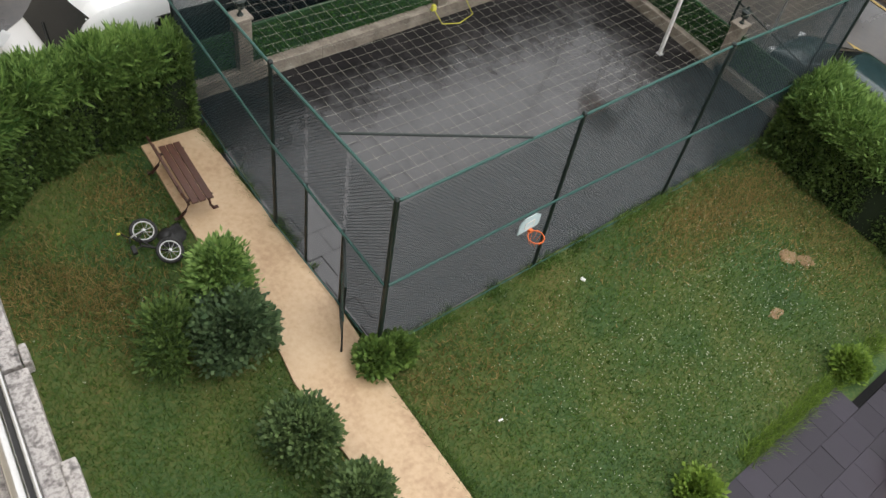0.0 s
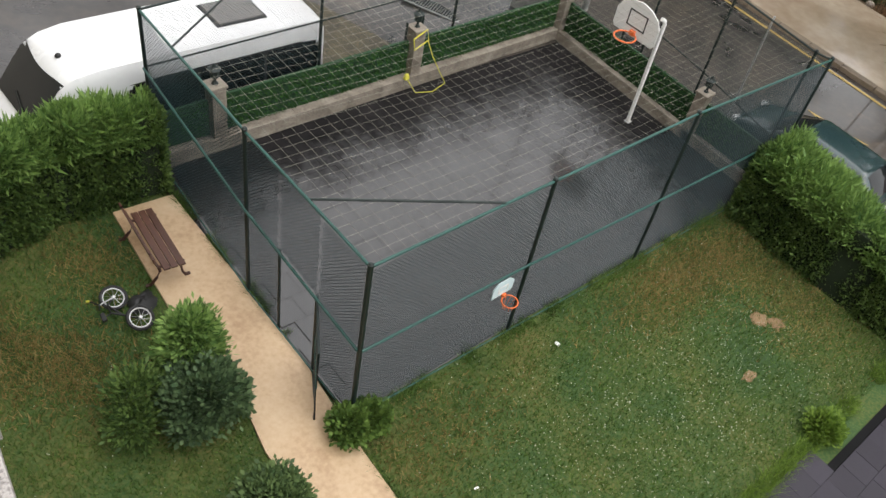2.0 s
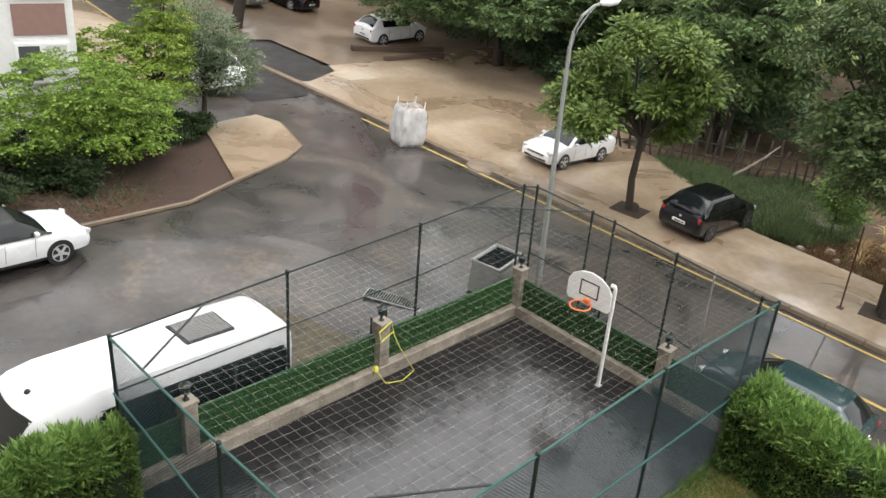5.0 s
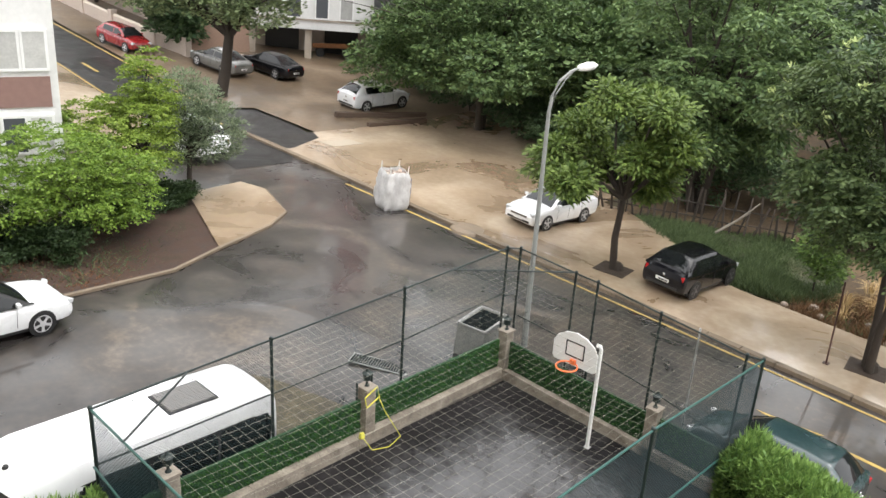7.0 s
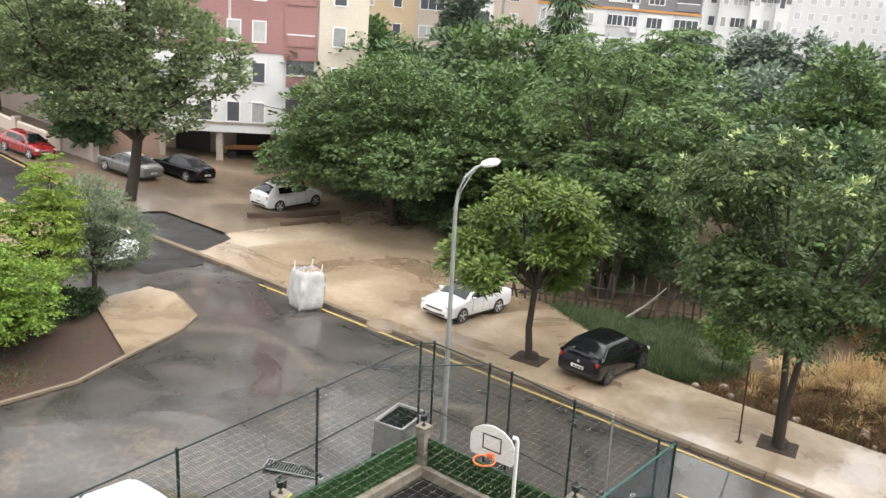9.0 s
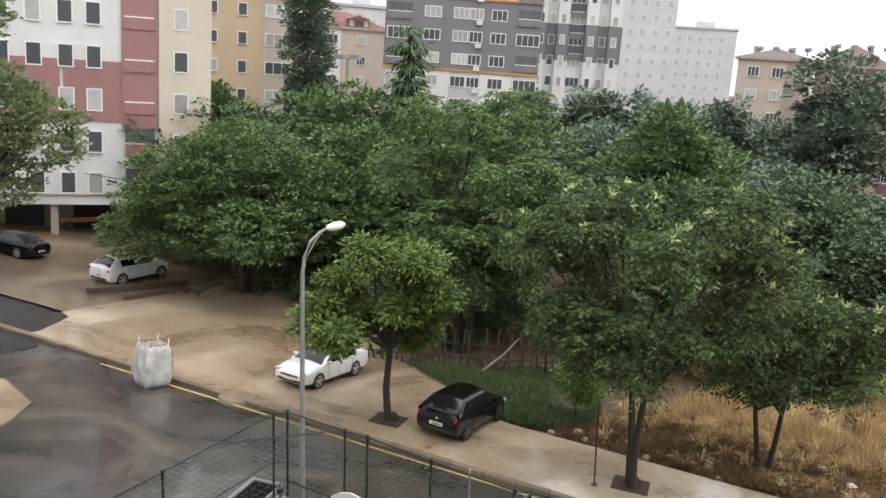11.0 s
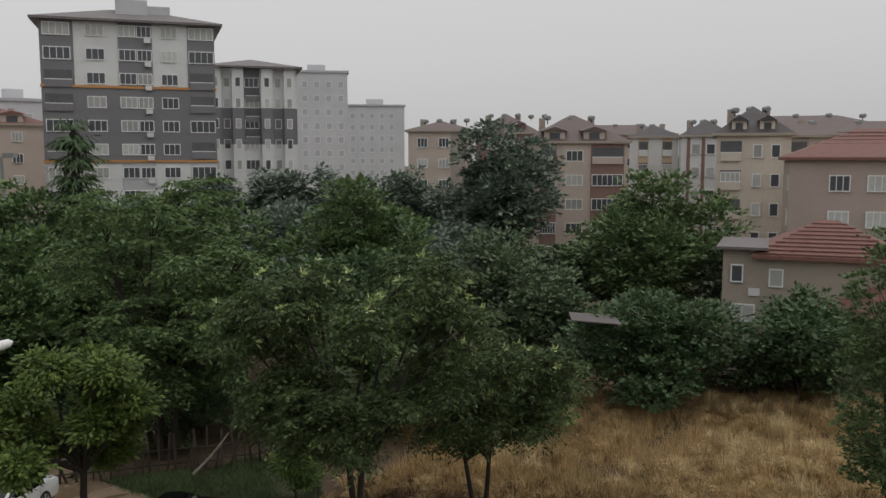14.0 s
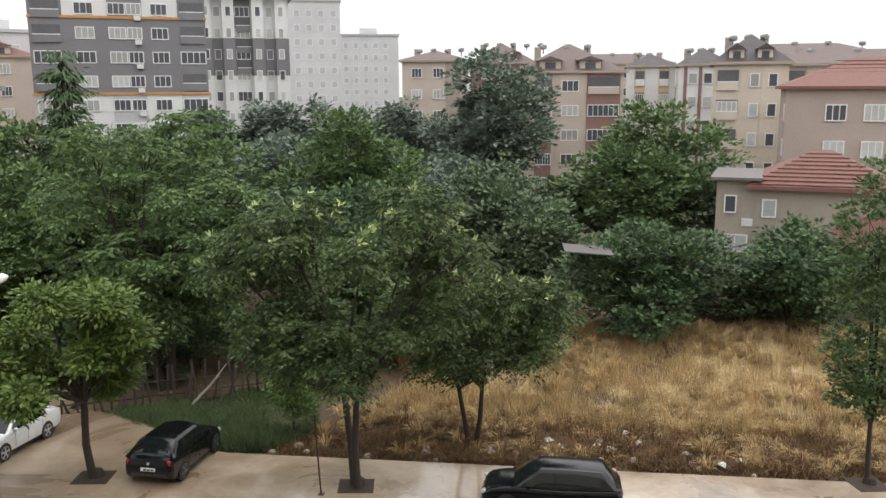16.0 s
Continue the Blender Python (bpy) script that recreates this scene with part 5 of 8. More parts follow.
    for sx in (1, -1):
        for sy in (1, -1):
            x = sx * s["wb"] / 2 + 0.02 * L
            part("wheel_arch", Geo().lathe([(r + 0.055, 0), (r + 0.05, 0.012)], n=20, m=pose(x, sy * (w - 0.004), r, -90 * sy, 0, 0)), M_trim, th)
            mw = pose(x, sy * (w - 0.10), r, -90 * sy, 0, 0)
            wh = part("wheel", Geo().lathe([(r * 0.80, 0.10), (r * 0.77, 0.122), (r * 0.72, 0.118), (r * 0.25, 0.121), (0.05, 0.132)], n=18, m=mw), rims or M_rim, th, smooth=40)
            part("tyre", Geo().lathe([(r * 0.9, -0.08), (r, -0.05), (r, 0.07), (r * 0.94, 0.11), (r * 0.80, 0.118)], n=24, m=mw), M_black, wh, smooth=50)
            for q in range(5):
                aa = q * 1.2566 + 0.3
                part("rim_gap", Geo().slab([(r * a_ * math.cos(aa + b_), r * a_ * math.sin(aa + b_)) for a_, b_ in ((0.28, -0.22), (0.68, -0.42), (0.71, 0), (0.68, 0.42), (0.28, 0.22))], 0.117, 0.127).moved(mw), M_trim, wh, "dark gap between the spokes")
    F, R = s["body"][-2], s["body"][1]
    zf, zr = F[2], R[2]
    for sy in (1, -1):
        part("headlight", Geo().box((0, 0, 0), (0.16, 0.34, 0.13), pose(0.474 * L, sy * 0.62, zf + 0.01, 0, 14, -sy * 26)), M_clear, th, "clear headlight", bevel=0.03)
        part("tail_light", Geo().box((0, 0, 0), (0.10, 0.30, 0.17), pose(-0.478 * L, sy * 0.62, zr - 0.10, 0, -8, sy * 22)), M_red, th, "red tail light", bevel=0.025)
        part("mirror", Geo().box((0.17 * L, sy * (w + 0.05), zb + 0.10), (0.11, 0.17, 0.12)), paint, th, bevel=0.035)
        for hx in (-0.02, -0.23):
            part("door_handle", Geo().box((hx * L, sy * (w + 0.003), zb - 0.10), (0.18, 0.02, 0.03)), paint, th)
        for hx in (0.0, -0.2, 0.165):
            part("door_gap", Geo().box((hx * L, sy * (w - 0.002), zb - 0.3), (0.010, 0.006, 0.5)), M_trim, th)
    part("grille", Geo().box((0.496 * L, 0, zf - 0.13), (0.06, 0.90, 0.09)).box((0.496 * L, 0, zf - 0.33), (0.06, 1.20, 0.09)), M_trim, th, "black grille", bevel=0.01)
    part("grille_bar", Geo().box((0.503 * L, 0, zf - 0.085), (0.03, 0.90, 0.018)).box((0.503 * L, 0, zf - 0.15), (0.03, 0.90, 0.014)), M_chrome, th, "chrome bar")
    part("badge", Geo().lathe([(0.055, 0), (0.05, 0.012)], n=14, m=pose(-0.497 * L, 0, zr - 0.14, 0, -90, 0)), M_chrome, th)
    pf = part("number_plate", Geo().box((0.507 * L, 0, zf - 0.24), (0.015, 0.50, 0.11)), M_white, th, "white number plate")
    pr = part("number_plate", Geo().box((-0.505 * L, 0, zr - 0.33), (0.02, 0.50, 0.11)), M_white, th, "white number plate")
    part("plate_bars", Geo().box((-0.512 * L, 0.10, zr - 0.33), (0.01, 0.10, 0.05)).box((-0.512 * L, -0.03, zr - 0.33), (0.01, 0.11, 0.05)).box((-0.512 * L, -0.16, zr - 0.33), (0.01, 0.09, 0.05)), M_trim, pr, "dark bars")
    part("bumper_trim", Geo().box((-0.494 * L, 0, 0.40), (0.05, 1.25, 0.12)), M_trim, th, "black lower bumper", bevel=0.02)
    # black slab that stands in for the shade under the body
    part("shadow_sill", Geo().box((0, 0, 0.22), (L * 0.8, w * 1.84, 0.10)), M_trim, th, "black underside slab that stands in for shade")
    return th


car("sedan", M_wpaint, on_ground(24.75, 14.2, 177, 0.1), "white saloon car parked on the wet pavement", "saloon_car")
car("hatch", M_bpaint, on_ground(23.8, 6.95, -3, 0.1) @ Matrix.Scale(1.07, 4), "glossy black hatchback parked on the wet pavement", "hatchback_car", rims=M_darkrim)
car("sedan", M_wpaint, on_ground(1.55, 16.2, 2, 0.0), "white saloon car with a dark roof on the side street", "saloon_car", M_trim)
car("hatch", M_dpaint, on_ground(13.72, -0.35, 90, 0.0), "dark teal car parked behind the hedge", "parked_car")
car("suv", M_bpaint, on_ground(21.55, -6.9, 88, 0.1), "black estate car parked along the pavement", "estate_car")
car("hatch", M_wpaint, on_ground(32.0, 33.3, -4, 0.1) @ Matrix.Scale(1.12, 4), "white hatchback under the mulberry tree", "hatchback_car")
car("suv", M_wpaint, on_ground(15.6, 28.7, 92, 0.12), "white off-road car behind the olive tree", "suv_car")
car("sedan", M_spaint, on_ground(27.8, 43.9, 95, 0.1), "old grey saloon car on the parking area", "saloon_car")
car("sedan", M_bpaint, on_ground(31.0, 42.6, 97, 0.1), "black saloon car on the far parking area", "saloon_car")
car("hatch", M_rpaint, on_ground(24.4, 50.4, -84, 0.1), "red hatchback parked by the far garden wall", "hatchback_car")


def van():
    """A long white passenger van that points to -x."""
    th = thing("passenger_van", "long white passenger van with dark windows and a roof hatch", "van", on_ground(0.95, 8.1, 180.5, 0.0) @ Matrix.Diagonal((1.07, 1.0, 1.06, 1)))
    L, W, H = 6.3, 1.0, 2.32
    #        x, underside, height, half width at shoulder, half width at roof
    st = [(-3.15, .5, 2.10, .90, .74), (-3.10, .42, 2.24, .95, .80), (-2.9, .35, 2.31, .985, .83), (-1.5, .32, 2.335, .99, .85), (0.2, .32, 2.33, .99, .85), (1.40, .32, 2.32, .99, .84), (1.82, .32, 2.25, .985, .82), (2.06, .32, 2.13, .985, .80), (2.28, .32, 1.82, .975, .80), (2.50, .33, 1.42, .96, .84), (2.60, .33, 1.28, .955, .86), (2.88, .34, 1.14, .93, .82), (3.08, .38, 1.0, .87, .74), (3.15, .45, .8, .76, .66)]
    g = Geo()
    half = [(0, 0), (0.9, 0), (0.985, 0.08), (1.0, 0.25), (1.0, 0.5)]
    ring_n = 0
    for x, z0, z1, w, wr in st:
        h = z1 - z0
        pts = [(0, z0), (w * 0.9, z0), (w * 0.985, z0 + h * 0.08), (w, z0 + h * 0.25), (w, z0 + h * 0.52), (w * 0.6 + wr * 0.4, z0 + h * 0.78), (wr + 0.03, z0 + h * 0.92), (wr - 0.06, z0 + h * 0.985), (wr * 0.5, z0 + h * 1.005), (0, z0 + h * 1.01)]
        ring = [(x, a, b) for a, b in pts] + [(x, -a, b) for a, b in pts[-2:0:-1]]
        ring_n = len(ring)
        g.v.extend(ring)
    for i in range(len(st) - 1):
        for j in range(ring_n):
            g.f.append((i * ring_n + j, i * ring_n + (j + 1) % ring_n, (i + 1) * ring_n + (j + 1) % ring_n, (i + 1) * ring_n + j))
    g.f += [tuple(range(ring_n)), tuple((len(st) - 1) * ring_n + j for j in range(ring_n))[::-1]]
    part("body", g, M_wpaint, th, smooth=40)

    def side(name, x0, x1, z0, z1, sy, mat_=M_glass, out=0.012, label="dark tinted window"):
        def y(x, z):
            for a, b in zip(st, st[1:]):
                if a[0] <= x <= b[0]:
                    f = (x - a[0]) / (b[0] - a[0])
                    u0, h, w, wr = a[1] + (b[1] - a[1]) * f, (a[2] + (b[2] - a[2]) * f), a[3] + (b[3] - a[3]) * f, a[4] + (b[4] - a[4]) * f
                    s = (z - u0) / (h - u0)
                    ys, vs = (0.25, 0.52, 0.78, 0.92), (w, w, w * 0.6 + wr * 0.4, wr + 0.03)
                    return float(np.interp(s, ys, vs))
            return 0.9
        gg = Geo()
        for i in range(9):
            x = x0 + (x1 - x0) * i / 8
            for k in range(5):
                z = z0 + (z1 - z0) * k / 4
                inset = 0.03 if (i in (0, 8) and k in (0, 4)) else 0
                gg.v.append((x + (inset if i == 0 else -inset), sy * (y(x, z) + out), z + (inset if k == 0 else -inset)))
        for i in range(8):
            for k in range(4):
                gg.f.append((i * 5 + k, (i + 1) * 5 + k, (i + 1) * 5 + k + 1, i * 5 + k + 1))
        part(name, gg, mat_, th, label, smooth=60)

    for sy in (1, -1):
        side("side_window", -2.95, -1.75, 1.25, 1.95, sy)
        side("side_window", -1.70, -0.35, 1.25, 1.95, sy)
        side("side_window", -0.30, 0.95, 1.25, 1.95, sy)
        side("door_window", 1.15, 2.1, 1.22, 1.72, sy)
        side("window_band", -3.0, 1.0, 1.22, 1.98, sy, M_trim, 0.006, "black band round the windows")
        part("mirror", Geo().box((2.0, sy * 1.12, 1.30), (0.12, 0.18, 0.26)).box((2.02, sy * 1.0, 1.25), (0.05, 0.16, 0.04)), M_trim, th, bevel=0.03)
        part("door_gap", Geo().box((1.02, sy * 0.995, 1.0), (0.012, 0.012, 1.1)).box((-0.33, sy * 0.995, 0.8), (0.012, 0.012, 0.7)), M_trim, th)
        part("rub_strip", Geo().box((-0.4, sy * 0.998, 0.72), (5.0, 0.02, 0.07)), M_trim, th)
        part("headlight", Geo().box((0, 0, 0), (0.30, 0.24, 0.24), pose(2.96, sy * 0.70, 0.98, 0, 30, -sy * 22)), M_clear, th, "clear headlight", bevel=0.05)
        part("tail_light", Geo().box((-3.12, sy * 0.86, 1.1), (0.06, 0.10, 0.5)), M_red, th, "red tail light", bevel=0.02)
        for x in (2.05, -1.75):
            mw = pose(x, sy * 0.86, 0.34, -90 * sy, 0, 0)
            wh = part("wheel", Geo().lathe([(0.23, 0.10), (0.2, 0.13), (0.08, 0.14)], n=18, m=mw), M_rim, th, smooth=40)
            part("tyre", Geo().lathe([(0.3, -0.1), (0.34, -0.06), (0.34, 0.09), (0.31, 0.13), (0.22, 0.135)], n=22, m=mw), M_black, wh, smooth=50)
            part("wheel_arch", Geo().lathe([(0.41, 0.0), (0.40, 0.01)], n=22, m=pose(x, sy * 0.985, 0.36, -90 * sy, 0, 0)), M_trim, th)
    # windscreen over the sloping front
    gg = Geo()
    sx = [s_[0] for s_ in st]
    for i in range(7):
        for k in range(9):
            u = k / 4 - 1
            x = 2.00 + 0.57 * i / 6 + 0.10 * (1 - u * u) * (1 - i / 6)
            z0, z1, wr = (float(np.interp(x, sx, [s_[q] for s_ in st])) for q in (1, 2, 4))
            y = u * (wr - 0.05)
            z = float(np.interp(abs(y), [0, wr * 0.5, wr - 0.06, wr + 0.03], [1.01, 1.005, 0.985, 0.92]))
            gg.v.append((x + 0.012, y, z0 + (z1 - z0) * z + 0.014))
    for i in range(6):
        for k in range(8):
            gg.f.append((i * 9 + k, i * 9 + k + 1, (i + 1) * 9 + k + 1, (i + 1) * 9 + k))
    part("windscreen", gg, M_glass, th, "dark wet windscreen", smooth=60)
    part("wiper", Geo().tube([(2.61, 0.5, 1.34), (2.47, -0.2, 1.56)], 0.012, 5), M_trim, th)
    part("rear_window", Geo().box((-3.135, 0.0, 1.62), (0.02, 1.3, 0.6), pose(0, 0, 0, 0, 0, 0)), M_glass, th, bevel=0.008)
    hatch = part("roof_hatch", Geo().box((-1.5, 0.0, 2.365), (0.95, 0.72, 0.05)), mat("grey_hatch", [(0.14, 0.135, 0.13), (0.19, 0.185, 0.18)], 4, 40, (0.4, 0.6), 0.1), th, "grey plastic roof hatch", bevel=0.02)
    part("hatch_frame", Geo().box((-1.5, 0.0, 2.345), (1.06, 0.82, 0.04)), M_trim, hatch, bevel=0.015)
    for y in (0.35, -0.35):
        part("roof_rib", Geo().box((0.1, y, 2.335), (0.5, 0.22, 0.02)), M_wpaint, th, bevel=0.008)
    part("antenna", Geo().lathe([(0.06, 0), (0.04, 0.05), (0.01, 0.07)], (1.82, 0.1, 2.26), 8), M_trim, th)
    part("grille", Geo().box((3.10, 0, 0.86), (0.08, 0.9, 0.22)), M_trim, th, "black grille", bevel=0.02)
    part("badge", Geo().lathe([(0.09, 0), (0.08, 0.02)], n=16, m=pose(3.15, 0, 0.9, 0, 90, 0)), M_chrome, th)
    part("number_plate", Geo().box((3.165, 0, 0.6), (0.015, 0.5, 0.11)), M_white, th, "white number plate")
    return th


van()

# ---- things of the street ----
lamp = thing("street_lamp", "tall grey street lamp with a curved arm", "street lamp", Matrix.Translation((14.0, 7.52, lie(14, 7.52))))
part("pole", Geo().tube([(0, 0, -0.1), (0, 0, 1.2), (0, 0, 7.3)], [0.10, 0.085, 0.055], 12), M_lampgrey, lamp, smooth=50)
part("arm", Geo().tube([(0, 0, 7.25), (0.05, -0.02, 7.7), (0.22, -0.09, 8.1), (0.55, -0.21, 8.36), (0.85, -0.33, 8.46)], [0.05, 0.045, 0.042, 0.04, 0.038], 10)
     .tube([(0, 0, 7.15), (0.16, -0.06, 7.75), (0.42, -0.16, 8.15), (0.62, -0.24, 8.36)], 0.018, 6), M_lampgrey, lamp, smooth=50)
part("lamp_head", Geo().lathe([(0.02, -0.32), (0.09, -0.25), (0.13, 0.0), (0.11, 0.22), (0.03, 0.34)], n=12, m=pose(1.02, -0.39, 8.47, 0, 84, -21)), M_white, lamp, "pale oval lamp head", smooth=60)
pole = thing("sign_pole", "thin pale metal pole behind the court fence", "pole", Matrix.Translation((13.0, 1.74, lie(13, 1.74))))
part("shaft", Geo().tube([(0, 0, -0.1), (0, 0.03, 3.45)], 0.025, 8), M_alu, pole, smooth=50)
pole = thing("sign_pole", "rusty thin metal pole beside the pavement tree", "pole", Matrix.Translation((21.75, 0.95, lie(21.75, 0.95))))
part("shaft", Geo().tube([(0, 0, -0.1), (0.02, 0.05, 3.0)], 0.03, 8), M_iron, pole, smooth=50)
part("foot_plate", Geo().box((0, 0, 0.11), (0.2, 0.2, 0.03)), M_iron, pole)

planter = thing("concrete_bin", "open grey metal skip box beside the fence", "skip box", on_ground(12.62, 8.2, 12, 0))
M_skip = mat("galvanised_skip", [(0.22, 0.22, 0.21), (0.33, 0.33, 0.31)], 3, 30, (0.35, 0.55), 0.2, 0.3)
for c, s_ in (((0, 0.42, 0.5), (1.5, 0.06, 1.0)), ((0, -0.42, 0.5), (1.5, 0.06, 1.0)), ((0.72, 0, 0.5), (0.06, 0.78, 1.0)), ((-0.72, 0, 0.5), (0.06, 0.78, 1.0))):
    part("side_panel", Geo().box(c, s_), M_skip, planter, bevel=0.01)
# near-black panels and floor stand in for the shade inside the box
for c, s_ in (((0, 0.385, 0.5), (1.36, 0.012, 0.9)), ((0, -0.385, 0.5), (1.36, 0.012, 0.9)), ((0.684, 0, 0.5), (0.012, 0.75, 0.9)), ((-0.684, 0, 0.5), (0.012, 0.75, 0.9))):
    part("inner_lining", Geo().box(c, s_), M_joint, planter, "dark panel for the shade inside")
part("floor_panel", Geo().box((0, 0, 0.05), (1.4, 0.78, 0.08)), M_joint, planter)
part("rim", Geo().tube([(-0.76, -0.46, 1.0), (0.76, -0.46, 1.0), (0.76, 0.46, 1.0), (-0.76, 0.46, 1.0), (-0.76, -0.46, 1.0)], 0.03, 6), M_alu, planter)
grate = thing("drain_grate", "dark slotted drain grate across the street", "drain grate", on_ground(9.55, 9.25, -62, 0.004))
part("frame", Geo().box((0, 0, 0.0), (1.7, 0.56, 0.02)), M_lampgrey, grate)
for i in range(22):
    part("slot", Geo().box((-0.78 + i * 0.074, 0, 0.012), (0.052, 0.46, 0.012)), M_joint, grate)

# big white rubble sack
sack = thing("rubble_sack", "white woven big bag filled with rubble on the street", "rubble sack", on_ground(19.3, 18.8, -18, 0.0) @ Matrix.Diagonal((1.06, 1.06, 1.36, 1)))
rs = np.random.RandomState(9)
g = Geo()
k = 56
prof = [(0.50, 0.0), (0.55, 0.10), (0.59, 0.26), (0.57, 0.40), (0.60, 0.54), (0.56, 0.68), (0.57, 0.82), (0.53, 0.95), (0.54, 1.04), (0.50, 1.16), (0.46, 1.20), (0.44, 1.02)]
for r, z in prof:
    for i in range(k):
        a = 2 * math.pi * i / k
        sq = 1 / max(abs(math.cos(a)), abs(math.sin(a))) ** 0.75
        d = r * sq * (1 + 0.04 * math.sin(a * 7 + z * 6) + 0.10 * noise.noise((math.cos(a) * 3, math.sin(a) * 3, z * 4)) + 0.09 * noise.noise((math.cos(a) * 7, math.sin(a) * 7, z * 2.2 + 4)))
        g.v.append((d * math.cos(a), d * math.sin(a), z + 0.03 * math.sin(a * 3) * (z > 0.9)))
for j in range(len(prof) - 1):
    for i in range(k):
        g.f.append((j * k + i, j * k + (i + 1) % k, (j + 1) * k + (i + 1) % k, (j + 1) * k + i))
g.f.append(tuple(range(k))[::-1])
part("bag", g, mat("woven_white", [(0.34, 0.32, 0.32), (0.50, 0.49, 0.48), (0.62, 0.61, 0.60)], 4, 50, (0.5, 0.7), 0.5), sack, smooth=70)
M_rub = mat("rubble", [(0.26, 0.19, 0.13), (0.40, 0.35, 0.30), (0.34, 0.16, 0.10)], 2, 20, (0.7, 0.9), 0.4, vary=0.4, by="island")
g = Geo()
for i in range(26):
    a, r = rs.rand() * 6.28, 0.42 * math.sqrt(rs.rand())
    g.box((0, 0, 0), (0.16, 0.12, 0.1), pose(r * math.cos(a), r * math.sin(a), 1.06 + 0.08 * rs.rand(), rs.rand() * 90, rs.rand() * 90, rs.rand() * 180), 0.8)
part("rubble", g, M_rub, sack, "broken brick and plaster", kind="stuff")
for sx, sy in ((0.4, 0.4), (-0.4, 0.4), (0.4, -0.4), (-0.4, -0.4)):
    part("handle_strap", Geo().tube([(sx, sy, 1.0), (sx * 1.0, sy * 1.0, 1.42), (sx * 0.85, sy * 1.1, 1.15)], 0.016, 5), M_white, sack)
part("seam", Geo().tube([(0.58, -0.42, 0.1), (0.60, -0.45, 0.6), (0.56, -0.44, 1.05)], 0.012, 5), mat("blue_tape", [(0.10, 0.11, 0.22), (0.14, 0.15, 0.28)], 4, 40, (0.5, 0.7), 0), sack)

single("pavement_patch", Geo().slab([(22.7, 27.7), (24.7, 27.5), (25.0, 26.6), (23.0, 26.7)], 0.1, 0.13, lie), mat("pale_patch", [(0.34, 0.29, 0.22), (0.42, 0.36, 0.29)], 1, 20, (0.4, 0.6), 0.1), "pale concrete patch in the pavement", "pavement patch", kind="structure")
single("kerb_ramp", Geo().lathe([(0.75, 0), (0.7, 0.1), (0.4, 0.14)], n=18), M_kerb, "low rounded concrete ramp at the kerb", "kerb ramp", kind="structure", m=on_ground(20.25, 15.2, 0, 0.0))
M_beam = mat("old_beam", [(0.05, 0.032, 0.022), (0.10, 0.068, 0.048)], 3, 30, (0.6, 0.8), 0.3, stretch=(0.3, 4, 4))
for x, y, L, t, h in ((30.4, 30.9, 6.2, -16, 0.3), (30.2, 29.3, 4.6, -3, 0.22)):
    single("timber_beam", Geo().box((0, 0, h / 2), (L, 0.3, h)), M_beam, "long weathered timber beam on the parking area", "beam", "timber beams", bevel=0.02, m=on_ground(x, y, t, 0.1))
M_pit = mat("pit_earth", [(0.025, 0.016, 0.010), (0.05, 0.033, 0.022)], 4, 30, (0.7, 0.95), 0.6)
for x, y in ((22.2, 9.35), (22.6, -0.1), (25.0, -18.4)):
    pit = thing("tree_pit", "dark earth tree pit cut into the pavement", "tree pit", on_ground(x, y, 8, 0.1), kind="structure")
    part("earth", Geo().box((0, 0, 0.0), (1.25, 1.25, 0.03)), M_pit, pit)
    part("stump", Geo().lathe([(0.26, 0), (0.2, 0.22), (0.1, 0.3)], (0.12, -0.1, 0), 9), M_bark, pit)

M_paleb = mat("bleached_wood", [(0.22, 0.19, 0.16), (0.36, 0.32, 0.27)], 4, 30, (0.7, 0.9), 0.3)
# paling fence behind the rough grass
M_pale = mat("grey_paling", [(0.035, 0.027, 0.022), (0.085, 0.068, 0.055)], 4, 30, (0.7, 0.9), 0.4, stretch=(3, 3, 0.5), vary=0.35)
pf = thing("paling_fence", "crooked weathered wooden paling fence under the trees", "fence")
rs = np.random.RandomState(17)
mesh_p = Geo().box((0, 0, 0.85), (0.09, 0.06, 1.7), None, 0.75).mesh("paling")
mesh_p.materials.append(M_pale)
run = [(28.6, 14.6), (30.6, 11.4), (32.4, 8.4), (33.8, 5.2), (34.6, 2.0)]
d0 = 0
for a, b in zip(run, run[1:]):
    n = int(math.dist(a, b) / 0.34)
    for i in range(n):
        x, y = a[0] + (b[0] - a[0]) * i / n, a[1] + (b[1] - a[1]) * i / n
        o = new("paling", mesh_p)
        o.matrix_basis = Matrix.Translation((x + rs.normal() * 0.04, y, lie(x, y) - 0.1)) @ Euler((rs.normal() * 0.14, rs.normal() * 0.14, rs.rand() * 3)).to_matrix().to_4x4() @ Matrix.Diagonal((1 + 0.5 * rs.rand(), 1, 0.75 + 0.5 * rs.rand(), 1))
        o.parent = pf
    for h in (0.5, 1.15):
        part("rail", Geo().tube([(a[0], a[1], lie(*a) + h), (b[0], b[1], lie(*b) + h + rs.normal() * 0.08)], 0.035, 5), M_pale, pf)

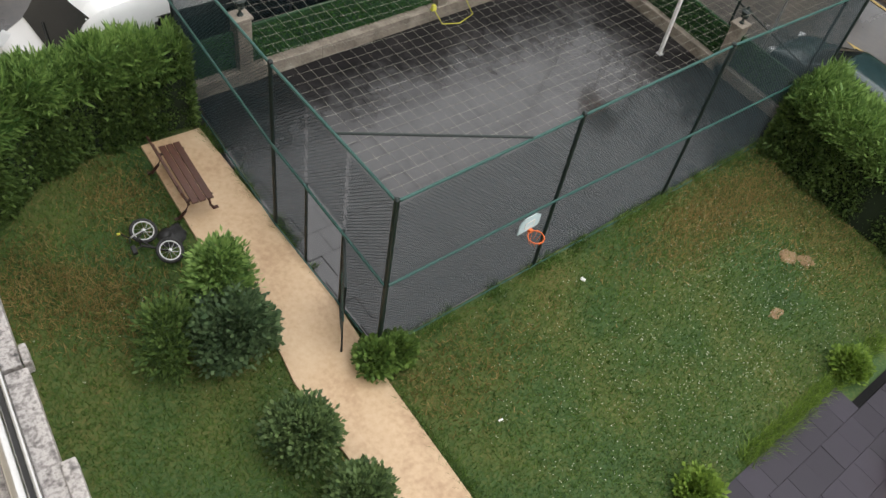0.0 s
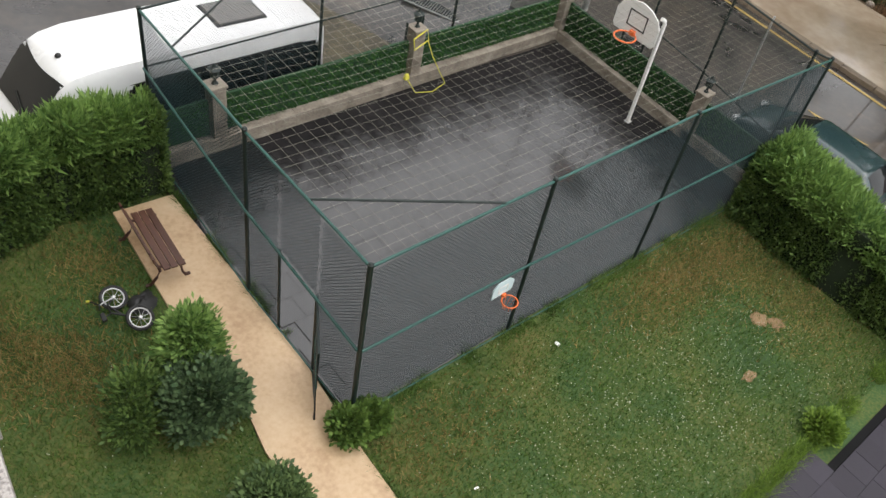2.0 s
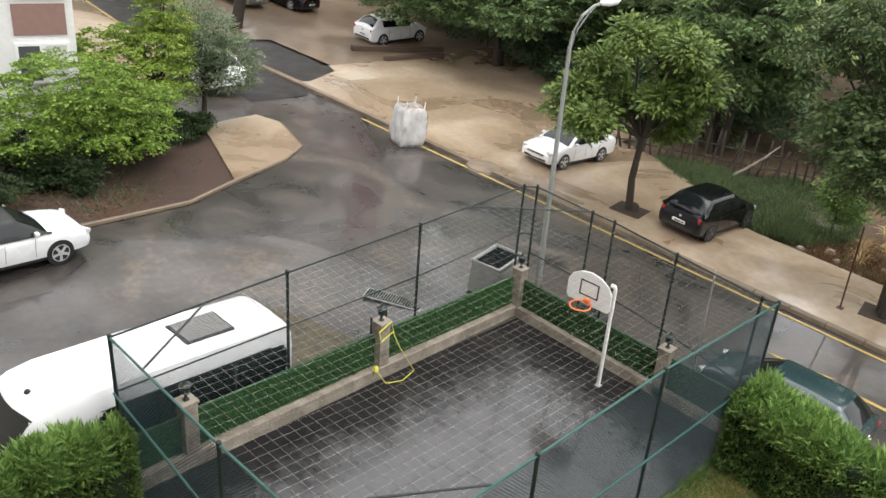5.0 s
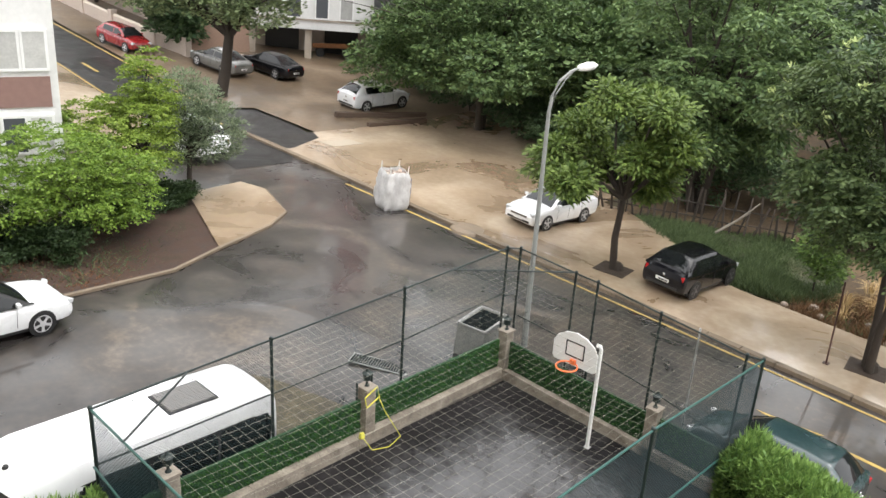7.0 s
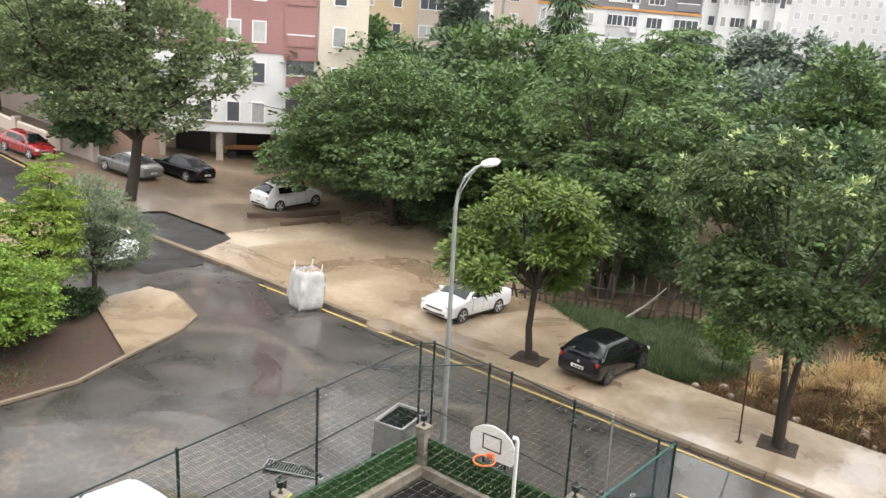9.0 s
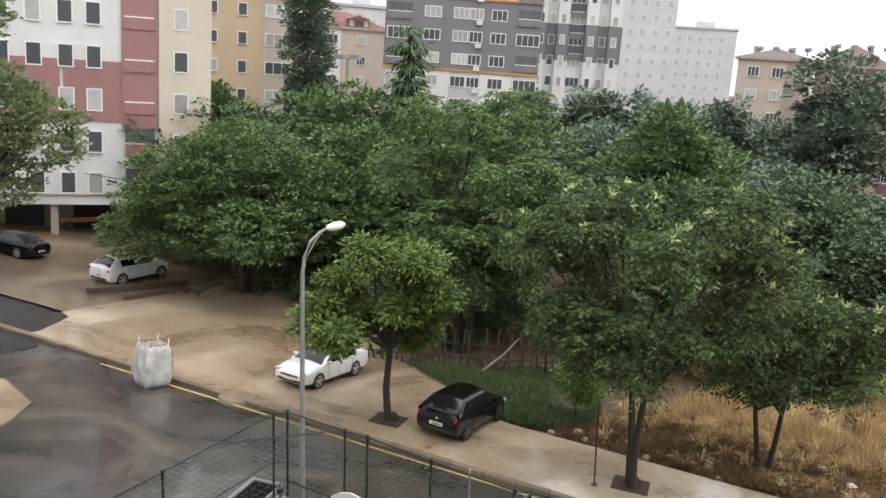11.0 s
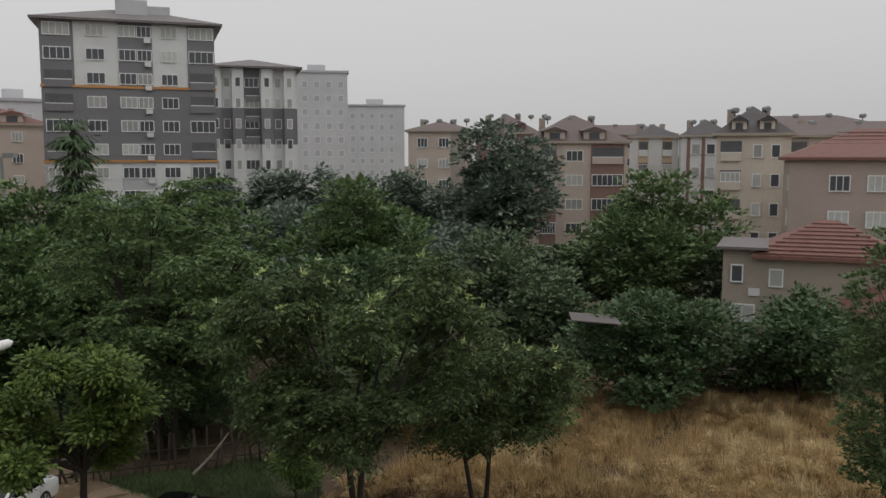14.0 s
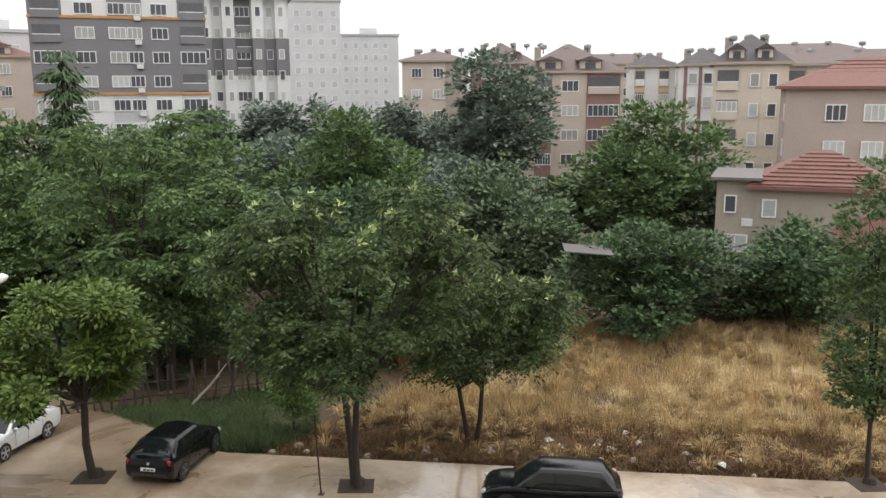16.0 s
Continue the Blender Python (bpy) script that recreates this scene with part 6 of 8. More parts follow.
branch = thing("fallen_branch", "bare pale fallen branch leaning by the paling fence", "branch", on_ground(30.4, 9.0, 0, 0))
part("stem", Geo().tube([(0, 0, 0.3), (0.5, -0.7, 1.1), (0.9, -1.3, 2.0)], [0.07, 0.055, 0.03], 6), M_paleb, branch)
part("twig", Geo().tube([(0.5, -0.7, 1.1), (0.3, -1.2, 1.6)], [0.035, 0.015], 5), M_paleb, branch)
table = thing("garden_shelter", "small white board shelter behind the slender tree", "shelter", on_ground(36.0, -3.5, 15, 0))
part("roof_board", Geo().box((0, 0, 2.52), (0.9, 1.9, 0.06)), M_white, table)
for x, y in ((-0.35, -0.8), (0.35, -0.8), (-0.35, 0.8), (0.35, 0.8)):
    part("post", Geo().tube([(x, y, -0.1), (x, y, 2.49)], 0.04, 6), M_paleb, table)

FW = ((48.6, -15.6), (50.4, -26.0))  # ends of the wall behind the field
M_w_scrap = mat("dull_scrap", [(0.30, 0.28, 0.26), (0.42, 0.40, 0.37)], 4, 40, (0.5, 0.7), 0.1)
# stones and scraps along the edge of the field
rs = np.random.RandomState(23)
for i in range(26):
    y = 4.6 - i * 0.75 + rs.normal() * 0.3
    x = 25.4 + rs.rand() * 1.6
    s_ = 0.10 + 0.16 * rs.rand()
    single("stone", Geo().lathe([(s_ * 0.8, -0.05), (s_, s_ * 0.3), (s_ * 0.7, s_ * 0.7), (s_ * 0.2, s_ * 0.85)], n=7), M_rub if i % 4 else M_wall, "rough broken stone at the edge of the field" if i % 4 else "pale scrap lying at the field's edge", "stone" if i % 4 else "litter", "stones of the field edge", m=on_ground(x, y, rs.rand() * 180, 0) @ Matrix.Diagonal((1, 0.7 + 0.4 * rs.rand(), 1, 1)))


rs = np.random.RandomState(29)
for i in range(16):
    x, y, w_ = 26.2 + 4.2 * rs.rand(), 2.2 - 17 * rs.rand(), 0.10 + 0.16 * rs.rand()
    sc = Geo().add([(-w_, -w_ * 0.6, 0.0), (w_ * 0.8, -w_ * 0.7, 0.05), (w_, w_ * 0.6, 0.02), (-w_ * 0.7, w_ * 0.7, 0.09), (0.1 * w_, 0, 0.16)], [(0, 1, 4), (1, 2, 4), (2, 3, 4), (3, 0, 4), (3, 2, 1, 0)])
    single("scrap", sc, M_white if i % 3 else M_w_scrap, "crumpled pale scrap of rubbish in the dead brush", "litter", "scraps in the brush", m=on_ground(x, y, rs.rand() * 360, 0.12))
mat_wall = mat("earth_wall", [(0.05, 0.034, 0.024), (0.11, 0.078, 0.055)], 1.2, 12, (0.8, 1), 0.5)
single("field_wall", Geo().slab([(FW[0][0], FW[0][1]), (FW[1][0], FW[1][1]), (FW[1][0] + 0.5, FW[1][1]), (FW[0][0] + 0.5, FW[0][1])], -0.3, 1.1, lie), mat_wall, "low brown earth wall at the far edge of the field", "wall", kind="structure")


M_brown_leaf = leafy("brown_leaf", (0.05, 0.022, 0.012), (0.20, 0.10, 0.05), 0.6, 0.1)


# ---- rough grass and the dry field ----
def blades(name, region, count, height, material, label, seed, wid=0.03, kind="stuff", lean=0.35, category="grass", clump=3.0):
    rs = np.random.RandomState(seed)
    pts = []
    xs = [p[0] for p in region]
    ys = [p[1] for p in region]
    while sum(len(p) for p in pts) < count:
        x = xs and min(xs) + (max(xs) - min(xs)) * rs.rand(count)
        y = min(ys) + (max(ys) - min(ys)) * rs.rand(count)
        inside = np.zeros(count, bool)
        j = len(region) - 1
        for i in range(len(region)):
            (xi, yi), (xj, yj) = region[i], region[j]
            inside ^= ((yi > y) != (yj > y)) & (x < (xj - xi) * (y - yi) / (yj - yi + 1e-9) + xi)
            j = i
        dens = 0.5 + 0.5 * np.sin(x * clump * 0.9 + 1.7 * np.sin(y * clump * 0.6)) * np.sin(y * clump * 0.8 + seed)
        inside &= rs.rand(count) < 0.35 + 0.65 * dens
        pts.append(np.stack([x, y], 1)[inside])
    p = np.concatenate(pts)[:count]
    z = lies(p[:, 0], p[:, 1]) - 0.06
    base = np.column_stack([p, z])
    h = height * (0.45 + 0.75 * rs.rand(count)) * (0.7 + 0.5 * np.sin(p[:, 0] * 0.8 + 3 * np.sin(p[:, 1] * 0.45)) * np.cos(p[:, 1] * 0.7))
    a = rs.rand(count) * 6.283
    side = np.column_stack([np.cos(a), np.sin(a), 0 * a]) * wid
    off = np.column_stack([rs.normal(size=count) * lean * h, rs.normal(size=count) * lean * h, h])
    q = np.stack([base - side, base + side, base + off], 1)
    ob = new(name, quads(name, q, material, 3))
    return tagged(ob, label, category, kind=kind)


blades("verge_litter", [(10.0, 18.25), (8.0, 17.4), (-9, 17.3), (-9, 21.5), (11.5, 22.5)], 16000, 0.10, M_brown_leaf, "fallen brown leaves on dark earth", 57, 0.05, lean=1.6, clump=2.0, category="leaf litter")
blades("verge_weeds", [(9.6, 18.4), (7.6, 17.7), (-9, 17.7), (-9, 21.5), (11.5, 22.5)], 4200, 0.24, M_leaf_c, "low dark weeds on the verge", 58, 0.022, lean=0.9, clump=1.2, category="weeds")
M_weed = leafy("weed_blade", (0.030, 0.055, 0.024), (0.15, 0.20, 0.085), 0.6, 0.2)
FIELD = [(29.8, 1.4), (32, 0.6), (44, -4), (47, -8), (50, -24), (44, -40), (30.5, -40), (29.6, -18)]
single("field_earth", drape(span(25.2, 60, 2.2, 32), span(-60, 14, 2.4, -30), -0.06), mat("field_soil", [(0.045, 0.030, 0.018), (0.10, 0.066, 0.036), (0.19, 0.13, 0.07)], 0.5, 6, (0.8, 1), 0.8), "dry brown earth of the rough field", "field", kind="structure")
blades("dry_grass", FIELD, 80000, 0.85, M_straw, "tall golden dry grass on the field", 51, 0.02, clump=1.1)
M_palestraw = leafy("bleached_straw", (0.36, 0.26, 0.12), (0.80, 0.64, 0.38), 0.7, 0.2)
M_brown = leafy("brown_stalk", (0.06, 0.035, 0.018), (0.24, 0.14, 0.07), 0.8, 0.1)
blades("dead_brush", [(25.3, 3.6), (29, 2.6), (31.6, -4), (31.2, -22), (27.5, -34), (25.6, -30), (25.4, -10)], 56000, 0.5, M_brown, "brown dead brush along the pavement", 52, 0.018, lean=0.8, clump=1.6)
def tussocks(name, region, count, per, height, spread, material, label, seed):
    """Loose tussocks: stalks that fan out from many root points and droop at their tips."""
    rs = np.random.RandomState(seed)
    x0, x1, y0, y1 = region
    cx, cy = x0 + (x1 - x0) * rs.rand(count), y0 + (y1 - y0) * rs.rand(count)
    keep = noise_field(cx * 0.22, cy * 0.22, seed) > -0.12
    cx, cy = cx[keep], cy[keep]
    count = len(cx)
    tall = np.repeat(height * (0.55 + 0.8 * rs.rand(count)), per)
    bx, by = np.repeat(cx, per), np.repeat(cy, per)
    k = len(bx)
    a, u = rs.rand(k) * 6.283, np.sqrt(rs.rand(k))
    bend = np.repeat(rs.normal(size=count) * 0.35, per)
    base = np.column_stack([bx + np.cos(a) * u * spread * 0.35, by + np.sin(a) * u * spread * 0.35, lies(bx, by) - 0.06])
    h = tall * (0.6 + 0.5 * rs.rand(k))
    mid = base + np.column_stack([np.cos(a) * u * spread * 0.35, np.sin(a) * u * spread * 0.35 + 0.2 * bend * h, h * 0.7])
    tip = base + np.column_stack([np.cos(a) * u * spread * 1.1, np.sin(a) * u * spread * 1.1 + 0.7 * bend * h, h * (1.0 - 0.35 * u)])
    w = np.column_stack([-np.sin(a), np.cos(a), 0 * a]) * 0.014
    return tagged(new(name, quads(name, np.stack([base - w, mid - w, tip, mid + w], 1), material)), label, "grass", kind="stuff")


def noise_field(x, y, seed):
    return np.array([noise.noise((p, q, seed * 1.7)) for p, q in zip(x, y)])


tussocks("dry_tussocks", (29.8, 46, -34, 0.5), 1500, 60, 0.95, 0.55, M_straw, "fanned golden tussocks of dry grass", 55)
tussocks("pale_tussocks", (31.5, 46, -30, -4), 260, 70, 1.25, 0.7, M_palestraw, "pale bleached tussocks of dry grass", 59)
tussocks("edge_tussocks", (25.8, 31.5, -28, 2.4), 190, 50, 0.7, 0.55, M_straw, "scattered straw tussocks among the dead brush", 61)
tussocks("brush_tussocks", (25.6, 31.5, -30, 2.6), 420, 40, 0.6, 0.6, M_brown, "brown dead tussocks along the pavement", 60)
blades("field_weeds", [(25.4, 3.0), (29.5, 2.0), (34, -8), (33, -26), (27, -30), (25.6, -12)], 6000, 0.5, M_weed, "scattered green weeds in the field", 56, 0.03, lean=0.6, clump=2.0)
blades("rough_grass", [(25.3, 5.9), (25.9, 3.9), (28, 2.6), (33.5, 4.0), (33.8, 6.8), (30, 12.6), (29.0, 12.4), (26.6, 7.4)], 34000, 0.45, M_weed, "rough green weeds behind the pavement", 53, 0.025, lean=0.5)
single("weed_bed", Geo().slab([(25.3, 5.85), (25.9, 3.9), (28, 2.6), (31.9, 3.8), (31.9, 9.8), (30, 12.9), (29.2, 12.3), (26.6, 7.35)], -0.2, -0.01, lie), mat("weed_ground", [(0.022, 0.030, 0.014), (0.05, 0.055, 0.028), (0.085, 0.07, 0.04)], 0.8, 8, (0.8, 1), 0.7), "green weedy ground behind the pavement", "ground cover", kind="structure")


# ---- bushes and trees of the middle distance ----
def round_tree(name, x, y, h, w, leaf, seed, label, count=9000, size=0.34, low=0.18, trunk=0.16, wide=0.32, droop=0.2, category="tree"):
    rs = np.random.RandomState(seed)
    lobes = []
    for i in range(7):
        a = i * 0.9 + rs.rand()
        r = w * 0.27 * (0.3 + rs.rand())
        zc = h * (low + (1 - low) * (0.25 + 0.45 * rs.rand()))
        s_ = w * (0.26 + 0.1 * rs.rand())
        lobes.append((math.cos(a) * r * 1.3, math.sin(a) * r * 1.3, zc, s_, s_, h * (1 - low) * 0.27))
    lobes.append((0, 0, h * 0.80, w * 0.3, w * 0.3, h * 0.2))
    return tree(name, x, y, h, lobes, leaf, count, size, label, seed, trunk, max(low, 0.15), droop=droop, wide=wide, limbs=8, shell=0.6, category=category)


MID = [  # name, x, y, height, width, leaf, label, count, size, low
    ("fig_bush", 44.6, -12.8, 6.8, 8.6, M_leaf_c, "broad dark green fig bush beyond the dry field", 13000, 0.30, 0.02),
    ("fig_bush", 46.8, -22.0, 7.0, 7.6, M_leaf_c, "broad dark green fig bush beyond the dry field", 11000, 0.30, 0.02),
    ("fig_bush", 52.9, -7.2, 7.2, 7.4, M_leaf_f, "pale fig bush among the gardens", 9000, 0.32, 0.04),
    ("fig_bush", 57.0, -4.2, 9.8, 8.0, M_leaf_f, "tall pale fig bush among the gardens", 9000, 0.34, 0.06),
    ("walnut_tree", 64.2, -16.2, 13.8, 10.5, M_leaf_w, "full green walnut tree among the gardens", 15000, 0.42, 0.06),
    ("garden_tree", 53.8, 6.0, 13.0, 9.0, M_leaf_b, "light green garden tree", 12000, 0.38, 0.1),
    ("garden_tree", 45.0, 3.5, 9.0, 9.0, M_leaf_c, "dark green garden tree", 9000, 0.36, 0.05),
    ("garden_tree", 39.5, 1.5, 7.2, 6.4, M_leaf_b, "green garden tree behind the paling fence", 8000, 0.30, 0.05),
    ("garden_tree", 40.5, 14.5, 10.0, 9.0, M_leaf_b, "dense green garden tree", 11000, 0.36, 0.05),
    ("garden_tree", 40.0, 22.5, 10.2, 9.5, M_leaf_b, "dense green garden tree", 11000, 0.36, 0.05),
    ("garden_tree", 46.5, 26.0, 12.6, 10.0, M_leaf_b, "light green garden tree", 11000, 0.40, 0.05),
    ("garden_tree", 48.0, 17.5, 12.0, 10.0, M_leaf_b, "dense green garden tree", 11000, 0.40, 0.05),
    ("garden_tree", 42.0, 33.0, 10.5, 10.0, M_leaf_c, "dark green garden tree", 10000, 0.40, 0.05),
    ("garden_tree", 46.0, 40.5, 12.0, 10.0, M_leaf_b, "green tree beside the pink building", 10000, 0.42, 0.05),
    ("garden_tree", 54.0, 35.0, 11.6, 11.0, M_leaf_f, "green tree in front of the tower block", 9000, 0.46, 0.05),
    ("garden_tree", 62.0, 27.0, 11.0, 11.0, M_leaf_haze, "dark tree in front of the tower block", 9000, 0.48, 0.05),
    ("garden_tree", 66.0, 15.0, 10.5, 11.0, M_leaf_haze, "dark tree among the gardens", 9000, 0.48, 0.05),
    ("garden_tree", 70.0, 4.0, 8.5, 10.0, M_leaf_haze, "dark tree among the gardens", 8000, 0.48, 0.05),
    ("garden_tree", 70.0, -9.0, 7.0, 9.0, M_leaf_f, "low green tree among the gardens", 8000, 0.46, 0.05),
    ("willow_tree", 87.0, -2.2, 18.5, 12.0, M_leaf_haze, "tall dark weeping tree before the flats", 14000, 0.55, 0.1),
    ("garden_tree", 60.0, -24.5, 8.6, 7.5, M_leaf_haze, "dark tree behind the tiled house", 8000, 0.42, 0.05),
    ("garden_tree", 60.0, -32.5, 8.8, 8.5, M_leaf_f, "green tree behind the tiled house", 8000, 0.42, 0.05),
    ("garden_tree", 52.0, -33.0, 7.6, 8.0, M_leaf_f, "green tree beside the tiled house", 8000, 0.40, 0.05),
    ("garden_tree", 48.5, -30.5, 6.2, 6.0, M_leaf_f, "low grey-green tree beside the field", 7000, 0.34, 0.03),
]
for i, (n_, x, y, h, w, lf, lb, c, s_, lo) in enumerate(MID):
    round_tree(n_, x, y, h, w, lf, 100 + i, lb, int(c * 1.5), s_, lo)
rs = np.random.RandomState(77)
for i in range(16):  # dark conifers before the flats
    u = i / 15
    x, y = 92 + 6 * u + rs.normal() * 2, 30 - 26 * u + rs.normal() * 1.0
    h = 9.0 + 4 * rs.rand()
    tree("conifer", x, y, h + 4, [(0, 0, h * 0.45, 2.6, 2.6, h * 0.45), (0, 0, h * 0.8, 1.5, 1.5, h * 0.3)], M_leaf_haze, 3600, 0.6, "slender conifer before the flats", 200 + i, 0.15, 0.2, limbs=3, droop=0.5)
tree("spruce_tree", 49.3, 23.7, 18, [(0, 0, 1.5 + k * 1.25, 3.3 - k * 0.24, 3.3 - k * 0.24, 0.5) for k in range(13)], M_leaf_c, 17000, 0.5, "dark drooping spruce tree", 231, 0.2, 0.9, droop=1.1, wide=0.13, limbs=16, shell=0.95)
tree("lombardy_poplar", 64.5, 43.2, 25, [(0, 0, 6 + k * 4.0, 2.3, 2.3, 3.4) for k in range(5)], M_leaf_haze, 30000, 0.38, "tall columnar poplar tree", 232, 0.25, 0.2)
for i, (x, y, h, w) in enumerate(((29.4, 55.5, 11, 7), (30.5, 66, 11, 9), (28.4, 50.2, 8.5, 4.6), (17.5, 74, 12, 10))):
    round_tree("garden_tree", x, y, h, w, M_leaf_c, 240 + i, "dark tree behind the parking area", 11000, 0.42, 0.1)
# verge bushes: leaf colour darkened for the shade under the corner trees
M_leaf_shaded = leafy("leaf_shaded", (0.010, 0.022, 0.009), (0.045, 0.075, 0.026))
# undergrowth below the street trees
for i, (x, y, h, w, lf) in enumerate(((36.5, 24.0, 3.0, 6, M_leaf_c), (37.0, 29.5, 3.4, 6, M_leaf_c), (35.5, 20.5, 2.6, 5, M_leaf_c), (37.0, 17.5, 3.2, 6, M_leaf_c), (36.5, 11.0, 3.4, 6, M_leaf_c), (38, 5, 3.2, 6, M_leaf_b), (40, -1.5, 3.4, 6.5, M_leaf_b), (38.8, -6.2, 3.0, 4.0, M_leaf_b))):
    round_tree("undergrowth", x, y, h, w, lf, 260 + i, "dark green undergrowth below the trees", 6500, 0.20, 0.0, 0.04, category="bush")
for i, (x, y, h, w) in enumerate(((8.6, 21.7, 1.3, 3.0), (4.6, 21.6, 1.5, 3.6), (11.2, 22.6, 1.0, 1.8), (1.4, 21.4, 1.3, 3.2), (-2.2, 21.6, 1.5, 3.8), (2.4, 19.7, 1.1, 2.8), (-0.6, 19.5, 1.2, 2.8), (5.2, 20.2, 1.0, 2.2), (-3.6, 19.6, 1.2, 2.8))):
    round_tree("verge_bush", x, y, h, w, M_leaf_shaded, 280 + i, "small-leaved bush coloured dark for shade under the corner trees", 9000, 0.09, 0.0, 0.03, category="bush")
single("tin_roof", Geo().box((0, 0, 0), (3.4, 2.6, 0.06), pose(0, 0, 0, 6, 3, 0)), mat("tin", [(0.11, 0.10, 0.10), (0.18, 0.165, 0.155)], 2, 30, (0.8, 0.95), 0.2, spec=0.1), "grey tin roof of a garden shelter", "shelter roof", m=Matrix.Translation((41.5, -9.6, 3.2)))
flood = thing("flood_lamp", "tall floodlight mast above the trees", "flood lamp", Matrix.Translation((54.0, 32.0, lie(54, 32))))
part("mast", Geo().tube([(0, 0, 0), (0, 0, 14.2)], 0.12, 8), M_lampgrey, flood)
for y in (0.7, -0.7):
    part("lamp_box", Geo().box((0, y, 14.3), (0.5, 0.9, 0.35)), M_lampgrey, flood)
part("sign_box", Geo().box((-0.2, 0, 10.8), (0.3, 0.8, 0.8)), M_white, flood)

# ---- buildings ----
TILT_X = Matrix.Rotation(radians(2.2), 4, "X")
M_pane = glassy("window_pane", (0.085, 0.09, 0.10), 0.08)
M_curtain = mat("pale_curtain", [(0.35, 0.35, 0.34), (0.50, 0.50, 0.48)], 2, 12, (0.6, 0.8), 0, vary=0.3)
M_frame = mat("white_frame", [(0.72, 0.72, 0.71), (0.80, 0.80, 0.79)], 2, 30, (0.4, 0.6), 0)


def render_mat(name, c, spread=0.12):
    return mat(name, [tuple(v * (1 - spread) for v in c), c, tuple(min(0.9, v * (1 + spread)) for v in c)], 0.25, 6, (0.7, 0.9), 0.1)


M_w_white = render_mat("white_render", (0.66, 0.66, 0.65))
M_w_grey = render_mat("grey_render", (0.19, 0.185, 0.195))
M_w_lgrey = render_mat("light_grey_render", (0.46, 0.46, 0.47))
M_w_orange = render_mat("orange_band", (0.50, 0.25, 0.09))
M_w_pink = render_mat("pink_render", (0.41, 0.33, 0.29))
M_w_cream = render_mat("cream_render", (0.60, 0.53, 0.44))
M_w_yellow = render_mat("ochre_render", (0.54, 0.42, 0.28))
M_w_brown = render_mat("brown_render", (0.24, 0.145, 0.125))
M_w_mauve = render_mat("mauve_render", (0.32, 0.17, 0.165))
M_w_stone = render_mat("stone_render", (0.50, 0.42, 0.36))
M_w_dim = render_mat("weathered_render", (0.36, 0.31, 0.26))
# far towers: wall and pane colours paled to imitate haze
M_w_mist = render_mat("hazed_tower_render", (0.54, 0.54, 0.55))
M_w_mist2 = render_mat("hazed_grey_render", (0.43, 0.43, 0.45))
M_roof = mat("red_roof_tile", [(0.10, 0.045, 0.038), (0.21, 0.095, 0.078), (0.15, 0.085, 0.065)], 1.5, 12, (0.6, 0.8), 0.3)
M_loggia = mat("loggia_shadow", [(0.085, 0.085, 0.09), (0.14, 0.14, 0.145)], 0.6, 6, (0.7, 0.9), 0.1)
M_roofb = mat("brown_roof", [(0.085, 0.062, 0.058), (0.16, 0.115, 0.105)], 0.8, 10, (0.5, 0.7), 0.2)
M_roofg = mat("grey_roof", [(0.12, 0.105, 0.105), (0.20, 0.175, 0.17)], 1.0, 10, (0.5, 0.7), 0.2)
M_roofd = mat("dark_roof", [(0.05, 0.04, 0.045), (0.08, 0.07, 0.07)], 1.0, 10, (0.5, 0.7), 0.2)


def block(name, label, corner, turn, W, D, z0, z1, wall, m_extra=None):
    """A building whose front's left end (seen from the street) stands at corner; its front runs along local +x and faces local -y."""
    th = thing(name, label, "building", Matrix.Translation((corner[0], corner[1], z0)) @ TILT_X @ Matrix.Rotation(radians(turn), 4, "Z"))
    part("wall", Geo().box((W / 2, D / 2, (z1 - z0) / 2 - 2), (W, D, z1 - z0 + 4)), wall, th)
    return th


def window(th, x, z, w, h, bars=2, side=None, W=0, frame=None, pane=None, deep=0.05):
    """A window with frame, glazing bar and pane on the front (or on a side wall)."""
    m = Matrix.Identity(4) if side is None else (Matrix.Translation((W, 0, 0)) @ Matrix.Rotation(radians(90), 4, "Z") if side == "r" else Matrix.Rotation(radians(-90), 4, "Z") @ Matrix.Scale(-1, 4, (1, 0, 0)))
    t = 0.09
    xs_ = [x - w / 2 - t / 2, x - w / 2 + t / 2]
    for b in range(1, bars):
        c = x - w / 2 + w * b / bars
        xs_ += [c - t * 0.35, c + t * 0.35]
    xs_ += [x + w / 2 - t / 2, x + w / 2 + t / 2]
    zs_ = [z - h / 2 - t / 2, z - h / 2 + t / 2, z + h / 2 - t / 2, z + h / 2 + t / 2]
    g = Geo()
    nz = 4
    for yy in (-deep, 0.0):
        for a in xs_:
            for c in zs_:
                g.v.append(tuple(m @ Vector((a, yy, c))))
    half = len(xs_) * nz
    full = lambda i, j: 0 <= i < len(xs_) - 1 and 0 <= j < 3 and (i % 2 == 0 or j != 1)
    for i in range(len(xs_) - 1):
        for j in range(3):
            if not full(i, j):
                continue
            a, b, c, d = i * nz + j, (i + 1) * nz + j, (i + 1) * nz + j + 1, i * nz + j + 1
            g.f.append((a, b, c, d))
            for (p, q), (di, dj) in (((a, b), (0, -1)), ((b, c), (1, 0)), ((c, d), (0, 1)), ((d, a), (-1, 0))):
                if not full(i + di, j + dj):
                    g.f.append((p, p + half, q + half, q))
    win = part("window", g, frame or M_frame, th)
    k = random.random()
    part("pane", Geo().box((x, 0.03 - deep, z), (w, 0.012, h), m), pane or (M_curtain if k < 0.5 else M_pane), win)
    return win


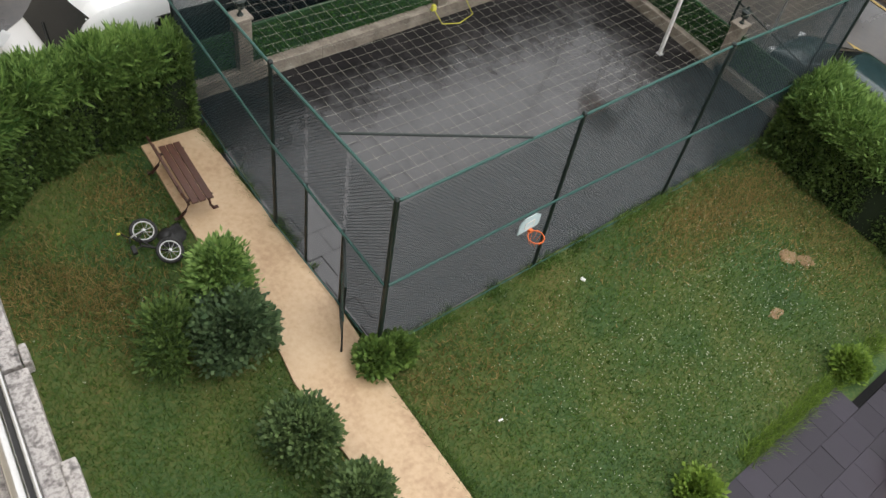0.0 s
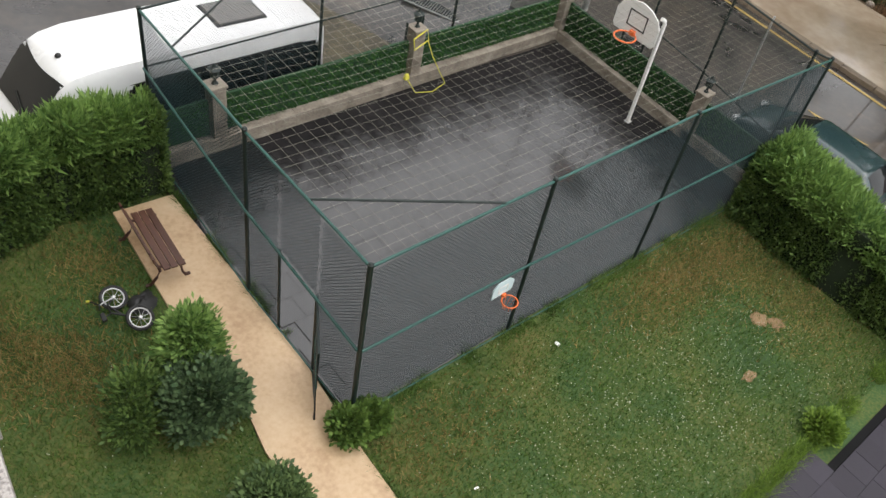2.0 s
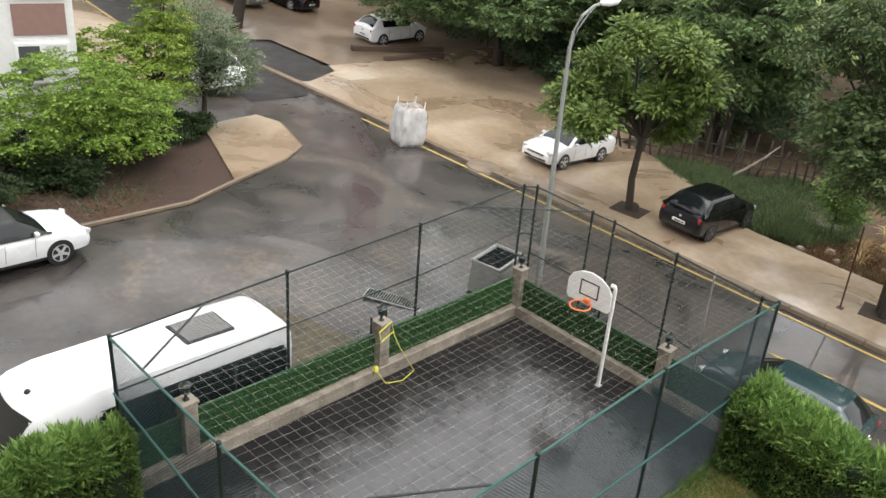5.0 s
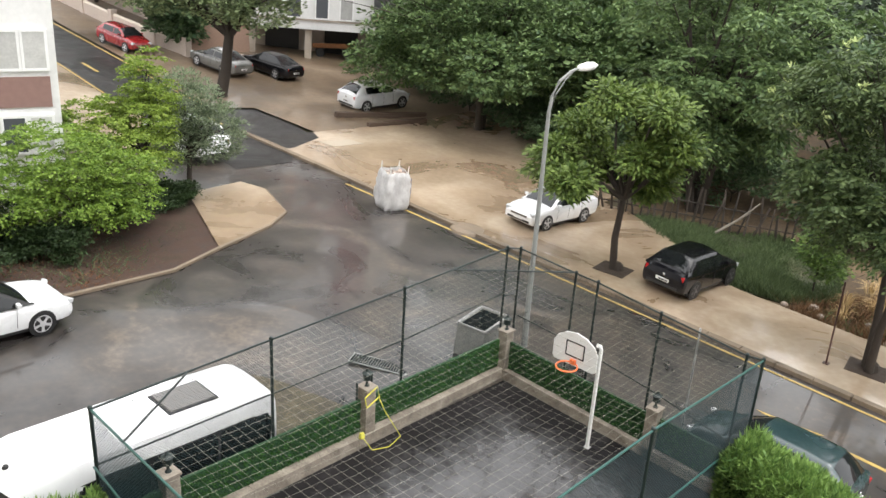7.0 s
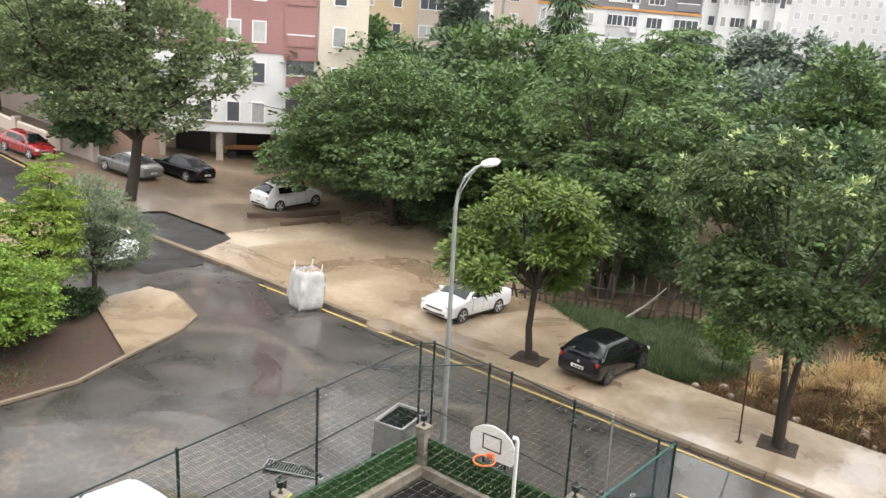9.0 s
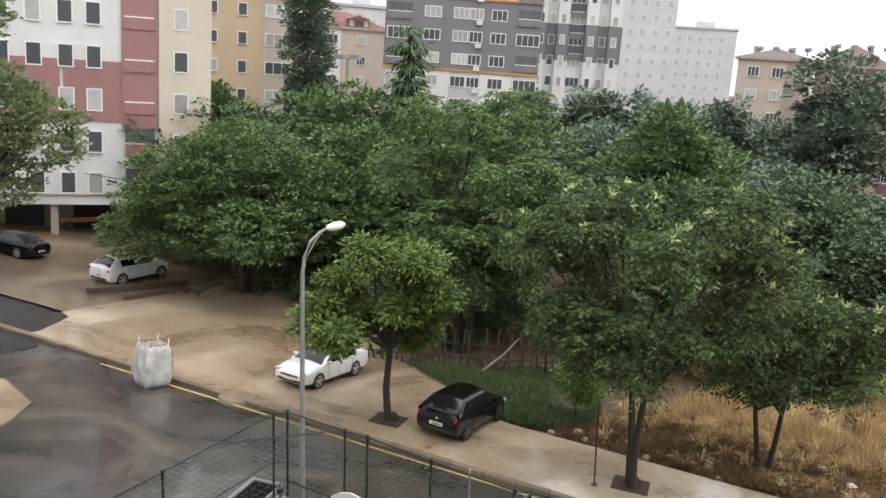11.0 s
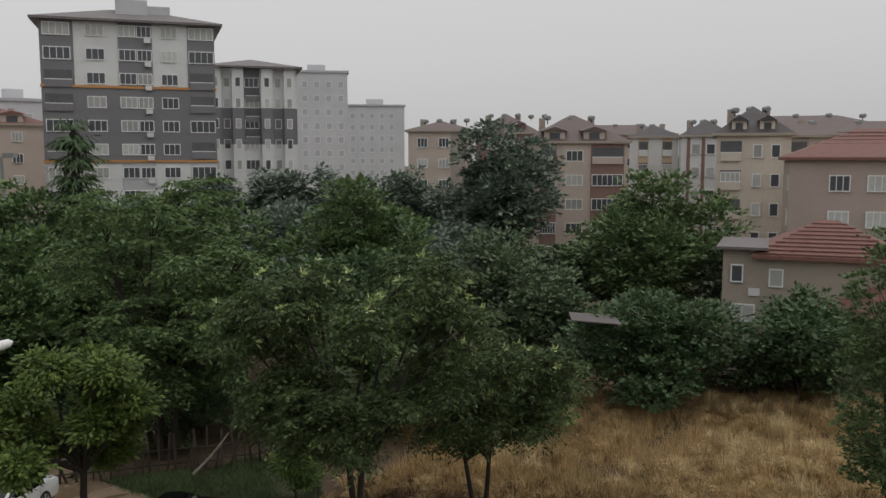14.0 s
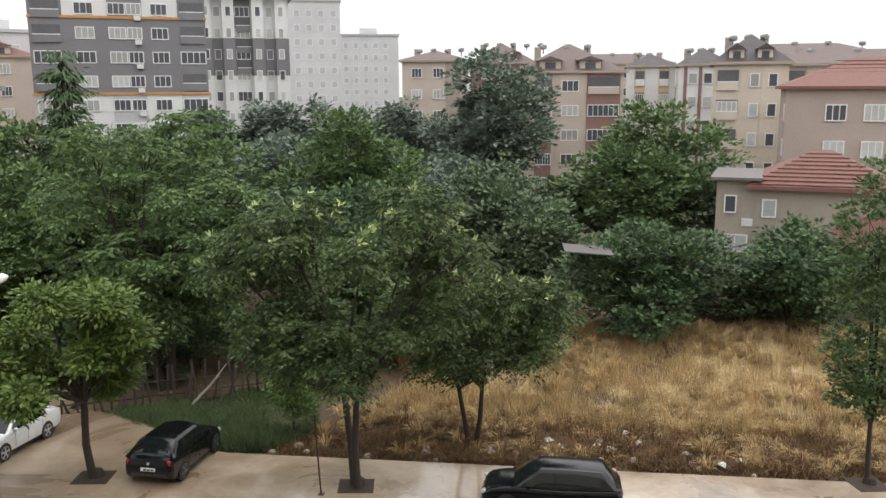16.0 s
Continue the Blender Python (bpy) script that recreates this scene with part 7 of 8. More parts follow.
def strip(th, name, x0, x1, z0, z1, wall, out=0.06):
    part(name, Geo().box(((x0 + x1) / 2, -out / 2, (z0 + z1) / 2), (x1 - x0, out, z1 - z0)), wall, th)


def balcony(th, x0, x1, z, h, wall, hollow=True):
    """A recessed-looking loggia: flat sheet coloured dark for its shade, with a parapet and a pale rail."""
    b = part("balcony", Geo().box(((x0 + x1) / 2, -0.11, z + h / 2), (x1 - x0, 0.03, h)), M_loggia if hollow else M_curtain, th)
    part("parapet", Geo().box(((x0 + x1) / 2, -0.20, z + 0.42), (x1 - x0, 0.14, 0.8)), wall, b)
    part("balcony_rail", Geo().box(((x0 + x1) / 2, -0.21, z + 0.86), (x1 - x0, 0.1, 0.09)), M_frame, b)


def pitched(th, x0, x1, y0, y1, z, rise, roof, over=0.5, name="roof"):
    """A hipped roof with eaves."""
    x0, x1, y0, y1 = x0 - over, x1 + over, y0 - over, y1 + over
    r = min(x1 - x0, y1 - y0) / 2
    if x1 - x0 > y1 - y0:
        ridge = [(x0 + r, (y0 + y1) / 2, z + rise), (x1 - r, (y0 + y1) / 2, z + rise)]
        f = [(0, 1, 9, 8), (1, 2, 9), (2, 3, 8, 9), (3, 0, 8)]
    else:
        ridge = [((x0 + x1) / 2, y0 + r, z + rise), ((x0 + x1) / 2, y1 - r, z + rise)]
        f = [(0, 1, 8), (1, 2, 9, 8), (2, 3, 9), (3, 0, 8, 9)]
    lo = [(x0, y0), (x1, y0), (x1, y1), (x0, y1)]
    g = Geo().add([(a, b, z) for a, b in lo] + [(a, b, z - 0.25) for a, b in lo] + ridge, f + [(7, 6, 5, 4)] + [(i + 4, (i + 1) % 4 + 4, (i + 1) % 4, i) for i in range(4)])
    return part(name, g, roof, th)


# dark and white tower block
T0, T1 = -2.0, 29.3
tower = block("tower_block", "nine-storey white and dark grey tower block of flats", (84.3, 47.2), -65.5, 18.4, 14, T0, T1, M_w_white)
FH = 2.62
base = 13.4 - T0  # first row above the trees
zs = [base + FH * k for k in range(-4, 6)]
strip(tower, "dark_band", 0, 18.4, base + 0.42, base + FH * 3 + 0.55, M_w_grey, 0.08)
strip(tower, "orange_band", -0.1, 18.5, base + 0.15, base + 0.42, M_w_orange, 0.2)
strip(tower, "orange_band", -0.1, 18.5, base + FH * 3 + 0.55, base + FH * 3 + 0.82, M_w_orange, 0.2)
for x0, x1 in ((0, 3.4), (8.0, 11.6), (15.4, 18.4)):
    strip(tower, "dark_bay", x0, x1, base + FH * 3 + 0.85, T1 - T0 - 0.3, M_w_grey, 0.07)
    strip(tower, "dark_bay", x0, x1, 0, base + 0.1, M_w_lgrey, 0.07)
random.seed(4)
for k, z in enumerate(zs):
    zc = z + 1.62
    glazed = k in (2, 3, 8, 9)
    if glazed or k == 5:
        window(tower, 1.7, zc, 2.7, 1.3, 4, deep=0.18)
    else:
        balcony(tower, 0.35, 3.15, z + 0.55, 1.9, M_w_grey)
    window(tower, 5.6, zc, 1.9, 1.2, 3, deep=0.14)
    window(tower, 8.95, zc, 1.75, 1.2, 3, deep=0.18)
    window(tower, 10.75, zc, 1.5, 1.2, 3, deep=0.18)
    window(tower, 13.4, zc, 1.75, 1.2, 3, deep=0.14)
    if k in (3, 5, 8, 9):
        window(tower, 16.9, zc, 2.7, 1.3, 4, deep=0.18)
    else:
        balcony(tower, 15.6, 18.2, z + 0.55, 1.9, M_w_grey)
    part("air_conditioner", Geo().box((11.1, -0.3, z + 0.65), (0.7, 0.35, 0.5)), M_w_white, tower)
pitched(tower, 0, 18.4, 0, 14, T1 - T0, 2.2, M_roofg, 0.9)
part("lift_house", Geo().box((9.5, 5, T1 - T0 + 1.8), (3.5, 3, 2.2)), M_w_lgrey, tower)
part("roof_tank", Geo().box((12.5, 5.5, T1 - T0 + 1.6), (2.5, 2.5, 1.6)), M_w_lgrey, tower)

# second block behind
b2 = block("apartment_block", "white and grey apartment block behind the tower", (112.4, 39.3), -70, 12.5, 16, -2, 26.6, M_w_white)
strip(b2, "dark_band", 0, 12.5, 17.7, 22.8, M_w_grey, 0.08)
strip(b2, "dark_bay", 5.0, 7.2, 22.8, 28.3, M_w_grey, 0.1)
for k in range(9):
    z = 3.2 + 2.9 * k
    for x in (2.65, 9.8):
        window(b2, x, z, 0.85, 1.3, 1, deep=0.1)
    window(b2, 6.1, z, 1.9, 1.3, 3, deep=0.15)
for x0, x1 in ((0.4, 1.9), (3.4, 5.0), (7.4, 9.0), (10.6, 12.1)):
    part("bay", Geo().box(((x0 + x1) / 2, -0.5, 25.6), (x1 - x0, 1.0, 5.6)), M_w_white, b2)
    part("dark_bay", Geo().box(((x0 + x1) / 2, -0.5, 20.25), (x1 - x0, 1.0, 5.1)), M_w_grey, b2)
    part("bay", Geo().box(((x0 + x1) / 2, -0.5, 8.8), (x1 - x0, 1.0, 17.7)), M_w_white, b2)
    for k in range(9):
        window(b2, (x0 + x1) / 2, 3.2 + 2.9 * k, 0.7, 1.3, 1, deep=1.08)
for k in range(3):
    balcony(b2, 5.2, 7.2, 17.9 + 2.9 * k, 2.0, M_w_grey)
pitched(b2, 0, 12.5, -1, 16, 28.6, 1.6, M_roofg, 0.7)
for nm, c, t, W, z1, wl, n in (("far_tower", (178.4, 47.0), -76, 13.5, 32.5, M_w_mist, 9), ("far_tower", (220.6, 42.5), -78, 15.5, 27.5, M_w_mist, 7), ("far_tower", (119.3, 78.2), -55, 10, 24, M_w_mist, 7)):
    ft = block(nm, "high-rise block in the distance, paled for haze", c, t, W, 14, -2, z1, wl)
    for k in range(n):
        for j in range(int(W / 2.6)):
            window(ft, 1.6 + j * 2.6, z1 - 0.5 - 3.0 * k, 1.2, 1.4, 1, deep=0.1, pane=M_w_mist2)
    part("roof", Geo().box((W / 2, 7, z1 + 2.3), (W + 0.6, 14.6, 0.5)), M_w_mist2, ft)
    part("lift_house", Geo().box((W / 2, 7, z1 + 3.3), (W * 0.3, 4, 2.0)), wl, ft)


def tank(th, x, y, z):
    """Solar water heater on a roof: barrel, stand and panel."""
    s_ = part("water_heater", Geo().lathe([(0.1, -0.45), (0.30, -0.4), (0.32, 0), (0.30, 0.4), (0.1, 0.45)], n=10, m=pose(x, y, z + 0.35 + 0.2 * random.random(), 90, 0, 30)), M_lampgrey, th, "grey solar water heater", smooth=50)
    part("stand", Geo().tube([(x, y, z - 0.3), (x, y, z + 0.3)], 0.07, 5), M_roofd, s_)


def flats(name, label, c, turn, W, D, z0, z1, wall, accent, cols, floors, roof=M_roofg, rise=2.4, tanks=3, fh=2.9, wins=None):
    th = block(name, label, c, turn, W, D, z0, z1, wall)
    H = z1 - z0
    for x0, x1 in cols:
        strip(th, "colour_bay", x0, x1, 0.5, H - 0.2, accent, 0.08)
    for k in range(floors):
        z = H - 1.6 - fh * k
        for x, w, kind in wins or []:
            if kind == "b":
                balcony(th, x - w / 2, x + w / 2, z - 1.0, 2.0, wall)
                if k % 2:
                    window(th, x, z + 0.2, w * 0.92, 1.2, 4, deep=0.2)
            elif kind == "g" and k:
                window(th, x, z, w, 1.35, 6, deep=0.2)
            elif kind == "g":
                balcony(th, x - w / 2, x + w / 2, z - 1.0, 2.0, wall)
            else:
                window(th, x, z, w, 1.25, 3 if w > 1 else 1, deep=0.16)
    if rise > 2.2:
        for f in (0.3, 0.68):
            dm = part("dormer", Geo().box((W * f, 1.5, H + 0.75), (W * 0.2, 2.6, 1.3)), wall, th)
            part("dormer_roof", Geo().add([(W * (f - 0.13), -0.1, H + 1.4), (W * (f + 0.13), -0.1, H + 1.4), (W * (f + 0.13), 3.4, H + 1.75), (W * (f - 0.13), 3.4, H + 1.75), (W * f, -0.1, H + 1.95), (W * f, 3.4, H + 2.2)], [(0, 1, 4), (0, 4, 5, 3), (1, 2, 5, 4), (0, 3, 2, 1), (2, 3, 5)]), roof, dm)
            part("dormer_window", Geo().box((W * f, 0.18, H + 0.8), (W * 0.1, 0.05, 0.8)), M_pane, dm)
    part("cornice", Geo().box((W / 2, D / 2, H + 0.05), (W + 0.9, D + 0.9, 0.28)), M_w_dim, th)
    pitched(th, 0, W, 0, D, H + 0.2, rise, roof, 0.3)
    for j in range(tanks):
        tank(th, W * (0.25 + 0.22 * j), D * 0.45, H + rise * 0.8)
    for j in range(2):
        part("chimney", Geo().box((W * (0.2 + 0.5 * j), D * 0.6, H + rise * 0.7), (0.8, 0.7, 1.8)), M_w_dim, th)
    return th


random.seed(6)
b = flats("apartment_house", "beige four-storey flats with brown bays and balconies", (100.3, -5.2), -88.5, 12.6, 12, -3, 13.9, M_w_stone, M_w_brown, ((2.0, 4.0), (8.2, 12.2)), 5, M_roofb, 3.4, 3, 2.95, ((0.9, 0.7, "w"), (3.0, 1.9, "g"), (6.2, 2.0, "w"), (10.2, 3.7, "g")))
strip(b, "stair_bay", 4.6, 7.8, 0.5, 16.9, M_w_stone, 0.10)
flats("apartment_house", "cream flats beyond the weeping tree", (114.0, 11.0), -86, 9.0, 10, -3, 16.4, M_w_stone, M_w_dim, ((6, 8),), 4, M_roofb, 1.4, 4, 2.9, ((2, 1.4, "w"), (5, 1.4, "w")))
flats("apartment_house", "reddish flats with a mansard roof", (125.0, 2.2), -87, 9.5, 10, -3, 16.0, M_w_mauve, M_w_stone, ((3, 5),), 4, M_roofb, 3.0, 5, 2.9, ((2, 1.4, "w"), (6, 1.4, "w")))
flats("apartment_house", "pale flats with yellow panels down the side street", (116.0, -20.0), -96, 6.4, 12, -3, 14.3, M_w_white, M_w_yellow, ((1.0, 2.4), (4.2, 5.6)), 5, M_roofd, 1.6, 2, 2.9, ((1.7, 1.2, "b"), (4.9, 1.2, "b")))
flats("apartment_house", "white flats with red and brown strips", (106.0, -25.2), -98, 6.0, 12, -3, 14.0, M_w_white, M_w_brown, ((0.6, 1.0), (2.4, 2.8), (4.2, 4.6)), 5, M_roofd, 2.0, 3, 2.9, ((1.7, 1.0, "w"), (3.5, 1.0, "w"), (5.3, 1.0, "w")))
y_ = flats("apartment_house", "cream yellow flats with small balconies", (83.4, -24.6), -102, 7.0, 11, -3, 13.6, M_w_cream, M_w_cream, ((4.6, 6.6),), 5, M_roofd, 2.8, 3, 2.9, ((1.4, 2.0, "b"), (3.9, 0.8, "w"), (5.6, 0.8, "w")))
pd_ = block("terrace_house", "pinkish house with white arched windows and a red roof", (67.3, -27.0), -104, 17, 11, -3, 11.3, M_w_pink)
for z in (12.2, 9.3, 6.4):
    for x in (3.8, 6.6, 9.6, 12.4, 15.2):
        window(pd_, x, z, 1.5, 1.25, 3, deep=0.12)
    window(pd_, 1.4, z, 1.5, 1.25, 3, "l", 0)
pitched(pd_, 0, 17, 0, 11, 14.3, 2.4, M_roof, 0.5)
for k in range(7):
    part("roof_course", Geo().box((8.5, 0.1 + k * 0.75, 14.42 + k * 0.33), (16.4 - k * 1.2, 0.1, 0.05)), M_roof, pd_)
for nm, c, t, W, z1, wl in (("roof_row_house", (95, -32), -104, 22, 13.4, M_w_stone), ("roof_row_house", (120, -34), -100, 20, 15.2, M_w_white), ("roof_row_house", (105, -50), -108, 24, 14.0, M_w_stone), ("roof_row_house", (140, -12), -92, 18, 15.6, M_w_stone)):
    flats(nm, "pale flats with water heaters on the roof", c, t, W, 10, -3, z1, wl, M_w_dim, ((3, 5), (12, 14)), 4, M_roofb, 1.6, 4, 2.9, ((2, 1.3, "w"), (4, 1.6, "b"), (6, 1.3, "w"), (8, 0.8, "w"), (10, 1.3, "w"), (13, 1.6, "b"), (16, 1.3, "w")))
# tiled house among the gardens
sh = block("tiled_house", "old rendered house with a red tiled hip roof", (51.2, -22.3), -106, 6.6, 7, -3.3, 5.3, M_w_dim)
part("side_wing", Geo().box((-2.7, 3.1, 3.4), (2.4, 6.0, 10.8)), M_w_dim, sh)
part("front_wall", Geo().box((-0.72, 3.5, 2.6), (1.6, 6.96, 11.9)), M_w_dim, sh)
part("wing_roof", Geo().box((-2.7, 3.0, 8.9), (3.2, 7.2, 0.18)), M_roofg, sh)
pitched(sh, -1.5, 6.6, 0, 7, 8.5, 2.1, M_roof, 0.6)
for k in range(9):
    part("roof_course", Geo().box((2.55, -0.48 + k * 0.44, 8.62 + k * 0.222), (9.1 - k * 0.86, 0.09, 0.06)), M_roof, sh)
window(sh, -3.0, 7.2, 0.7, 1.1, 1, deep=0.1)
window(sh, -0.6, 7.0, 0.8, 1.1, 1, deep=0.1)
window(sh, -2.6, 4.6, 1.5, 1.1, 2, deep=0.1)
part("air_conditioner", Geo().box((-1.9, 0.2, 6.0), (0.7, 0.4, 0.5)), M_w_white, sh)
part("lean_to", Geo().add([(1.5, -0.1, 5.0), (6.4, -0.1, 5.0), (6.4, -0.1, 7.4), (6.4, -2.5, 5.0), (1.5, -0.6, 5.0)], [(0, 1, 2), (0, 2, 4), (1, 3, 2), (4, 2, 3)]), M_roof, sh)
# pink and white building by the parking area
pb = thing("corner_flats", "pink and white flats over an open ground storey", "building", Matrix.Translation((33.0, 48.4, -0.4)) @ TILT_X @ Matrix.Rotation(radians(-43), 4, "Z"))
part("wall", Geo().box((7.6, 6, 13.7), (15.2, 12, 21.4)), M_w_white, pb)
part("recess_wall", Geo().box((7.6, 7.6, 0.6), (15.0, 8.6, 4.6)), M_w_dim, pb)
part("band", Geo().box((7.6, -0.04, 3.7), (15.3, 0.1, 0.12)), M_w_dim, pb)
for x in (0.4, 4.6, 9.4, 14.6):
    part("pillar", Geo().box((x, 0.5, 0.6), (0.5, 0.5, 4.8)), M_w_dim, pb)
for x in (2.4, 7.0):
    part("garage_door", Geo().box((x, 3.26, 1.4), (2.6, 0.06, 2.4)), M_trim, pb)
strip(pb, "pink_bay", 5.4, 11.2, 9.0, 13.2, M_w_mauve, 0.1)
strip(pb, "mauve_bay", 9.2, 11.6, 8.6, 24.2, M_w_mauve, 0.18)
strip(pb, "pink_bay", 0.4, 5.2, 9.0, 13.2, M_w_mauve, 0.1)
strip(pb, "cream_bay", 11.7, 15.3, 3.0, 24.2, M_w_cream, 0.3)
for k in range(7):
    z = 4.6 + 2.95 * k
    for x in (1.6, 3.6, 5.6, 7.4):
        window(pb, x, z, 0.95, 1.5, 1, deep=0.14)
    balcony(pb, 9.4, 11.4, z - 0.9, 2.0, M_w_mauve)
    window(pb, 13.2, z, 0.95, 1.4, 1, deep=0.36)
pitched(pb, 0, 15.2, 0, 12, 24.4, 2, M_roofg, 0.8)
yb = flats("apartment_house", "ochre flats with glazed balconies", (65.0, 58.4), -49, 10.2, 12, -2, 20.5, M_w_yellow, M_w_stone, ((6.6, 10.0),), 6, M_roof, 2.4, 0, 2.95, ((1.6, 0.9, "w"), (4.6, 0.9, "w"), (8.3, 2.6, "w")))
flats("apartment_house", "pinkish grey flats behind the poplar", (100.0, 72.0), -55, 14, 12, -2, 19.5, M_w_stone, M_w_white, ((4, 7),), 6, M_roof, 2.4, 0, 2.95, ((2, 1.3, "w"), (5.5, 2.0, "w"), (10, 1.3, "w")))
# building at the far street corner
cb = block("corner_house", "white house with a red panel and white framed windows", (4.4, 25.0), -20, 3.6, 8, 0.0, 9, M_w_white)
strip(cb, "red_panel", 1.7, 3.35, 4.55, 5.6, M_w_brown, 0.05)
for z in (3.6, 6.5):
    for x in (2.1, 2.95):
        window(cb, x, z, 0.75, 1.3, 1, deep=0.12)
fw = thing("garden_wall", "low cream garden wall with stepped pillars by the street", "wall")
run = [(27.6, 47.6), (27.2, 51.0), (27.0, 56.6), (27.2, 61.5), (27.6, 70)]
for (xa, ya), (xb, yb_) in zip(run, run[1:]):
    d = Vector((xb - xa, yb_ - ya, 0))
    mw = Matrix.Translation((xa, ya, lie(xa, ya))) @ Matrix.Rotation(math.atan2(d.y, d.x), 4, "Z")
    rise = lie(xb, yb_) - lie(xa, ya)
    L_ = d.length
    part("wall_block", Geo().add([mw @ Vector(p) for p in ((0, -0.12, -0.3), (L_, -0.12, rise - 0.3), (L_, 0.12, rise - 0.3), (0, 0.12, -0.3), (0, -0.12, 0.95), (L_, -0.12, rise + 0.95), (L_, 0.12, rise + 0.95), (0, 0.12, 0.95))],
                                 [(0, 3, 2, 1), (4, 5, 6, 7), (0, 1, 5, 4), (1, 2, 6, 5), (2, 3, 7, 6), (3, 0, 4, 7)]), M_w_stone, fw)
    part("coping", Geo().tube([mw @ Vector((0, 0, 0.98)), mw @ Vector((L_, 0, rise + 0.98))], 0.15, 4), M_w_cream, fw)
    part("pillar", Geo().box((0, 0, 0.6), (0.5, 0.5, 1.6), Matrix.Translation((xa, ya, lie(xa, ya)))), M_w_stone, fw, bevel=0.03)
back_wall = thing("terrace_wall", "cream terrace wall behind the garden wall", "wall")
for i in range(3):
    part("wall_block", Geo().box((31.5, 58.0 + 6 * i, 2.0), (0.3, 5.98, 4.0 + 0.8 * i)), M_w_stone, back_wall)
single("wall_annexe", Geo().box((31.0, 48.6, 1.4), (5.0, 0.5, 3.6)), render_mat("brick_wash", (0.30, 0.20, 0.15)), "weathered brown annexe wall by the parking area", "wall", kind="structure")
cart = thing("wooden_cart", "old orange-brown wooden flat cart under the overhang", "cart", on_ground(39.2, 45.6, -38, 0.1))
M_cart = mat("orange_plank", [(0.20, 0.085, 0.03), (0.34, 0.15, 0.06)], 3, 20, (0.6, 0.8), 0.3)
for i in range(4):
    part("plank", Geo().box((0, -0.48 + 0.32 * i, 0.75), (3.2, 0.30, 0.08)), M_cart, cart)
part("side_board", Geo().box((0, -0.68, 0.92), (3.2, 0.06, 0.30)), M_cart, cart)
for x in (-1.0, 1.0):
    for y in (-0.6, 0.6):
        part("wheel", Geo().lathe([(0.3, -0.08), (0.34, -0.05), (0.34, 0.05), (0.3, 0.08)], n=16, m=pose(x, y, 0.34, 90, 0, 0)), M_black, cart)

# ---- tiles, grass blades and clover ----
def tile_field(parent, x0, x1, y0, y1, w, material, dz, inside=None, seed=1):
    rs = np.random.RandomState(seed)
    me = Geo().box((0, 0, -0.012), (w - 0.004, w - 0.004, 0.03), None, 0.997).mesh("floor_tile")
    me.materials.append(material)
    j, y = 0, y0
    while y + w <= y1 + 0.01:
        x = x0 + (w / 2 if j % 2 else 0) - w
        while x + w <= x1 + 0.3:
            cx, cy = x + w / 2, y + w / 2
            if inside is None or inside(cx, cy):
                o = new("floor_tile", me)
                o.matrix_basis = on_ground(cx, cy, rs.normal() * 0.25, dz + rs.normal() * 0.002)
                o.parent = parent
            x += w
        y += w
        j += 1


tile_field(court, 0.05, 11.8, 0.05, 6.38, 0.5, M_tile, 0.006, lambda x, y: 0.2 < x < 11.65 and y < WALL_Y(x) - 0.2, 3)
play = thing("play_floor", "dark slate-coloured rubber tile floor beside the lawn", "floor", kind="structure")
part("bed", drape(span(2.0, 10.4, 1.4), [-9.2, -7.5, -6, -5.3], -0.012), M_joint, play)
tile_field(play, 2.2, 10.2, -9.1, -4.4, 0.52, M_tile2, 0.012, lambda x, y: y < -4.95 - 0.07 * (x - 2.8), 4)
slide = thing("play_slide", "orange plastic play slide edge on the rubber tiles", "slide", on_ground(6.25, -6.75, 20, 0.0))
part("chute", Geo().slab([(-0.3, -1.2), (0.3, -1.2), (0.3, 0.3), (-0.3, 0.3)], 0.1, 0.5), M_orange, slide, bevel=0.08)

rs = np.random.RandomState(61)


def lawn_blades(name, n, x0, x1, y0, y1, keep, h, material, label):
    x, y = x0 + (x1 - x0) * rs.rand(n), y0 + (y1 - y0) * rs.rand(n)
    k = keep(x, y)
    x, y = x[k], y[k]
    n = len(x)
    base = np.column_stack([x, y, lies(x, y) - 0.035])
    a = rs.rand(n) * 6.283
    side = np.column_stack([np.cos(a), np.sin(a), 0 * a]) * (0.004 + 0.005 * rs.rand(n))[:, None]
    hh = h * (0.5 + rs.rand(n))
    off = np.column_stack([rs.normal(size=n) * 0.6 * hh, rs.normal(size=n) * 0.6 * hh, hh])
    return tagged(new(name, quads(name, np.stack([base - side, base + side, base + off], 1), material, 3)), label, "grass", kind="stuff")


def on_lawn(x, y):
    path = (x > np.interp(y, [-7, -1.95, 0.2, 1.15, 3.3, 5.7], [-1.6, -1.52, -1.45, -1.27, -1.33, -1.12])) & (x < np.interp(y, [-7, -2.8, -0.6, 1.1, 5.7], [-0.4, -0.31, -0.2, -0.04, 0.03]))
    path |= (y > 5.7) & (x > -1.1)
    courtyard = (x > -0.02) & (y > -0.02)
    playground = (y < -4.93) & (x > 2.0)
    return ~path & ~courtyard & ~playground


lawn_blades("grass", 260000, -6, 10.9, -6.4, 5.9, on_lawn, 0.07, M_grassb, "short green lawn grass")
lawn_blades("edge_grass", 4500, 0, 10.8, -0.22, 0.03, lambda x, y: (np.sin(x * 2.1) + np.sin(x * 5.3 + 1)) > -0.2, 0.15, M_leaf_a, "long grass along the foot of the fence")
lawn_blades("edge_grass", 2600, 0.0, 0.12, 1.9, 6.2, lambda x, y: np.sin(y * 5) > -0.4, 0.14, M_grassb, "long grass along the foot of the fence")
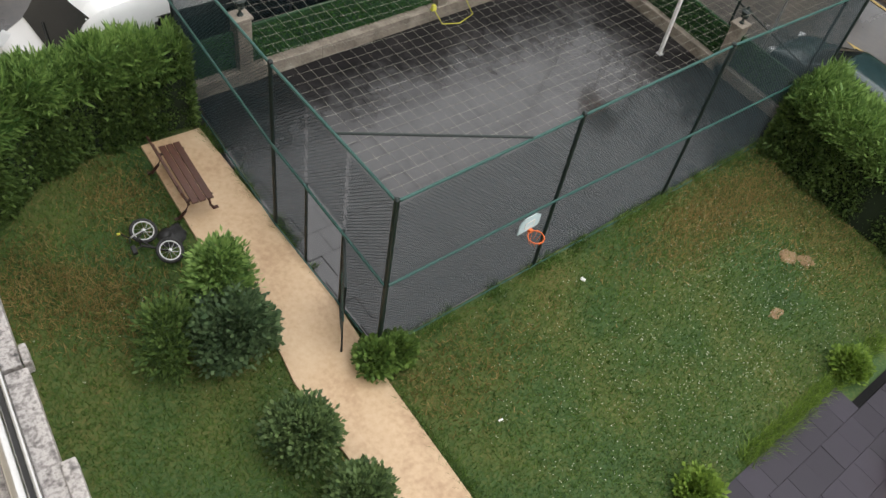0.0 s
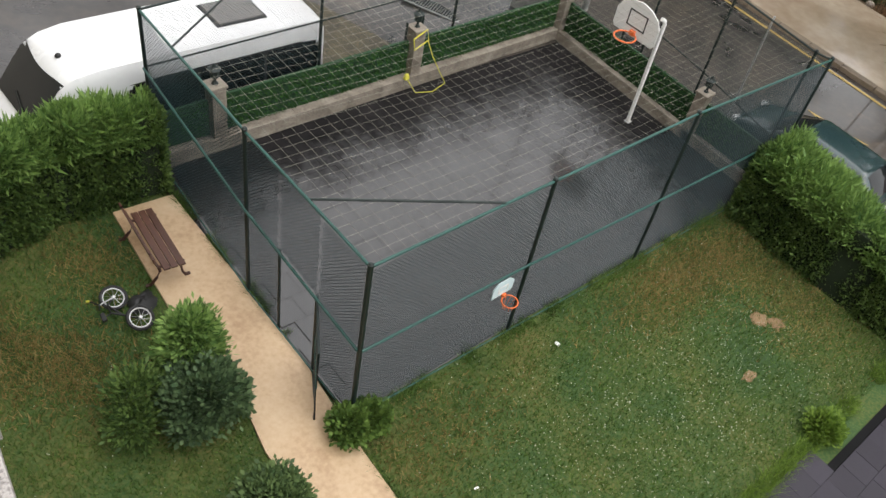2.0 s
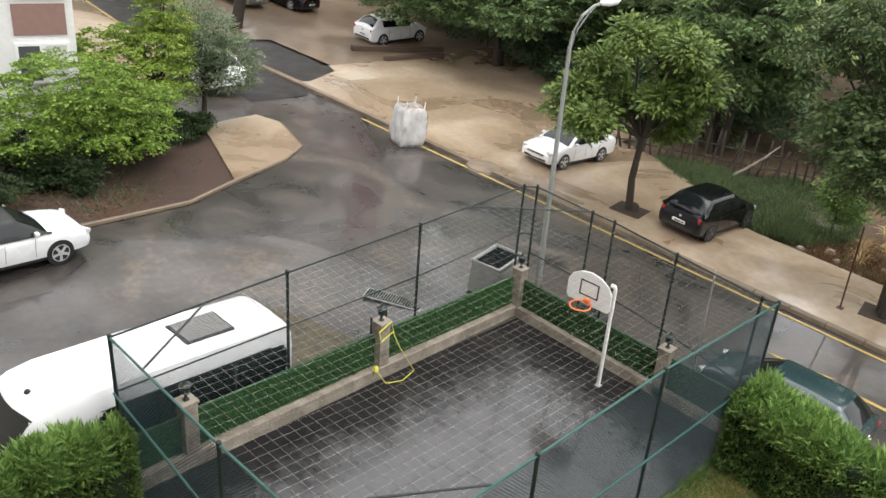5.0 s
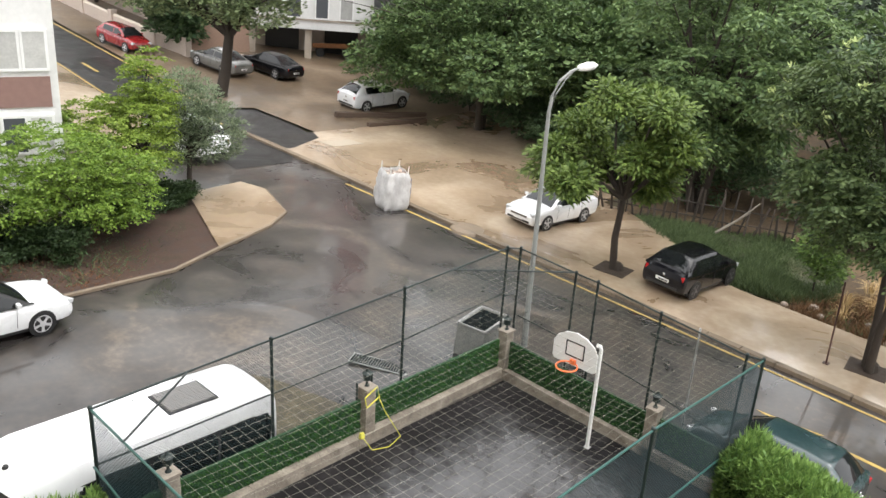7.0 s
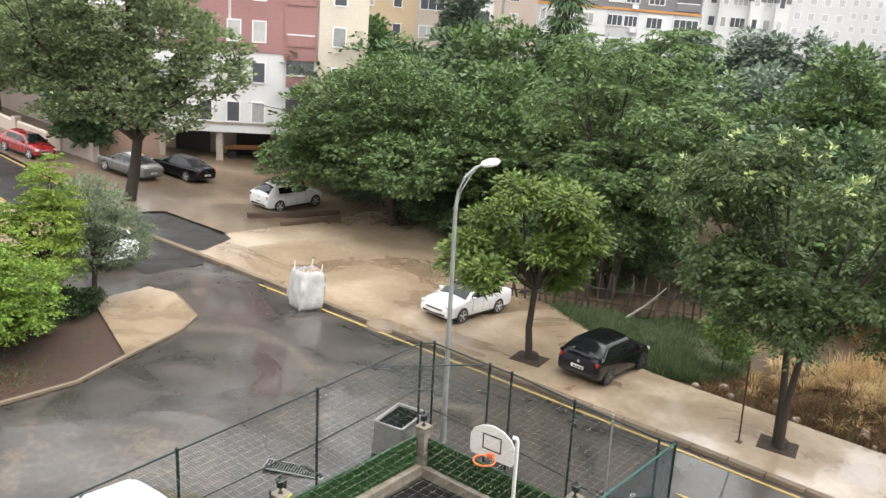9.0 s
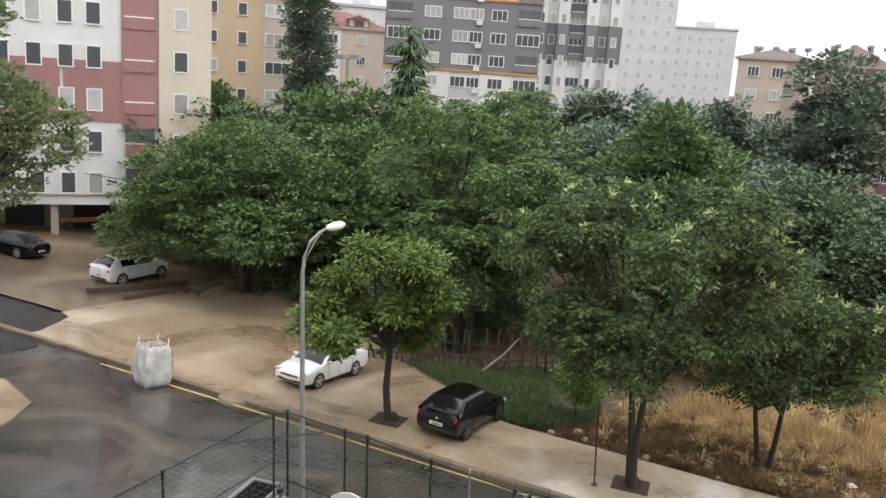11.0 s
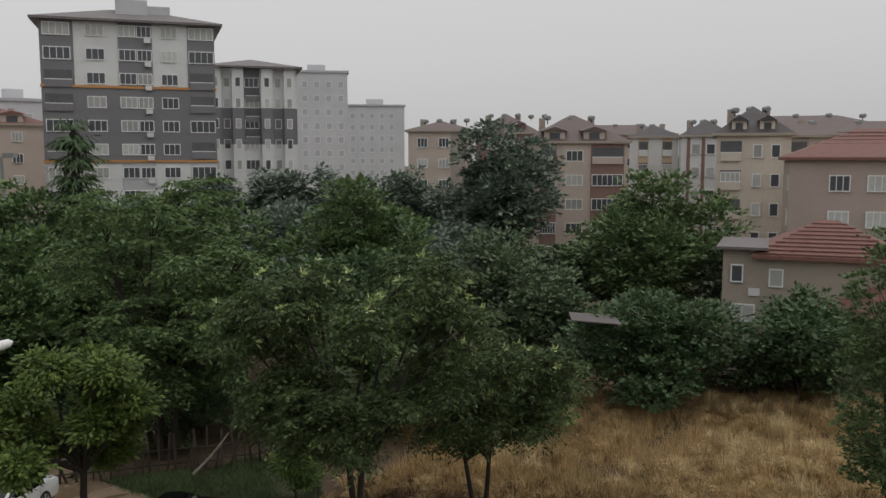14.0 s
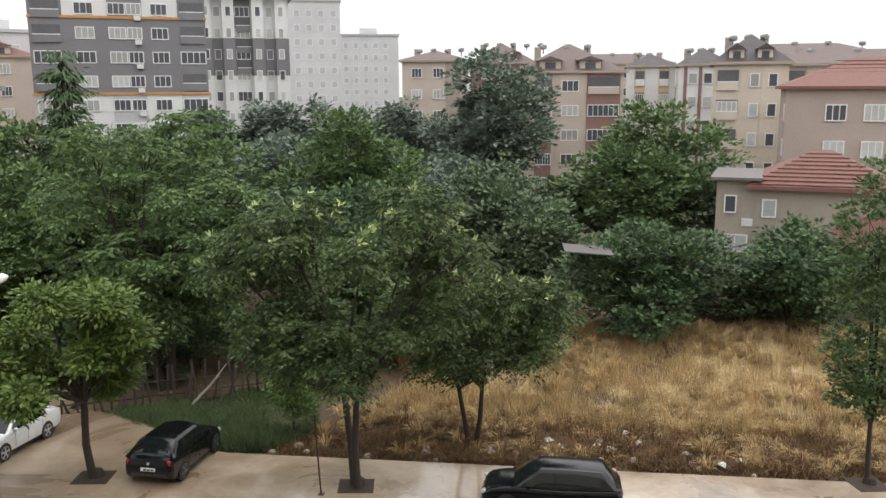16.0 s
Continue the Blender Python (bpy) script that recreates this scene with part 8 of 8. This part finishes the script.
lawn_blades("edge_grass", 3500, -0.45, -0.15, -6, -0.3, lambda x, y: x > -0.18 + 0.055 * (y + 0.6) - 0.02, 0.14, M_leaf_a, "long grass along the path")
lawn_blades("edge_weeds", 5200, 2.6, 10.2, -5.02, -4.7, lambda x, y: (np.sin(x * 1.3) + np.sin(x * 3.3)) > -0.8, 0.16, M_leaf_e, "bright weeds along the rubber tiles")
# dry straw in the yellowed parts of the lawn
M_drygrass = leafy("dry_blade", (0.13, 0.11, 0.035), (0.34, 0.25, 0.10), 0.7, 0.2)
for cx, cy, sx, sy, n in ((8.2, -0.9, 1.5, 0.45, 7000), (9.6, -2.2, 0.8, 1.0, 3500), (-3.0, 3.0, 0.45, 0.5, 2600), (-3.9, 3.7, 0.5, 0.6, 2600), (-1.9, 4.8, 0.4, 0.5, 1600), (1.0, -1.0, 0.9, 0.5, 1500)):
    x, y = cx + rs.normal(size=n) * sx, cy + rs.normal(size=n) * sy
    k = on_lawn(x, y) & (x < 10.9)
    x, y = x[k], y[k]
    n = len(x)
    base = np.column_stack([x, y, lies(x, y) - 0.03])
    a = rs.rand(n) * 6.283
    side = np.column_stack([np.cos(a), np.sin(a), 0 * a]) * 0.011
    off = np.column_stack([rs.normal(size=n) * 0.05, rs.normal(size=n) * 0.05, 0.05 + 0.05 * rs.rand(n)])
    tagged(new("dry_grass_patch", quads("dry_grass_patch", np.stack([base - side, base + side, base + off], 1), M_drygrass, 3)), "yellowed dry grass in the lawn", "grass", kind="stuff")
# clover flowers
n = 3600
x, y = 0.3 + 10.2 * rs.rand(n), -4.9 + 4.9 * rs.rand(n)
dens = np.exp(-((x - 4.6) ** 2 / 9 + (y + 2.8) ** 2 / 2.2)) + 0.8 * np.exp(-((x - 7.4) ** 2 / 3 + (y + 3.2) ** 2 / 3)) + 0.12
k = rs.rand(n) < dens
x, y = np.append(x[k], -5 + 3.4 * rs.rand(160)), np.append(y[k], -5 + 8 * rs.rand(160))
n = len(x)
c = np.column_stack([x, y, lies(x, y) + 0.035])
a = rs.rand(n) * 6.28
u = np.column_stack([np.cos(a), np.sin(a), 0.2 * np.sin(a * 3)]) * 0.0085
v = np.column_stack([-np.sin(a), np.cos(a), 0.2 * np.cos(a * 2)]) * 0.0085
tagged(new("clover_flowers", quads("clover_flowers", np.stack([c - u, c - v, c + u, c + v], 1), mat("clover_white", [(0.50, 0.52, 0.42), (0.62, 0.63, 0.52)], 3, 30, (0.7, 0.9), 0))), "small white clover flowers in the lawn", "clover", kind="stuff")
